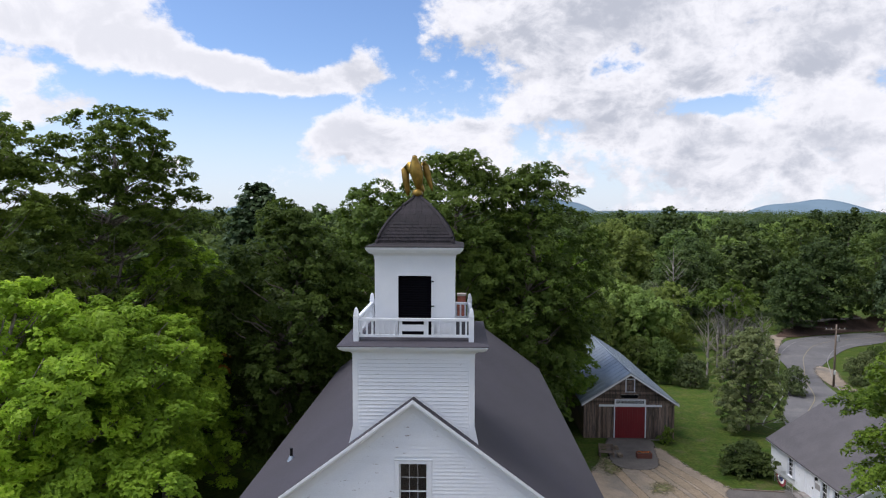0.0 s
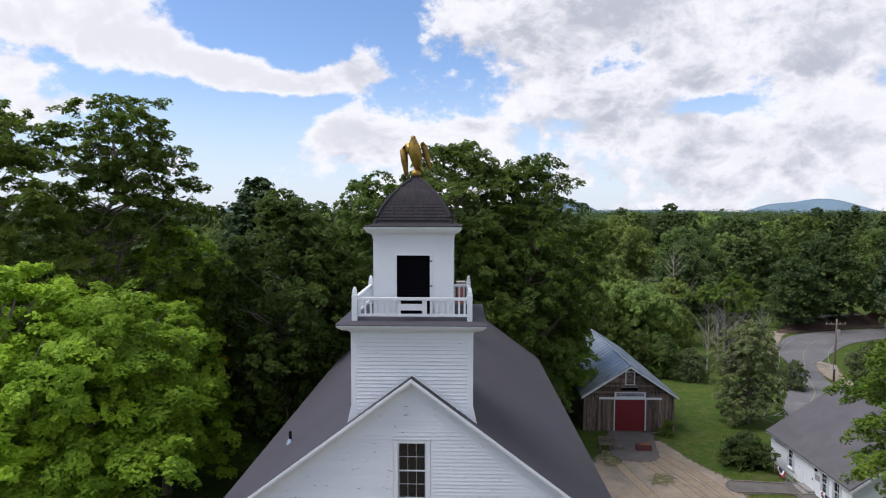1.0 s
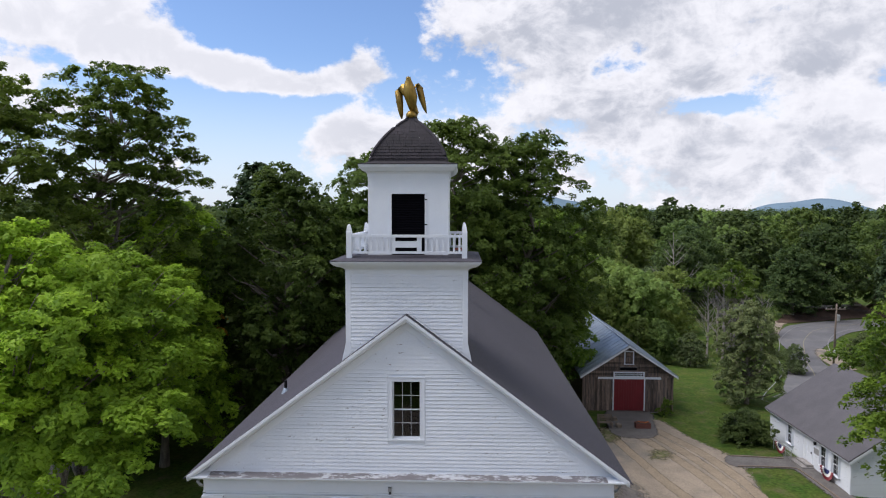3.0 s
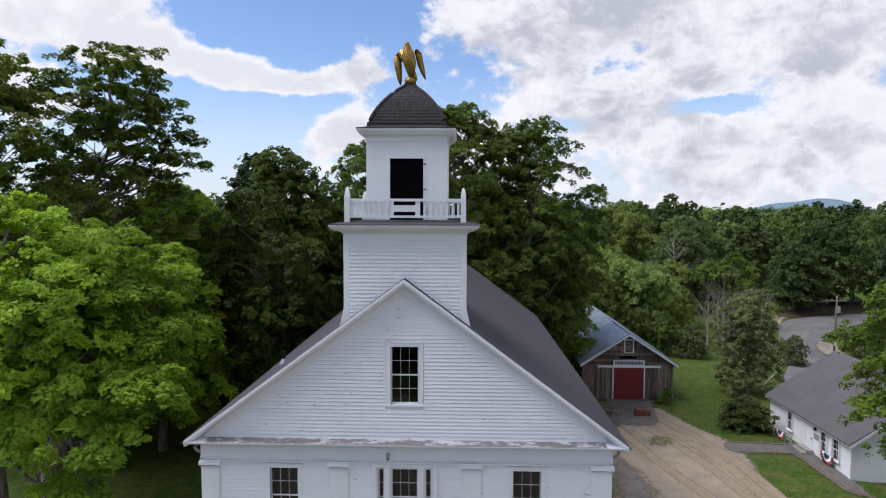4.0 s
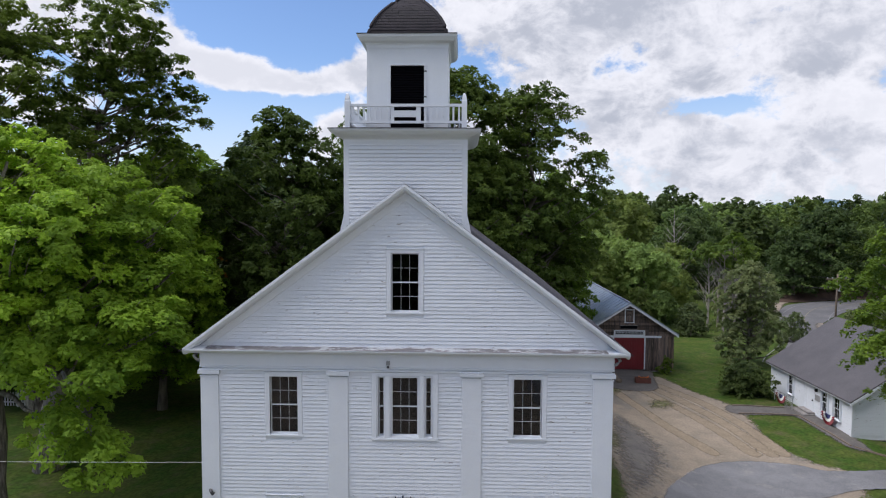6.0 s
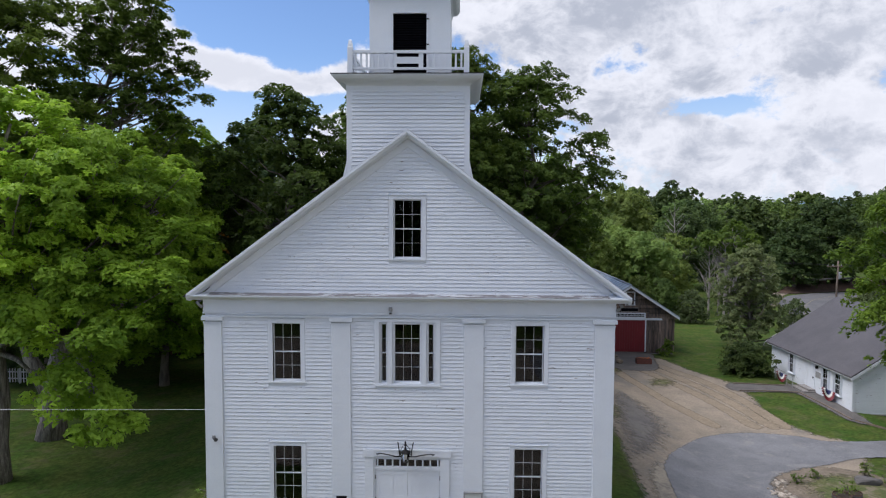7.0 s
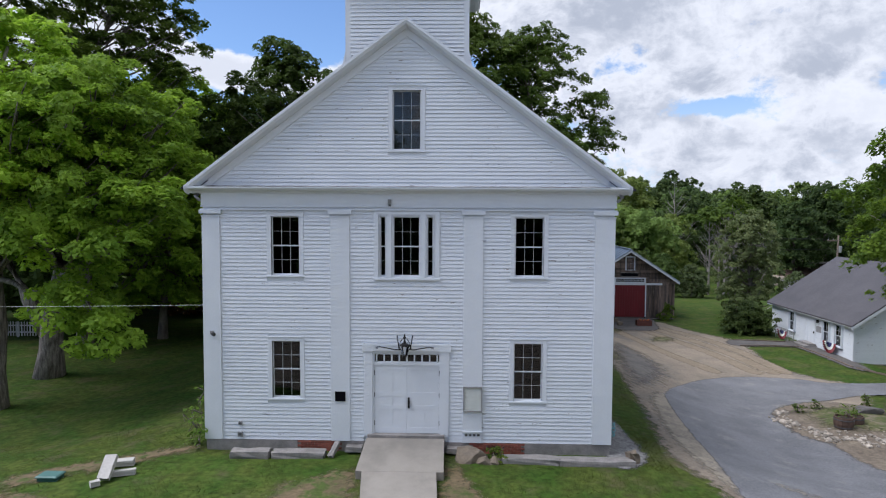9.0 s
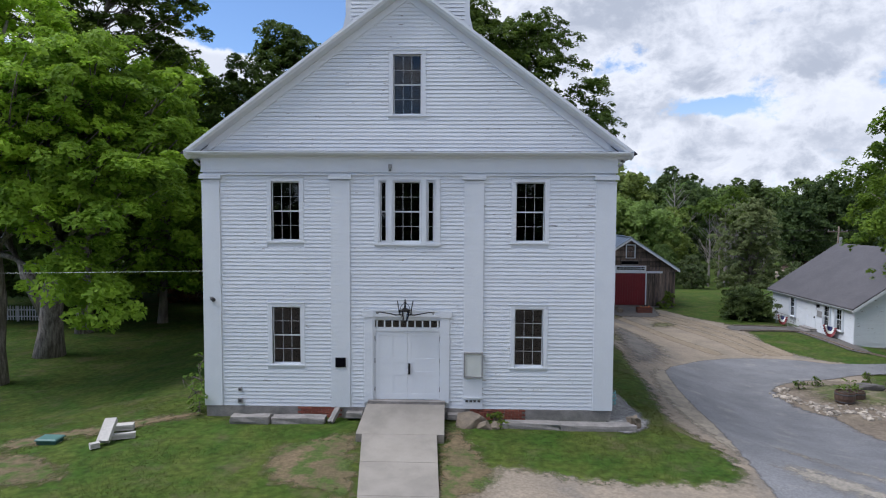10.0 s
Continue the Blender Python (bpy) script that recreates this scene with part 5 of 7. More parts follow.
    # opaque near-black sheet paints the unlit barn behind the bars
    Build().box(dx0 + 0.1, dx1 - 0.1, Y0 + 0.042, Y0 + 0.05, 0.72, 1.0).part("transom_glass", DARK, tr_ob)
    sg = Build().box(15.85, 17.3, Y0 + 0.02, Y0 + 0.06, 1.22, 1.5).part("sign", DARK, home, "long dark wooden sign board")
    Build().box(15.80, 17.35, Y0 + 0.03, Y0 + 0.055, 1.17, 1.22).box(15.80, 17.35, Y0 + 0.03, Y0 + 0.055, 1.5, 1.55).part("sign_frame", STONE, sg)
    wo = window(home, 16.28, 16.96, 1.82, 2.90, Y0 + 0.04, 4, 3, casing=0.09, hood=False)
    # added black sheet stands in for the unlit room behind the sashes
    Build().box(16.28, 16.96, Y0 + 0.10, Y0 + 0.12, 1.82, 2.90).part("dark_room", DARK, wo)


# ---- white house by the drive ----
def house():
    X0, X1, Y0, Y1 = 26.05, 36.0, 21.05, 31.4
    Z0, eave, peak = -2.6, -0.12, 3.45
    xc = (X0 + X1) / 2
    home = thing("white_house", 0, 0, 0, "low white clapboarded house with grey shingle roof", "house")
    k = (peak - eave) / (xc - X0 + 0.3)
    top = lambda x: peak - 0.1 - k * abs(x - xc)  # noqa: E731
    w = Build()
    w.sweep([(X0, Z0), (X1, Z0), (X1, top(X1)), (xc, top(xc)), (X0, top(X0))], [lambda p: (p[0], Y0, p[1]), lambda p: (p[0], Y0 + 0.12, p[1])])
    w.sweep([(X0, Z0), (X1, Z0), (X1, top(X1)), (xc, top(xc)), (X0, top(X0))], [lambda p: (p[0], Y1 - 0.12, p[1]), lambda p: (p[0], Y1, p[1])])
    w.box(X0, X0 + 0.12, Y0 + 0.12, Y1 - 0.12, Z0, top(X0)).box(X1 - 0.12, X1, Y0 + 0.12, Y1 - 0.12, Z0, top(X1))
    wall = w.part("house_wall", TRIM, home)
    z = -2.3
    while z < -0.3:
        s = Build()
        board_mesh(s, Y0, Y1, z, 0.0, 0.014)
        s.v = [(X0 + v[1], v[0], v[2]) for v in s.v]
        s.part("clapboard", WHITE, wall)
        z += COURSE
    z = -2.3
    while z < peak - 0.3:
        half = min((peak - 0.15 - z) / k, X1 - xc)
        s = Build()
        board_mesh(s, xc - half, xc + half, z, Y0, 0.014)
        s.part("clapboard", WHITE, wall)
        z += COURSE
    r = Build()
    for s in (-1, 1):
        e, ze = xc + s * (xc - X0 + 0.32), peak - k * (xc - X0 + 0.32)
        r.sweep([(xc, peak + 0.05), (e, ze + 0.05), (e, ze - 0.05), (xc, peak - 0.03)], [lambda p: (p[0], Y0 - 0.3, p[1]), lambda p: (p[0], Y1 + 0.3, p[1])])
    r.part("roof", HOUSE_ROOF, home, "grey asphalt shingle roof")
    t = Build()
    t.box(X0 - 0.3, X0, Y0 - 0.28, Y1 + 0.28, eave - 0.12, eave - 0.02)
    t.box(X0 - 0.03, X0, Y0, Y0 + 0.14, Z0, eave - 0.1).box(X0 - 0.02, X0 + 0.14, Y0 - 0.03, Y0, Z0, eave - 0.1)
    for s in (-1, 1):
        e, ze = xc + s * (xc - X0 + 0.3), peak - k * (xc - X0 + 0.3)
        t.sweep([(0, -0.05), (-0.04, -0.05), (-0.04, -0.25), (0, -0.25)], [lambda p: (xc, Y0 - 0.27 + p[0], peak + p[1]), lambda p: (e, Y0 - 0.27 + p[0], ze + p[1])])
    t.part("house_trim", TRIM, home)
    return home


# ---- walk to the door ----
def walkway():
    b = Build()
    b.sweep([(0, 0), (1, 0), (1, 1), (0, 1)], [lambda p: (-1.18 + 2.32 * p[0], -0.2, 0.02 if p[1] else -0.6), lambda p: (-1.22 + 2.40 * p[0], -1.95, -0.27 if p[1] else -0.8)])
    n = 7
    for i in range(n):
        a, c = -1.96 - i * 1.6, -1.96 - (i + 1) * 1.6 + 0.012
        b.sweep([(0, 0), (1, 0), (1, 1), (0, 1)], [lambda p: (-1.05 + 0.20 * i + (2.03 - 0.11 * i) * p[0], a, -0.27 - 0.075 * (-1.96 - a) if p[1] else -1.2), lambda p: (-1.05 + 0.20 * (i + 1) + (2.03 - 0.11 * (i + 1)) * p[0], c, -0.27 - 0.075 * (-1.96 - c) if p[1] else -1.2)])
    tagged(b.part("entrance_ramp", CONCRETE), "pale concrete ramp and walk leading to the door", "walkway", kind="structure")


barn()
house()
walkway()
plant_near_trees()
plant_wood()
far_country()


# ---- things on and by the church ----
def lantern():
    home = thing("door_lantern", -0.03, -0.32, 2.53, "black iron lantern on a scrolled bracket over the door", "lantern")
    b = Build()
    for s in (-1, 1):
        pts = [(s * 0.10, 0, 0.19), (s * 0.28, 0, 0.185), (s * 0.52, 0.02, 0.23), (s * 0.74, 0.02, 0.265), (s * 0.86, 0.02, 0.25), (s * 0.84, 0.02, 0.215), (s * 0.78, 0.02, 0.225)]
        b.tube(pts, [0.018, 0.02, 0.018, 0.017, 0.015, 0.013, 0.010], 6)
        b.tube([(s * 0.16, 0.0, 0.19), (s * 0.19, 0.02, 0.37), (s * 0.23, 0.05, 0.60)], [0.016, 0.016, 0.016], 6)
        b.tube([(s * 0.16, 0.0, 0.19), (s * 0.18, 0.30, 0.19)], [0.014, 0.014], 6)
        # the hoop over the lantern's roof
        b.tube([(s * 0.15, 0, 0.31), (s * 0.13, 0, 0.42), (s * 0.07, 0, 0.50), (0, 0, 0.54)], [0.011, 0.011, 0.011, 0.011], 6)
    b.part("bracket", BLACK, home, smooth=True)
    Build().lathe([(0.055, -0.03), (0.075, 0.0), (0.075, 0.02)], 0, 0, 6).part("lantern_base", BLACK, home)
    Build().lathe([(0.155, 0.30), (0.165, 0.33), (0.10, 0.36), (0.04, 0.39), (0.02, 0.52), (0.045, 0.55), (0.02, 0.58), (0.03, 0.61), (0.006, 0.66)], 0, 0, 6).part("lantern_roof", BLACK, home)
    for k in range(6):
        w = 2 * math.pi * k / 6
        Build().tube([(0.07 * math.cos(w), 0.07 * math.sin(w), 0.01), (0.15 * math.cos(w), 0.15 * math.sin(w), 0.31)], [0.007, 0.007], 4).part("lantern_bar", BLACK, home)
    Build().lathe([(0.062, 0.02), (0.138, 0.30)], 0, 0, 6).part("lantern_glass", LANTERN_GLASS, home)


def wall_fittings():
    home = thing("notice_board", 1.985, -0.065, 1.2, "grey-framed outdoor notice board with blank pale panel", "notice board")
    f = Build()
    f.box(-0.285, -0.245, -0.07, 0, -0.38, 0.38).box(0.245, 0.285, -0.07, 0, -0.38, 0.38).box(-0.245, 0.245, -0.07, 0, 0.34, 0.38).box(-0.245, 0.245, -0.07, 0, -0.38, -0.34)
    f.part("frame", GREY, home)
    Build().box(-0.245, 0.245, -0.035, 0, -0.34, 0.34).part("panel", PALE, home)
    board = thing("plaque", -1.985, -0.062, 1.225, "small dark metal plaque on the pilaster", "plaque")
    Build().box(-0.155, 0.155, -0.025, 0, -0.135, 0.135).part("plate", DARK, board)
    for z in (0.135, -0.145):
        Build().box(-0.16, 0.16, -0.028, -0.001, z, z + 0.01).part("rim", BLACK, board)
    for z, s in ((0.36, 0.05), (0.02, 0.075)):
        box = thing("outlet_box", -5.04, -0.02, z, "small grey electrical outlet box on the clapboards", "outlet box")
        Build().box(-s, s, -0.06, 0, -s, s).part("cover", GREY, box)
        Build().box(-s * 0.6, s * 0.6, -0.075, -0.06, -s * 0.5, s * 0.6).part("flap", DARKGREY, box)
    lamp = thing("flood_light", -5.86, -0.06, 3.12, "small grey flood lamp on the corner board", "flood lamp")
    Build().box(-0.05, 0.05, -0.03, 0, -0.05, 0.05).part("mount", GREY, lamp)
    Build().tube([(0, -0.03, 0), (0.06, -0.10, -0.02), (0.12, -0.16, -0.03)], [0.03, 0.05, 0.06], 10).part("lamp_head", DARKGREY, lamp)
    eye = thing("eave_lamp", -0.5, -0.05, 7.08, "small grey lamp fitting under the cornice", "lamp")
    Build().box(-0.05, 0.05, -0.09, 0, -0.07, 0.05).part("fitting", GREY, eye)
    Build().lathe([(0.03, -0.10), (0.045, -0.15)], 0, -0.05, 10).part("bulb_holder", DARKGREY, eye)
    meter = thing("vent_grille", 1.98, -0.062, 0.12, "small weathered vent under the notice board", "vent")
    Build().box(-0.30, 0.30, -0.03, 0, 0.06, 0.10).part("ledge", TRIM, meter)
    for k in range(4):
        Build().box(-0.22 + k * 0.12, -0.14 + k * 0.12, -0.012, 0, -0.05, 0.01).part("slot", DARKGREY, meter)
    for s in (-1, 1):
        g = thing("gutter_elbow", s * 6.3, -0.1, 7.16, "grey gutter elbow under the eave corner", "gutter")
        Build().tube([(0, 0.25, 0.1), (0, 0.02, 0.06), (s * -0.08, 0.0, -0.02), (s * -0.14, 0.05, -0.08)], [0.045] * 4, 8).part("pipe", GREY, g, smooth=True)
    wire = thing("service_wire", -6.12, 0.05, 3.93, "thin pale service wire strung to the church corner", "cable")
    pts = [(-26.0 * u, 0.35 * u, -0.10 * u - 0.55 * 4 * u * (1 - u) * 0.25) for u in np.linspace(0, 1, 16)]
    Build().tube(pts, [0.0045] * 16, 5).part("strand", PALE, wire)
    Build().tube([(0.02, 0.0, 0), (-0.08, 0.0, 0)], [0.03, 0.02], 8).part("insulator", GREY, wire)


def chimney():
    home = thing("chimney", 1.45, 14.0, 11.0, "red brick chimney on the church roof", "chimney")
    core = Build().box(-0.19, 0.19, -0.19, 0.19, 0, 2.55).part("core", CONCRETE, home)
    brick = Build().box(-0.092, 0.092, -0.02, 0.02, -0.03, 0.03).mesh("brick", BRICK)
    for row in range(38):
        for q in range(4):
            turn = Matrix.Rotation(q * math.pi / 2, 4, "Z")
            for k in (-1, 1):
                place_mesh("brick", brick, core, turn @ Matrix.Translation((k * 0.098 + (0.02 if row % 2 else -0.02), -0.195, 0.04 + row * 0.066)))
    Build().box(-0.24, 0.24, -0.24, 0.24, 2.52, 2.62).part("cap", CONCRETE, home)


def eagle():
    """A gilded bird finial with raised wings on a ball: one plain mesh."""
    b = Build()
    b.lathe([(0.02, 0.0), (0.12, 0.03), (0.17, 0.11), (0.165, 0.19), (0.10, 0.27), (0.03, 0.29)], 0, 0, 16)
    b.tube([(0.06, 0.02, 0.24), (0.03, -0.01, 0.45), (0.0, -0.04, 0.70), (-0.05, -0.06, 0.92), (-0.07, -0.07, 1.08), (-0.08, -0.10, 1.20), (-0.08, -0.15, 1.28), (-0.08, -0.20, 1.27)],
           [0.07, 0.14, 0.20, 0.20, 0.155, 0.11, 0.08, 0.03], 12)
    b.tube([(0.05, 0.04, 0.42), (0.12, 0.14, 0.22), (0.16, 0.20, 0.05)], [0.13, 0.12, 0.06], 8)

    def wing(line, widths, thick):
        n = len(b.v)
        for (x, y, z), (w, dx, dz) in zip(line, widths):
            b.v += [(x - w * dx, y - thick, z - w * dz), (x + w * dx, y - thick * 0.6, z + w * dz), (x + w * dx, y + thick * 0.6, z + w * dz), (x - w * dx, y + thick, z - w * dz)]
        for i in range(len(line) - 1):
            a = n + 4 * i
            b.f.extend([(a + k, a + (k + 1) % 4, a + 4 + (k + 1) % 4, a + 4 + k) for k in range(4)])
        b.f.extend([(n + 3, n + 2, n + 1, n), tuple(len(b.v) - 4 + k for k in range(4))])

    wing([(-0.10, 0.0, 0.82), (-0.24, 0.02, 0.98), (-0.36, 0.05, 1.06), (-0.40, 0.06, 0.92), (-0.37, 0.07, 0.55), (-0.33, 0.08, 0.22), (-0.31, 0.08, 0.05)],
         [(0.20, 0.2, 1), (0.16, 0.3, 1), (0.10, 0.7, 0.8), (0.12, 1, 0.2), (0.11, 1, 0), (0.07, 1, 0), (0.02, 1, 0)], 0.045)
    wing([(0.02, 0.0, 0.82), (0.12, 0.02, 0.98), (0.18, 0.05, 1.14), (0.26, 0.06, 1.00), (0.33, 0.07, 0.70), (0.42, 0.08, 0.40), (0.48, 0.08, 0.22)],
         [(0.20, 0.2, 1), (0.14, 0.4, 0.9), (0.05, 1, 0.5), (0.10, 1, 0.3), (0.10, 1, 0.2), (0.06, 1, 0.3), (0.015, 1, 0.4)], 0.045)
    ob = b.part("eagle_finial", GOLD, smooth=True)
    ob.location = (0.0, 1.79, 18.24)
    tagged(ob, "gilded bird finial with raised wings on a ball", "finial")


def slab(name, x, y, z, sx, sy, sz, turn, label, material, category="stone", seed=0, tilt=(0, 0), rough=0.12):
    """A rough-hewn block: a box cut up and pushed about."""
    rng = random.Random(seed)
    bm = bmesh.new()
    bmesh.ops.create_cube(bm, size=1.0)
    bmesh.ops.subdivide_edges(bm, edges=bm.edges, cuts=2, use_grid_fill=True)
    for v in bm.verts:
        v.co = Vector((v.co.x * sx, v.co.y * sy, v.co.z * sz))
        pull = Vector((rng.uniform(-1, 1), rng.uniform(-1, 1), rng.uniform(-1, 1)))
        v.co += pull * rough * min(sx, sy, sz) * 0.6
        v.co *= 1 - 0.06 * rng.random()
    me = bpy.data.meshes.new(name)
    bm.to_mesh(me)
    bm.free()
    me.materials.append(material)
    ob = new(name, me)
    ob.matrix_world = pose(x, y, z, tilt[0], tilt[1], turn)
    return tagged(ob, label, category)


def rock(x, y, z, sx, sy, sz, turn, label, material, seed):
    """A weathered boulder: a ball pushed in and out in broad facets."""
    rng = random.Random(seed)
    bm = bmesh.new()
    bmesh.ops.create_icosphere(bm, subdivisions=3, radius=1.0)
    cuts = [(Vector((rng.gauss(0, 1), rng.gauss(0, 1), rng.gauss(0.3, 0.8))).normalized(), rng.uniform(0.5, 0.8)) for _ in range(11)]
    for v in bm.verts:
        for way, far in cuts:
            over = v.co.dot(way) - far
            if over > 0:
                v.co -= way * over * 0.96
        v.co += v.co.normalized() * rng.uniform(-0.012, 0.012)
        v.co = Vector((v.co.x * sx, v.co.y * sy, v.co.z * sz))
    me = bpy.data.meshes.new("boulder")
    bm.to_mesh(me)
    bm.free()
    me.materials.append(material)
    ob = new("boulder", me)
    ob.matrix_world = pose(x, y, z, 0, 0, turn)
    return tagged(ob, label, "boulder")


def stones():
    for x, y, w, d, h, turn in ((-4.55, -0.52, 1.15, 0.42, 0.32, 1), (-3.15, -0.45, 1.6, 0.40, 0.28, 2), (3.65, -0.60, 1.7, 0.40, 0.26, -3), (5.55, -0.68, 2.2, 0.42, 0.26, 0)):
        slab("granite_block", x, y, gz(x, y) + h * 0.12, w, d, h, turn, "rough grey granite block along the church foundation", STONE, "stone block", int(w * 100))
    for x, y, sx, sy, sz, turn, seed in ((1.95, -0.42, 0.70, 0.44, 0.36, 8, 5), (2.30, -0.72, 0.34, 0.26, 0.20, -20, 6), (2.62, -0.66, 0.26, 0.22, 0.16, 30, 7), (1.62, -0.40, 0.22, 0.20, 0.14, 10, 9)):
        rock(x, y, gz(x, y) + sz * 0.2, sx, sy, sz, turn, "rounded tan boulder beside the ramp", TAN, seed)
    slab("corner_stone", 6.62, -0.55, -0.36, 0.28, 0.25, 0.42, 20, "pale upright stone at the church corner", TAN, "stone", 8, rough=0.3)
    slab("leaning_stone", -2.12, -0.35, -0.30, 0.16, 0.55, 0.12, -20, "grey stone slab leaning beside the ramp", STONE, "stone", 9, (35, 0))
    slab("step_stone", -1.55, -0.15, -0.33, 0.5, 0.28, 0.16, 0, "flat grey step stone beside the door", STONE, "stone", 10)
    slab("step_stone", 1.45, -0.15, -0.33, 0.45, 0.3, 0.16, 0, "flat grey step stone beside the door", STONE, "stone", 11)
    slab("fallen_slab", -8.02, -2.02, -0.26, 0.32, 0.74, 0.13, 6, "pale cut stone slab propped on another", PALESTONE, "stone slab", 12, (38, 0), 0.05)
    slab("fallen_slab", -7.66, -1.86, -0.46, 0.62, 0.17, 0.15, 22, "pale narrow stone slab lying in the grass", PALESTONE, "stone slab", 13, rough=0.1)
    slab("fallen_slab", -7.98, -1.22, -0.44, 0.52, 0.24, 0.17, 16, "pale stone slab lying in the grass", PALESTONE, "stone slab", 14, rough=0.08)
    slab("fallen_slab", -8.1, -2.5, -0.50, 0.24, 0.20, 0.14, 40, "small pale stone lying in the grass", PALESTONE, "stone slab", 15)
    box = thing("meter_cover", -9.7, -1.9, gz(-9.7, -1.9), "low green plastic ground box in the grass", "ground box")
    b = Build().sweep([(-0.27, -0.19), (0.27, -0.19), (0.27, 0.19), (-0.27, 0.19)], [lambda p: (p[0], p[1], -0.05), lambda p: (p[0] * 0.97, p[1] * 0.97, 0.11)])
    b.part("body", GREEN, box)
    b = Build().sweep([(-0.30, -0.22), (0.30, -0.22), (0.30, 0.22), (-0.30, 0.22)], [lambda p: (p[0], p[1], 0.11), lambda p: (p[0], p[1], 0.14), lambda p: (p[0] * 0.9, p[1] * 0.88, 0.165)])
    b.part("lid", GREENLID, box, "pale green box lid")


# ---- barn yard ----
def barnyard():
    crate = thing("flower_box", 16.55, 33.1, gz(16.55, 33.1) + 0.04, "reddish wooden flower box with orange flowers", "planter")
    for k in range(3):
        b = Build()
        b.box(-0.6, 0.6, -0.28, -0.25, k * 0.15 + 0.005, k * 0.15 + 0.145).box(-0.6, 0.6, 0.25, 0.28, k * 0.15 + 0.005, k * 0.15 + 0.145)
        b.box(-0.6, -0.57, -0.25, 0.25, k * 0.15 + 0.005, k * 0.15 + 0.145).box(0.57, 0.6, -0.25, 0.25, k * 0.15 + 0.005, k * 0.15 + 0.145)
        b.part("board", REDWOOD, crate)
    Build().box(-0.57, 0.57, -0.25, 0.25, 0.0, 0.36).part("soil", SOIL, crate)
    rng = np.random.default_rng(77)
    fl = new("flower_clump", leaves("flower_clump", np.array([[x, 0, 0.45] for x in np.linspace(-0.45, 0.45, 6)]), np.full(6, 0.12), 60, 0.05, ORANGE, rng))
    fl.parent = crate
    tagged(fl, "small orange flowers", kind="stuff")
    wheel = thing("wooden_bench", 13.55, 33.4, gz(13.55, 33.4), "old wooden slatted bench beside the apron", "bench")
    for x in (-0.55, 0.55):
        Build().box(x - 0.05, x + 0.05, -0.3, -0.2, 0, 0.45).part("leg", OLDWOOD, wheel)
        Build().box(x - 0.05, x + 0.05, 0.2, 0.3, 0, 1.0).part("leg", OLDWOOD, wheel)
        Build().box(x - 0.05, x + 0.05, -0.3, 0.3, 0.62, 0.68).part("arm", OLDWOOD, wheel)
    for k in range(4):
        Build().box(-0.6, 0.6, -0.3 + k * 0.14, -0.19 + k * 0.14, 0.42, 0.46).part("seat_slat", OLDWOOD, wheel)
        Build().box(-0.6, 0.6, 0.22, 0.25, 0.52 + k * 0.13, 0.61 + k * 0.13).part("back_slat", OLDWOOD, wheel)
    for x, y in ((14.6, 33.2), (14.75, 35.0)):
        slab("edge_stone", x, y, gz(x, y) + 0.12, 0.3, 0.4, 0.45, 20, "pale stone marking the apron edge", TAN, "stone", int(x * 10), rough=0.3)
    tree("foundation_shrub", 19.7, 37.1, 1.5, 0.6, 0.1, "small leafy shrub against the barn", ASH, 16, 1500, 0.13, 0.35, 61, 0.03, (0, 0), "shrub", limbs=6)


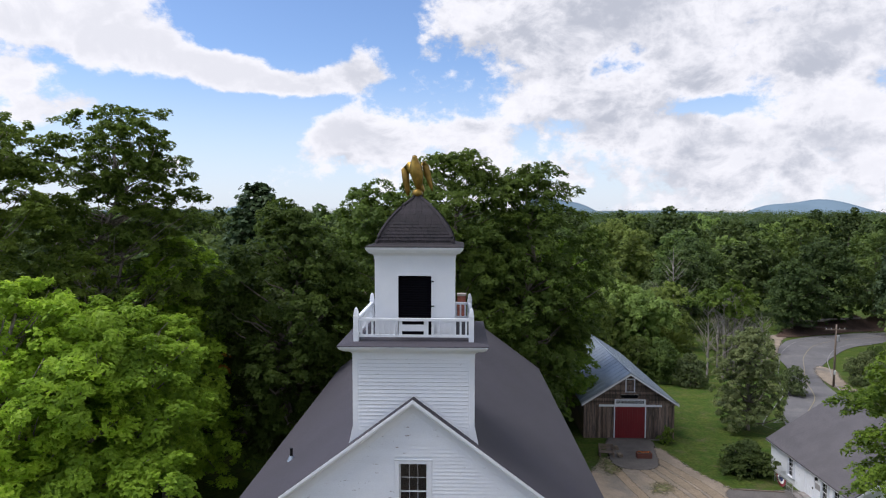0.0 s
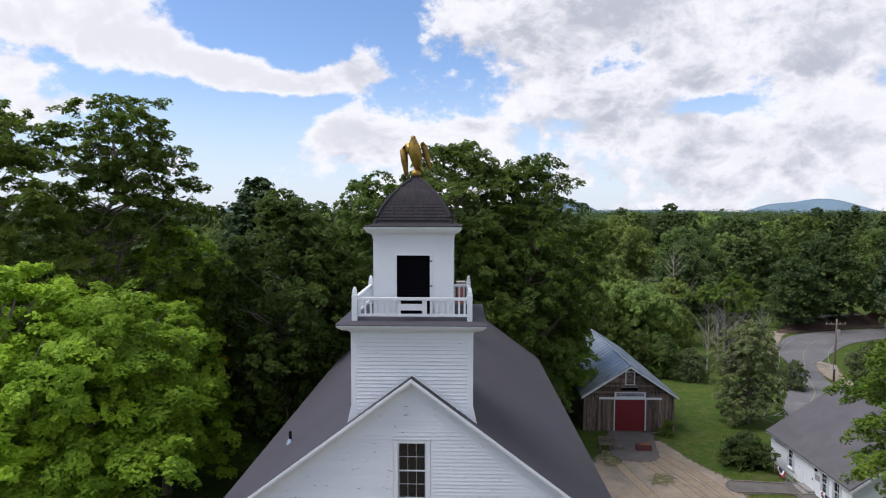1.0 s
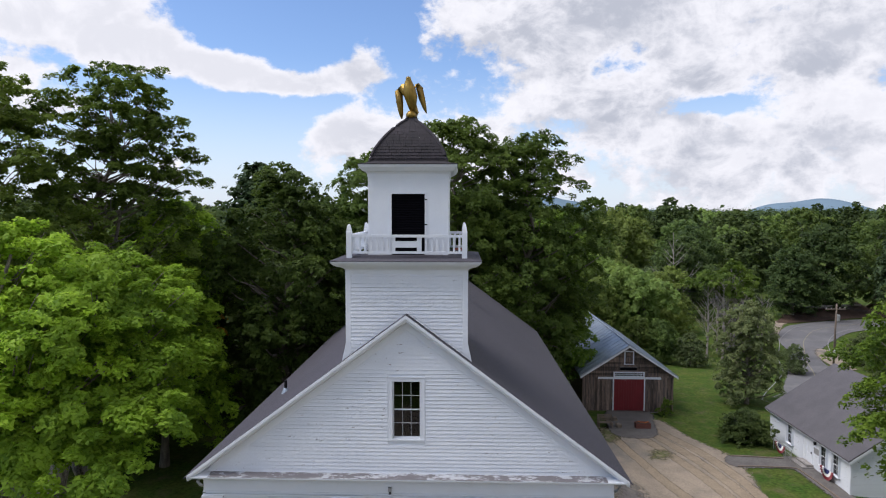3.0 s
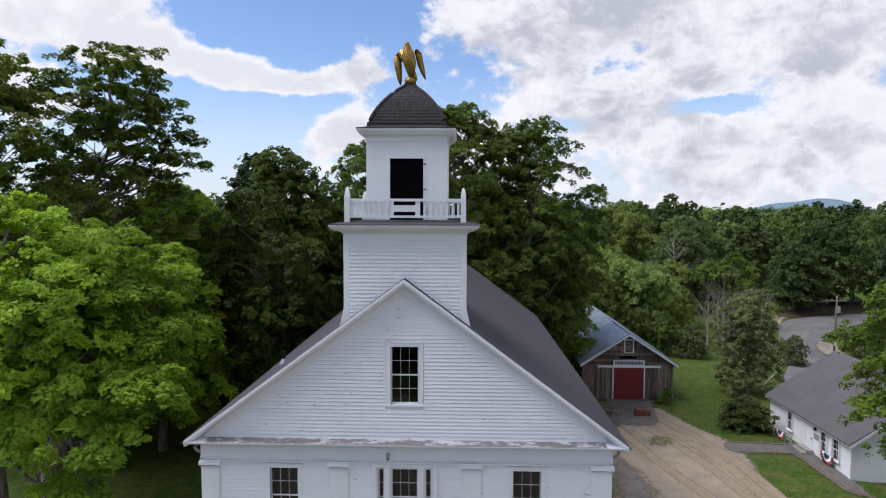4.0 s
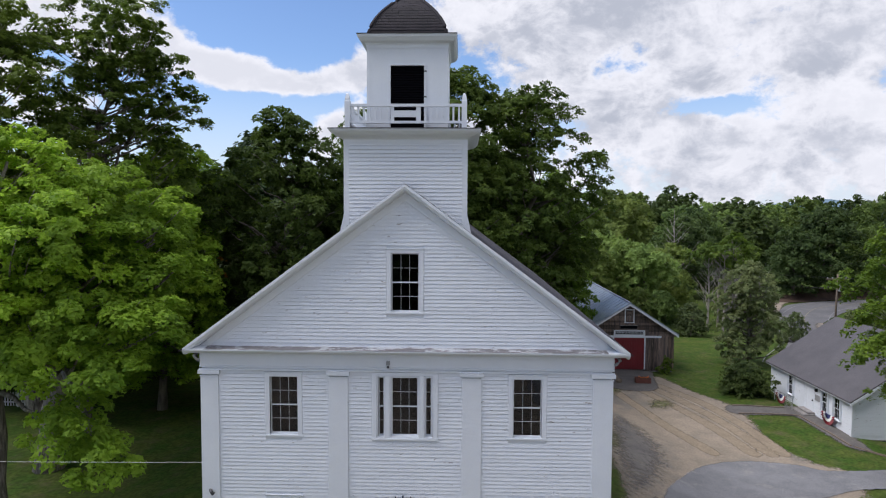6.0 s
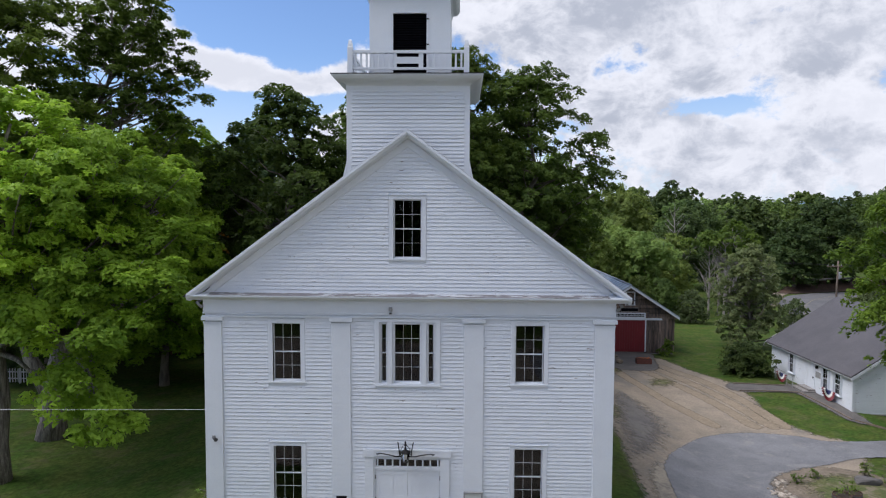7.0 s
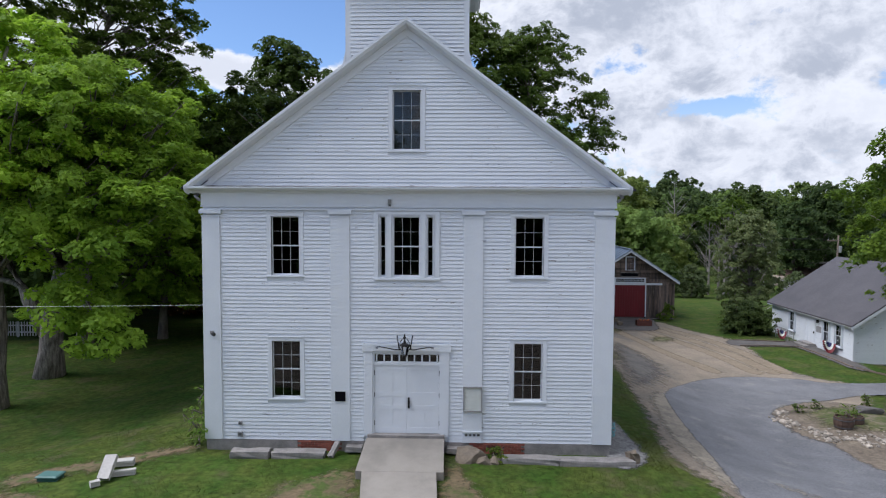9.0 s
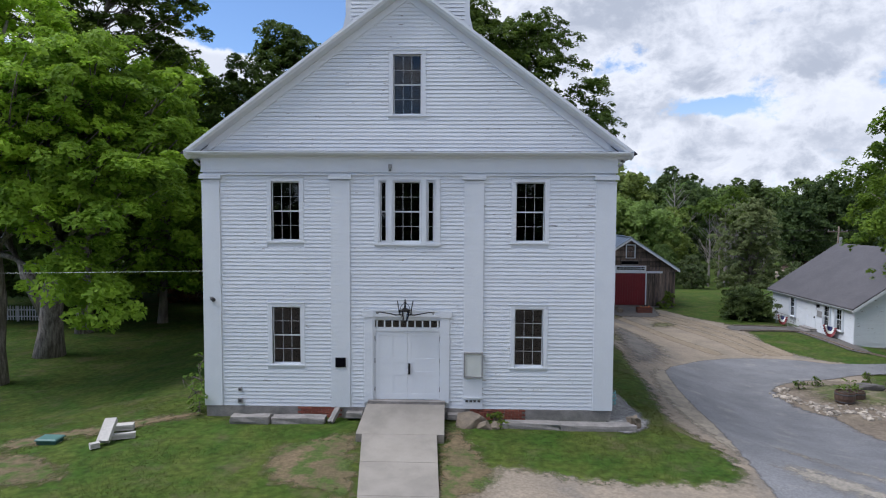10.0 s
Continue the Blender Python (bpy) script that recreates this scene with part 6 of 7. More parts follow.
# ---- house fittings ----
def house_fittings():
    X0 = 26.05
    turn = Matrix.Rotation(-math.pi / 2, 4, "Z")
    white = bpy.data.objects["white_house"]
    for y in (28.25, 23.9, 22.5):
        w = window(white, -0.36, 0.36, -1.72, -0.36, 0.0, 2, 2, casing=0.045, hood=False)
        w.matrix_local = Matrix.Translation((X0 - 0.125, y, 0)) @ turn
        # added dark sheet stands in for the unlit room behind these panes
        Build().box(-0.36, 0.36, 0.100, 0.108, -1.72, -0.36).part("blind", DARKGREY, w)
    d = Build().box(-0.50, -0.42, -0.05, 0.0, -2.25, -0.28).box(0.42, 0.50, -0.05, 0.0, -2.25, -0.28).box(-0.5, 0.5, -0.05, 0, -0.28, -0.2)
    ob = d.part("door_frame", TRIM, white)
    ob.matrix_local = Matrix.Translation((X0, 25.75, 0)) @ turn
    leaf = Build().box(-0.42, 0.42, -0.03, 0.0, -2.25, -0.28).part("front_door", TRIM, white, "white panelled house door")
    leaf.matrix_local = Matrix.Translation((X0, 25.75, 0)) @ turn
    for za, zb in ((-2.05, -1.45), (-1.3, -0.45)):
        for xa in (-0.34, 0.05):
            Build().box(xa, xa + 0.29, -0.042, -0.03, za, zb).part("panel", TRIM, leaf)
    Build().box(0.30, 0.36, -0.08, -0.03, -1.42, -1.30).part("door_handle", BLACK, leaf, "black door handle")
    side = Build().box(-0.22, 0.22, -0.03, 0.0, -2.1, -0.28).part("narrow_door", TRIM, white)
    side.matrix_local = Matrix.Translation((X0, 26.75, 0)) @ turn
    lamp = Build().box(-0.06, 0.06, -0.16, 0.0, -0.62, -0.42).part("porch_lamp", BLACK, white, "black porch lamp")
    lamp.matrix_local = Matrix.Translation((X0, 24.95, 0)) @ turn
    sign = Build().box(-0.35, 0.35, -0.04, 0.0, -1.25, -0.85).part("house_sign", GREY, white, "small pale sign board")
    sign.matrix_local = Matrix.Translation((X0, 24.8, 0)) @ turn
    Build().box(26.9, 30.3, 21.0, 21.04, -3.4, -2.52).part("cellar_wall", STONE, white)
    # plain opaque boxes, with the cellar's darkness put into their near-black colour
    for x in (27.0, 27.85, 28.7):
        Build().box(x, x + 0.75, 20.96, 20.99, -3.2, -2.58).part("cellar_window", DARK, white, "dark cellar window")
    for y, z, r in ((27.9, -1.68, 0.68), (23.2, -1.60, 0.74)):
        b = thing("bunting", X0 - (0.95 if y > 25 else 0.24), y, z, "red, white and blue pleated half-round bunting", "bunting")
        for r0, r1, m, nm in ((0.05, 0.45, NAVY, "blue_band"), (0.45, 0.70, PALE, "white_band"), (0.70, 1.0, RED, "red_band")):
            f = Build()
            n = 24
            for i in range(n + 1):
                a = math.pi + math.pi * i / n
                for rr in (r0, r1):
                    f.v.append((-0.05 * rr * (1 if i % 2 else -1) - 0.02, r * rr * math.cos(a), r * rr * math.sin(a) * 0.95))
                for rr in (r0, r1):
                    f.v.append((-0.05 * rr * (1 if i % 2 else -1), r * rr * math.cos(a), r * rr * math.sin(a) * 0.95))
            for i in range(n):
                q = 4 * i
                f.f += [(q, q + 4, q + 5, q + 1), (q + 2, q + 3, q + 7, q + 6), (q + 1, q + 5, q + 7, q + 3), (q, q + 2, q + 6, q + 4)]
            f.part(nm, m, b)
    rail = thing("step_railing", 25.1, 27.6, -2.35, "thin grey metal railing by the house steps", "railing")
    for y in (-1.3, -0.45, 0.4, 1.25):
        Build().tube([(0, y, 0), (0, y, 0.85)], [0.025, 0.025], 6).part("post", GREY, rail)
    for z in (0.83, 0.45):
        Build().tube([(0, -1.3, z), (0, 1.25, z)], [0.02, 0.02], 6).part("rail", GREY, rail)
    for k in range(16):
        Build().tube([(0, -1.22 + k * 0.16, 0.05), (0, -1.22 + k * 0.16, 0.83)], [0.009, 0.009], 4).part("bar", GREY, rail)
    step = thing("door_step", 25.6, 25.8, -2.36, "grey stone door step of the house", "step")
    Build().box(-0.42, 0.42, -0.8, 0.8, 0, 0.12).part("lower_tread", STONE, step)
    Build().box(-0.05, 0.42, -0.7, 0.7, 0.12, 0.24).part("upper_tread", STONE, step)
    cover("house_path", [(20.9, 25.3), (24.3, 25.1), (24.75, 24.2), (24.8, 22), (25.0, 19.3), (25.9, 19.3), (26.05, 22), (26.05, 26.7), (24, 26.85), (21.1, 26.9)], PAD, "narrow packed gravel path to the house door", "path", 0.05, 0.2)
    for pts in (((20.9, 25.2), (24.8, 25.0)), ((21.2, 27.0), (24.8, 26.8)), ((24.85, 24.9), (25.05, 19.4)), ((25.2, 19.3), (28.2, 16.8))):
        (xa, ya), (xb, yb) = pts
        e = thing("path_edging", xa, ya, gz(xa, ya), "grey weathered timber edging of the path", "edging")
        n = 8
        ps = [(xa + (xb - xa) * i / n - xa, ya + (yb - ya) * i / n - ya, gz(xa + (xb - xa) * i / n, ya + (yb - ya) * i / n) - gz(xa, ya) + 0.06) for i in range(n + 1)]
        Build().tube(ps, [0.075] * (n + 1), 4).part("timber", OLDWOOD, e)


# ---- the planting bed ----
def planting_bed():
    barrel = thing("barrel_planter", 17.1, 6.9, gz(17.1, 6.9), "brown half-barrel planter with iron hoops and weeds", "planter")
    n = 14
    for k in range(n):
        a0, a1 = 2 * math.pi * (k + 0.04) / n, 2 * math.pi * (k + 0.96) / n
        s = Build()
        rings = [(0.31, 0.0), (0.37, 0.25), (0.36, 0.52)]
        for r, z in rings:
            s.v += [(r * math.cos(a0), r * math.sin(a0), z), (r * math.cos(a1), r * math.sin(a1), z), ((r - 0.03) * math.cos(a1), (r - 0.03) * math.sin(a1), z), ((r - 0.03) * math.cos(a0), (r - 0.03) * math.sin(a0), z)]
        for i in range(2):
            q = 4 * i
            s.f += [(q + j, q + (j + 1) % 4, q + 4 + (j + 1) % 4, q + 4 + j) for j in range(4)]
        s.f += [(3, 2, 1, 0), (8, 9, 10, 11)]
        s.part("stave", BARREL, barrel)
    for z, r in ((0.10, 0.345), (0.40, 0.375)):
        Build().lathe([(r, z), (r + 0.008, z + 0.02), (r, z + 0.045)], 0, 0, 24).part("hoop", DARKGREY, barrel)
    Build().lathe([(0.3, 0.0), (0.33, 0.45)], 0, 0, 14).part("soil", SOIL, barrel)
    rng = np.random.default_rng(3)
    c = new("weed_clump", leaves("weed_clump", np.array([[0, 0, 0.6], [0.15, 0.1, 0.7], [-0.12, 0.0, 0.62], [0.02, 0.05, 0.95]]), np.array([0.25, 0.2, 0.2, 0.14]), 110, 0.07, ASH, rng, flat=0.8))
    c.parent = barrel
    tagged(c, "green weeds growing in the barrel", kind="stuff")
    copy_thing(barrel, Matrix.Translation((17.85, 7.4, gz(17.85, 7.4) - 0.1)) @ Matrix.Rotation(0.8, 4, "Z") @ Matrix.Scale(0.9, 4))
    rock(19.7, 9.4, gz(19.7, 9.4) + 0.12, 0.72, 0.46, 0.36, 10, "dark rounded boulder in the planting bed", DARKSTONE, 31)
    rng = random.Random(8)
    shapes = []
    for k in range(5):
        bm = bmesh.new()
        bmesh.ops.create_icosphere(bm, subdivisions=1, radius=0.5)
        for v in bm.verts:
            v.co *= rng.uniform(0.75, 1.15)
            v.co.z *= 0.55
        me = bpy.data.meshes.new("rock")
        bm.to_mesh(me)
        bm.free()
        me.materials.append(ROCK)
        shapes.append(me)
    bed = thing("rock_border", 16.5, 6.5, -1.9, "loose pale stones bordering the planting bed", "rocks")
    for k in range(290):
        u = rng.random()
        if u < 0.35:
            a = rng.uniform(2.3, 4.0)
            x, y = 17.4 + (1.95 + rng.gauss(0, 0.22)) * math.cos(a), 8.0 + (2.4 + rng.gauss(0, 0.25)) * math.sin(a)
        else:
            v = rng.random()
            x, y = 15.7 + 4.6 * v + rng.gauss(0, 0.2), 6.3 - 2.2 * v + 1.6 * v * v + rng.gauss(0, 0.38)
        s = rng.choice((0.10, 0.13, 0.16, 0.20, 0.28)) * rng.uniform(0.85, 1.2)
        ob = new("rock", rng.choice(shapes))
        ob.parent = bed
        ob.matrix_local = Matrix.Translation((x - 16.5, y - 6.5, gz(x, y) + 0.06 + 1.9 + s * 0.08)) @ Matrix.Rotation(rng.random() * 6.28, 4, "Z") @ Matrix.Diagonal((s, s * rng.uniform(0.6, 1), s, 1))
    cover("weed_patch", [(16.2, 7.2), (16.6, 9.2), (18.0, 10.4), (20.0, 10.8), (21.0, 9.0), (20.4, 6.6), (18.6, 6.0), (17.2, 6.6)], TURF, "thin weeds and dry grass in the planting bed", "weeds", 0.075, 0.2)
    for x, y, h, s in ((16.6, 9.4, 0.55, 41), (17.6, 9.9, 0.6, 42), (18.6, 5.6, 0.4, 43), (20.3, 10.6, 0.9, 44), (20.9, 9.6, 0.8, 45), (17.9, 7.6, 0.35, 46)):
        tree("bed_plant", x, y, h * 0.8, 0.22, 0.03, "small green plant in the planting bed", ASH, 9, 240, 0.07, 0.17, s, 0.015, (0, 0), "plant", limbs=5)


# ---- the road side ----
def roadside():
    pole = thing("utility_pole", 46.9, 58.9, gz(46.9, 58.9), "brown wooden utility pole with crossarm", "utility pole")
    Build().tube([(0, 0, -0.3), (0.05, 0, 4.5), (0.1, 0, 7.7)], [0.13, 0.11, 0.09], 10).part("shaft", OLDWOOD, pole, smooth=True)
    Build().box(-1.2, 1.2, -0.06, 0.06, 7.0, 7.14).part("crossarm", OLDWOOD, pole)
    for x in (-1.1, -0.5, 0.5, 1.1):
        Build().lathe([(0.04, 7.14), (0.06, 7.22), (0.03, 7.3)], x, 0, 8).part("insulator", GREY, pole)
    Build().box(-0.12, 0.12, -0.2, -0.14, 1.6, 2.1).part("sign_plate", PALE, pole)
    Build().lathe([(0.2, 5.6), (0.22, 5.7), (0.22, 6.3), (0.18, 6.4)], 0.34, 0, 12).part("transformer", GREY, pole)
    for dx, dz, ex, ey, ez in ((-1.1, 7.25, -34, 40, 1.0), (-0.5, 7.25, -30, 46, 1.5), (0.5, 7.25, 30, -34, 0.5), (1.1, 7.25, 34, -30, 0.2), (0, 6.0, -36, 34, 0.6)):
        w = thing("power_line", 46.9, 58.9, gz(46.9, 58.9), "thin dark overhead power line", "cable")
        pts = [(dx + (ex - dx) * u, ey * u, dz + ez * u - 3.0 * u * (1 - u)) for u in np.linspace(0, 1, 14)]
        Build().tube(pts, [0.018] * 14, 4).part("strand", BLACK, w)
    bank = cover("earth_bank", [(57, 93), (62, 98), (72, 104), (84, 108), (86, 101), (74, 98.5), (64, 94.5)], SOIL_BANK, "bare reddish-brown earth bank beyond the road", "earth bank", 0.12, 0.7)
    for vert in bank.data.vertices:
        vert.co.z += 1.6 * float(smooth(0, 4, (vert.co.y - 93) - (vert.co.x - 57) * 0.42)) * (0.8 + 0.3 * math.sin(vert.co.x * 1.3))
    for k, (x, y, turn) in enumerate(((66, 98.5, 8), (70, 100.5, 22), (75, 102, 14))):
        log = Build().tube([(-2.2, 0, 0), (0, 0.05, 0.04), (2.2, 0, 0)], [0.2, 0.18, 0.16], 9).part("felled_log", DEADWOOD, smooth=True)
        log.matrix_world = pose(x, y, gz(x, y) + 1.95, 0, 0, turn)
        tagged(log, "pale felled log on the earth bank", "log")
    cover("road_shoulder", [(46.7, 57.0), (47.5, 62), (49.5, 67.5), (52, 71.5), (53, 69), (50.8, 64), (49.4, 60), (48.2, 56.5)], GRAVEL, "sandy shoulder inside the bend of the road", "shoulder", 0.10, 0.6)
    cover("road_shoulder", [(53, 86), (47, 76), (51, 80.5), (57, 91), (62, 96), (56, 94)], GRAVEL, "sandy shoulder beside the road", "shoulder", 0.07, 0.6)
    for name, off, mat_, label in (("centre_line", 0.0, YELLOW, "yellow centre line painted on the road"), ("edge_line", 3.1, ROADWHITE, "white edge line painted on the road"), ("edge_line", -3.1, ROADWHITE, "white edge line painted on the road")):
        mid = np.array([(35.5, 42), (41.3, 52.8), (45.3, 62), (49.4, 70.1), (54, 78.6), (61.2, 87.4), (71.5, 92.4), (86, 95.5)])
        line = closed_curve(mid, 10)[: 10 * (len(mid) - 1) + 1]
        way = np.gradient(line, axis=0)
        way /= np.linalg.norm(way, axis=1)[:, None]
        nrm = np.stack([-way[:, 1], way[:, 0]], 1)
        b = Build()
        for c0, nn in zip(line, nrm):
            for o in (off - 0.045, off + 0.045):
                x, y = c0 + nn * o
                b.v.append((x, y, gz(x, y) + 0.11))
        b.f = [(2 * i, 2 * i + 1, 2 * i + 3, 2 * i + 2) for i in range(len(line) - 1)]
        tagged(b.part(name, mat_), label, "road marking", kind="structure")
    # bare trees standing in the wood
    for x, y, h, seed in ((37.0, 88.0, 16, 1), (35.2, 63.0, 10.5, 2), (37.2, 64.5, 11, 3), (33.6, 64.0, 9.5, 4), (38.8, 66.0, 10, 5), (36.3, 67.5, 10.5, 6), (40.3, 63.5, 8.5, 7)):
        rng = random.Random(seed)
        t = thing("bare_tree", x, y, gz(x, y), "bare grey dead tree among the wood", "dead tree", "bare trees")
        b = Build()
        b.tube([(0, 0, -0.2), (0.1, 0, h * 0.5), (0.0, 0.2, h)], [0.16, 0.11, 0.02], 7)
        for k in range(26):
            z = h * rng.uniform(0.25, 0.95)
            a, r = rng.random() * 6.28, (h - z) * rng.uniform(0.2, 0.45) + 0.5
            p1 = (0.5 * r * math.cos(a), 0.5 * r * math.sin(a), z + r * 0.45)
            p2 = (r * math.cos(a + 0.2), r * math.sin(a + 0.2), z + r * 1.1)
            b.tube([(0, 0.05, z), p1, p2], [0.05, 0.035, 0.01], 4)
            b.tube([p1, (p1[0] + 0.4 * r * math.cos(a - 0.8), p1[1] + 0.4 * r * math.sin(a - 0.8), p1[2] + 0.4 * r)], [0.025, 0.006], 4)
        b.part("trunk", DEADWOOD, t)


def picket_fence():
    fence = thing("picket_fence", -32.6, 22.5, gz(-32.6, 22.5), "white picket fence at the far edge of the lawn", "fence")
    pick = Build().sweep([(-0.04, 0.05), (0.04, 0.05), (0.04, 0.95), (0, 1.03), (-0.04, 0.95)], [lambda p: (p[0], -0.012, p[1]), lambda p: (p[0], 0.012, p[1])]).mesh("picket", WEATHERED)
    for k in range(72):
        place_mesh("picket", pick, fence, Matrix.Translation((-7 + k * 0.19, 0, 0)))
    for z in (0.3, 0.75):
        Build().box(-7.1, 6.7, 0.012, 0.05, z - 0.04, z + 0.04).part("rail", WEATHERED, fence)
    for k in range(7):
        Build().box(-7.05 + k * 2.3 - 0.05, -7.05 + k * 2.3 + 0.05, 0.05, 0.15, -0.2, 1.0).part("post", WEATHERED, fence)


def grass_tufts():
    rng = np.random.default_rng(4)
    n = 170000
    x = rng.uniform(-19, 9.0, n)
    y = rng.uniform(-6.5, 3.0, n)
    far = rng.random(n) < 0.12
    x = np.where(far, rng.uniform(6.2, 9.0, n), x)
    y = np.where(far, rng.uniform(-1, 14, n), y)
    ok = ~((np.abs(x) < 1.35) & (y < 0.1)) & ~((np.abs(x) < 6.2) & (y > -0.2)) & ~((x > 1.2) & (y < -4.2 + 0.3 * np.sin(x * 3))) & ~((x > 7.8 + 0.1 * np.maximum(0, y)) & (y > -2)) & ~((x > 1) & (x < 1.9) & (y < 0))
    patch = np.sin(x * 1.1 + 2 * np.sin(y * 0.9)) * np.sin(y * 1.7 + x * 0.4)
    ok &= rng.random(n) < 0.42 + 0.5 * patch
    ok &= ~((x > -3.4) & (x < 2.6) & (rng.random(n) < 0.75))
    x, y = x[ok], y[ok]
    n = len(x)
    z = ground(x, y)
    a = rng.random(n) * 6.28
    h = rng.uniform(0.012, 0.038, n)
    w = 0.012
    lean = rng.normal(size=(n, 2)) * 0.03
    base = np.stack([x, y, z - 0.005], 1)
    d = np.stack([np.cos(a) * w, np.sin(a) * w, np.zeros(n)], 1)
    tip = base + np.column_stack([lean, h])
    verts = np.stack([base - d, base + d, tip], 1).reshape(-1, 3)
    me = fast_mesh("grass_blades", verts, np.arange(3 * n).reshape(-1, 3), BLADE)
    tagged(new("grass_blades", me), "short mown grass blades on the lawn", "grass", kind="stuff")


LANTERN_GLASS = glass_material("clear_lantern_glass", 0.06, (0.95, 0.95, 0.93))
GREY = surface("grey_painted_metal", (0.28, 0.28, 0.28), 0.5, (0.22, 0.22, 0.22), 5, 0.5)
DARKGREY = surface("dark_grey_metal", (0.06, 0.06, 0.065), 0.5, (0.04, 0.04, 0.04), 5, 0.5)
PALE = surface("pale_panel", (0.62, 0.64, 0.60), 0.6, (0.55, 0.57, 0.53), 4, 0.5)
DARKSTONE = surface("dark_field_stone", (0.12, 0.11, 0.105), 0.9, (0.07, 0.066, 0.062), 3, 0.8, 0.15, 30, 0.5, 20)
TAN = surface("tan_field_stone", (0.21, 0.168, 0.122), 0.9, (0.12, 0.10, 0.078), 4, 0.8, 0.15, 30, 0.5, 20)
PALESTONE = surface("pale_cut_stone", (0.46, 0.44, 0.41), 0.85, (0.36, 0.34, 0.31), 3, 0.7, 0.1, 30, 0.3, 25)
ROCK = surface("mixed_field_stone", (0.36, 0.315, 0.26), 0.9, (0.20, 0.175, 0.145), 3, 0.7, 0.12, 30, 0.3, 25, each=0.4)
GREEN = surface("dark_green_plastic", (0.02, 0.075, 0.06), 0.5, (0.015, 0.06, 0.05), 5, 0.5)
GREENLID = surface("faded_green_plastic", (0.075, 0.165, 0.15), 0.5, (0.06, 0.13, 0.12), 5, 0.5)
REDWOOD = surface("red_stained_wood", (0.15, 0.05, 0.035), 0.8, (0.10, 0.035, 0.025), 4, 0.6, 0.1, 20)
OLDWOOD = surface("grey_brown_old_wood", (0.17, 0.13, 0.10), 0.9, (0.10, 0.08, 0.065), 4, 0.7, 0.15, 20, 0.3, 20)
WEATHERED = surface("weathered_white_pickets", (0.50, 0.51, 0.52), 0.8, (0.38, 0.38, 0.38), 3, 0.7, each=0.15)
SOIL = surface("dark_soil", (0.06, 0.045, 0.032), 1.0, (0.04, 0.03, 0.022), 10, 0.7)
SOIL_BANK = edged("red_brown_earth", (0.085, 0.055, 0.04), (0.055, 0.036, 0.028), 0.5, 1.0, 0.3, 4.0, 0.5, 0.4)
EARTH = edged("bare_tan_earth", (0.150, 0.112, 0.066), (0.095, 0.080, 0.042), 0.8, 1.0, 0.25, 9.0, 0.5, 0.5, (0.060, 0.088, 0.020), (0.46, 0.62), 1.6)
ORANGE = leaf_material("orange_petal", (0.55, 0.14, 0.02), (0.75, 0.26, 0.03), 0.3)
NAVY = surface("navy_cloth", (0.02, 0.025, 0.10), 0.85, (0.015, 0.02, 0.08), 8, 0.5)
YELLOW = surface("yellow_road_paint", (0.22, 0.19, 0.11), 0.8, (0.16, 0.15, 0.12), 2, 0.7)
ROADWHITE = surface("worn_white_road_paint", (0.22, 0.22, 0.22), 0.8, (0.15, 0.15, 0.15), 2, 0.7)
BARREL = surface("brown_oak_stave", (0.115, 0.07, 0.05), 0.85, (0.07, 0.045, 0.035), 6, 0.7, 0.15, 20, each=0.2)
BLADE = leaf_material("grass_blade", (0.038, 0.070, 0.013), (0.080, 0.098, 0.025), 0.3)

TURF = edged("thin_grass_on_gravel", (0.062, 0.085, 0.024), (0.110, 0.105, 0.045), 1.5, 0.95, 0.35, 12.0, 0.4, 0.8, (0.17, 0.145, 0.10), (0.48, 0.62), 2.0)
TRACK = edged("worn_pale_wheel_track", (0.30, 0.262, 0.205), (0.235, 0.205, 0.162), 1.0, 0.95, 0.25, 9.0, 0.4, 0.4, (0.19, 0.168, 0.140), (0.5, 0.62), 1.2)
for outline in ([(9.3, 14.5), (10.6, 16), (10.9, 20), (10.4, 24), (9.6, 22), (9.2, 18)], [(12.8, 29), (14.2, 30.2), (14.3, 33), (13.2, 33.4), (12.3, 31)], [(15.2, 26), (17.0, 26.6), (17.2, 28.2), (15.6, 28)]):
    cover("grass_patch", outline, TURF, "thin grass growing through the gravel", "grass", 0.045, 0.25)
SAND = edged("washed_sand", (0.30, 0.27, 0.225), (0.23, 0.21, 0.18), 1.2, 0.95, 0.25, 12.0, 0.4, 0.7)
for outline in ([(10.6, -0.6), (11.6, -1.2), (12.8, -2.4), (13.6, -3.8), (12.8, -3.4), (11.8, -2.2), (10.8, -1.3)], [(9.6, -2.6), (10.8, -2.5), (11.8, -3.6), (11.4, -4.6), (10.2, -4.0)]):
    cover("sand_wash", outline, SAND, "pale sand washed over the asphalt", "sand", 0.062, 0.2)
RUT = edged("sandy_wheel_rut", (0.205, 0.164, 0.117), (0.245, 0.198, 0.142), 1.4, 0.95, 0.25, 10.0, 0.5, 0.16)
for x0, x1, bend in ((15.2, 18.6, 0.5), (16.6, 19.6, 0.6), (13.4, 16.2, -0.4), (17.6, 20.3, 0.9)):
    way = [(x1 + (x0 - x1) * u + bend * math.sin(u * 3.14), 18.0 + 14.5 * u) for u in np.linspace(0, 1, 7)]
    cover("wheel_rut", [(x - 0.13, y) for x, y in way] + [(x + 0.13, y) for x, y in way[::-1]], RUT, "shallow wheel rut pressed into the sandy drive", "wheel rut", 0.036, 0.15)
# a darker, greyer gravel tone with a wide ragged rim
GREYED = edged("greyer_gravel", (0.155, 0.142, 0.128), (0.115, 0.107, 0.100), 0.9, 0.95, 0.2, 9.0, 0.4, 1.2, (0.20, 0.175, 0.140), (0.5, 0.66), 0.8)
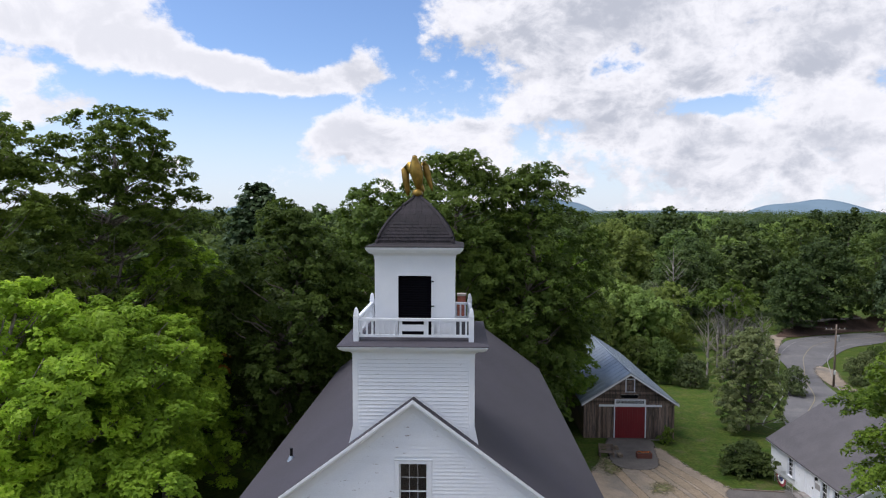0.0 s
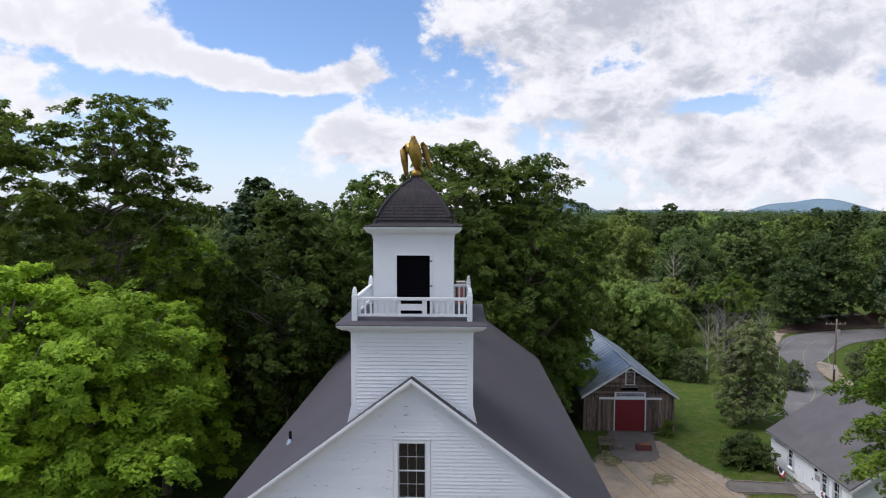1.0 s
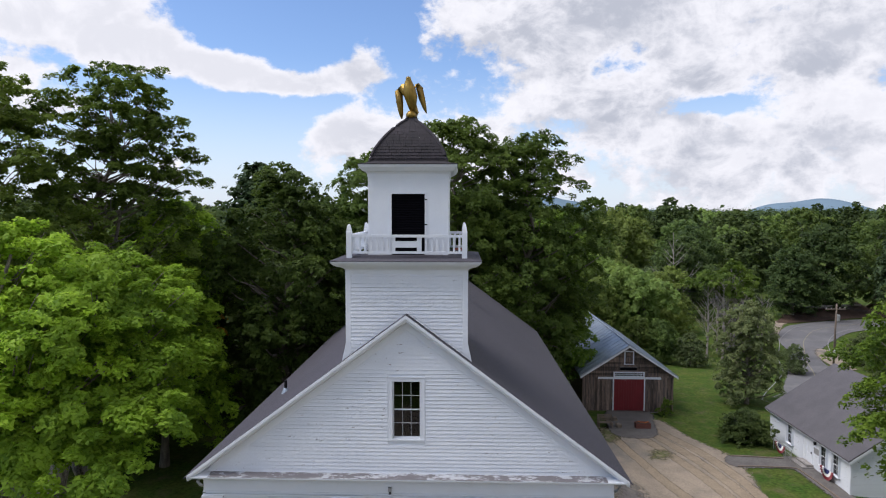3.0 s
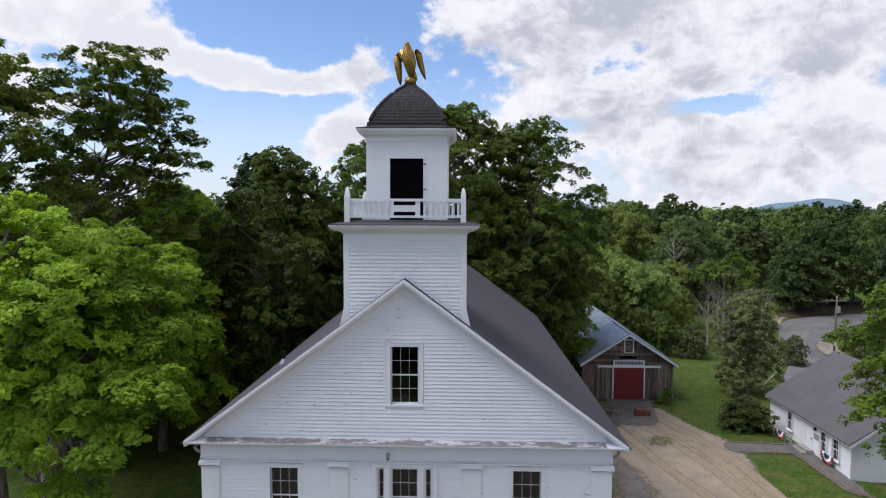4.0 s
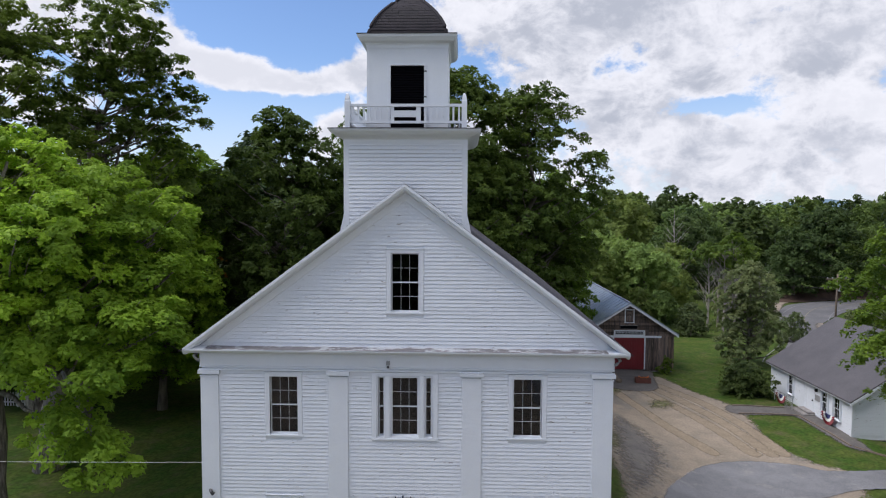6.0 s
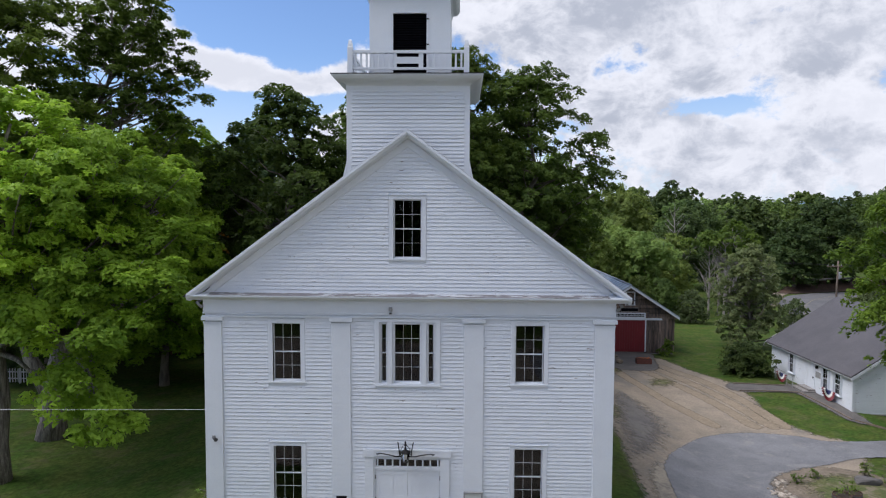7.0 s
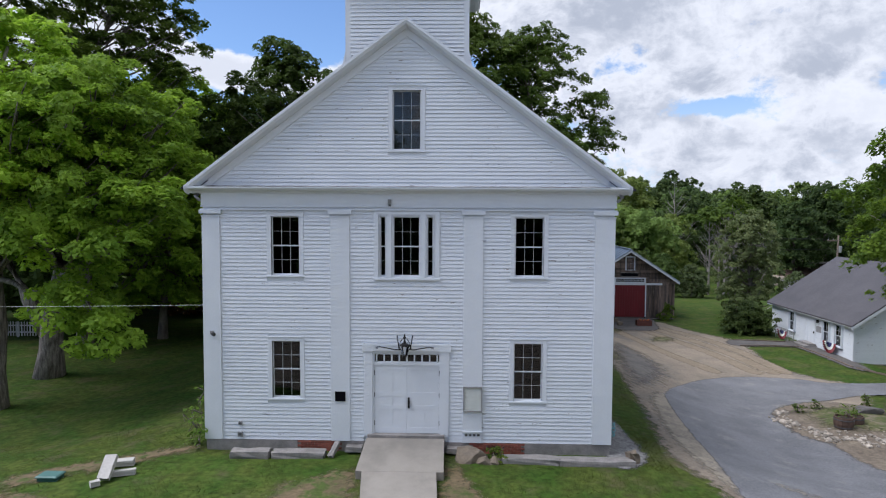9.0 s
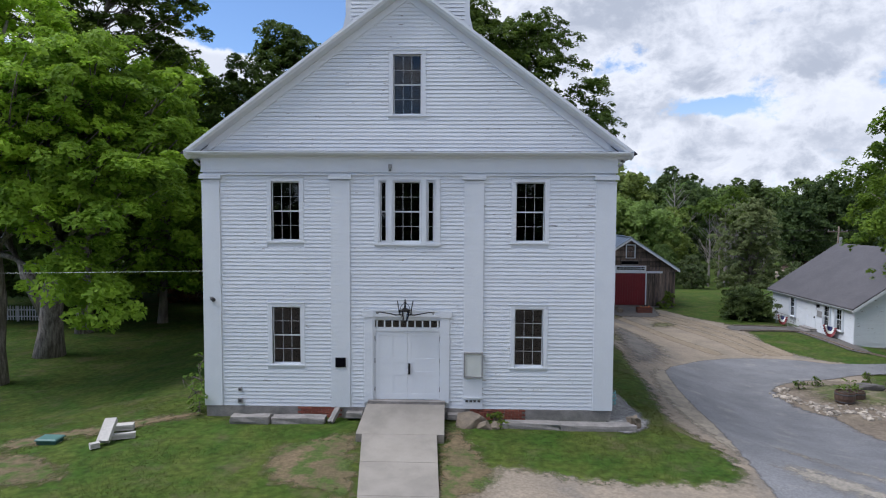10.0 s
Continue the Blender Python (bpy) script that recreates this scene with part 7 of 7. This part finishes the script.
cover("packed_patch", [(8.9, 9.0), (11.0, 10.8), (13.0, 15.0), (13.6, 19.0), (12.6, 22.5), (11.0, 22.0), (9.8, 17)], GREYED, "greyer patch of gravel beside the church", "driveway", 0.034, 0.3)
PEBBLE = edged("grey_pebbles", (0.24, 0.235, 0.225), (0.14, 0.135, 0.13), 6.0, 0.9, 0.45, 18.0, 0.8, 0.2)
HOSE = surface("turquoise_hose_rubber", (0.05, 0.30, 0.34), 0.5, (0.04, 0.24, 0.28), 8, 0.5)
cover("pebble_strip", [(6.2, -0.3), (6.85, -0.2), (6.9, 1.2), (6.75, 3.0), (6.6, 6.0), (6.2, 6.0)], PEBBLE, "grey pebble strip along the church wall", "pebbles", 0.03, 0.15)
hose = thing("garden_hose", 6.42, 1.5, gz(6.42, 1.5) + 0.05, "coiled turquoise garden hose against the church wall", "hose")
Build().tube([((0.17 + 0.02 * math.sin(1.7 * a)) * math.cos(a), (0.28 + 0.03 * math.cos(2.3 * a)) * math.sin(a), 0.02 + 0.018 * a) for a in np.linspace(0, 25, 90)], [0.014] * 90, 6).part("coil", HOSE, hose, smooth=True)
cover("gravel_strip", [(9.4, -3.6), (9.95, 1), (10.45, 6), (11.0, 9), (10.3, 9), (9.3, 6), (8.8, 1)], TRACK, "pale sandy strip along the asphalt edge", "gravel strip", 0.042, 0.25)

lantern()
wall_fittings()
chimney()
eagle()
stones()
cover("bare_earth", [(-10.6, -2.4), (-9.4, -1.7), (-8.2, -1.2), (-6.5, -0.3), (-6.4, 0.3), (-8.0, -0.2), (-9.8, -0.9), (-11.2, -1.6)], EARTH, "thin bare earth strip in the lawn", "bare earth", 0.02, 0.25)
cover("bare_earth", [(-12.5, -3.2), (-10.2, -2.8), (-8.8, -3.3), (-7.9, -4.3), (-9.2, -4.8), (-12.5, -4.6)], EARTH, "bare earth patch with dry leaves in the lawn", "bare earth", 0.02, 0.25)
cover("bare_earth", [(1.15, -0.4), (1.7, -1.2), (2.1, -2.6), (2.4, -4.2), (1.1, -5.4), (1.1, -2.0)], EARTH, "worn earth beside the ramp", "bare earth", 0.04, 0.25)
cover("bare_earth", [(-3.3, -2.8), (-2.3, -1.8), (-1.5, -1.4), (-1.15, -2.2), (-1.0, -3.6), (-0.7, -5.2), (-1.6, -4.8), (-2.9, -4.2)], EARTH, "worn earth beside the walk", "bare earth", 0.02, 0.25)
tree("fern_clump", 2.75, -0.42, 0.36, 0.28, 0.02, "low leafy fern clump against the foundation", ASH, 8, 260, 0.08, 0.13, 62, 0.012, (0, 0), "fern", limbs=8)
tree("vine_shrub", -6.42, 0.25, 1.9, 0.35, 0.1, "tall thin green shrub at the church corner", ASH, 12, 320, 0.09, 0.26, 63, 0.02, (0, 0), "shrub", limbs=8)
RUST = leaf_material("dry_orange_brown_leaf", (0.14, 0.075, 0.035), (0.34, 0.19, 0.09), 0.25)
GILT = leaf_material("orange_yellow_blade", (0.42, 0.22, 0.04), (0.62, 0.36, 0.07), 0.45)
tree("brush_pile", -21.5, 32.8, 1.7, 1.5, 0.1, "heap of cut brush with dry orange-brown leaves", RUST, 26, 2600, 0.15, 0.55, 64, 0.05, (0, 0), "brush", limbs=20)
# a small orange-yellow spot, built of blades at the maple's edge
spray_tree = bpy.data.objects["maple_tree.002"]
at = np.array([[-14.1, 22.4, 7.5], [-14.0, 22.5, 8.4]]) - np.array(spray_tree.location)
orange_bit = new("yellowed_spray", sprays("yellowed_spray", at, at - np.array([1.0, 0, 0]), np.array([0.42, 0.26]), 260, 0.14, GILT, np.random.default_rng(71)))
orange_bit.parent = spray_tree
tagged(orange_bit, "small orange-yellow patch of leaf blades")
barnyard()
house_fittings()
planting_bed()
roadside()
picket_fence()
grass_tufts()
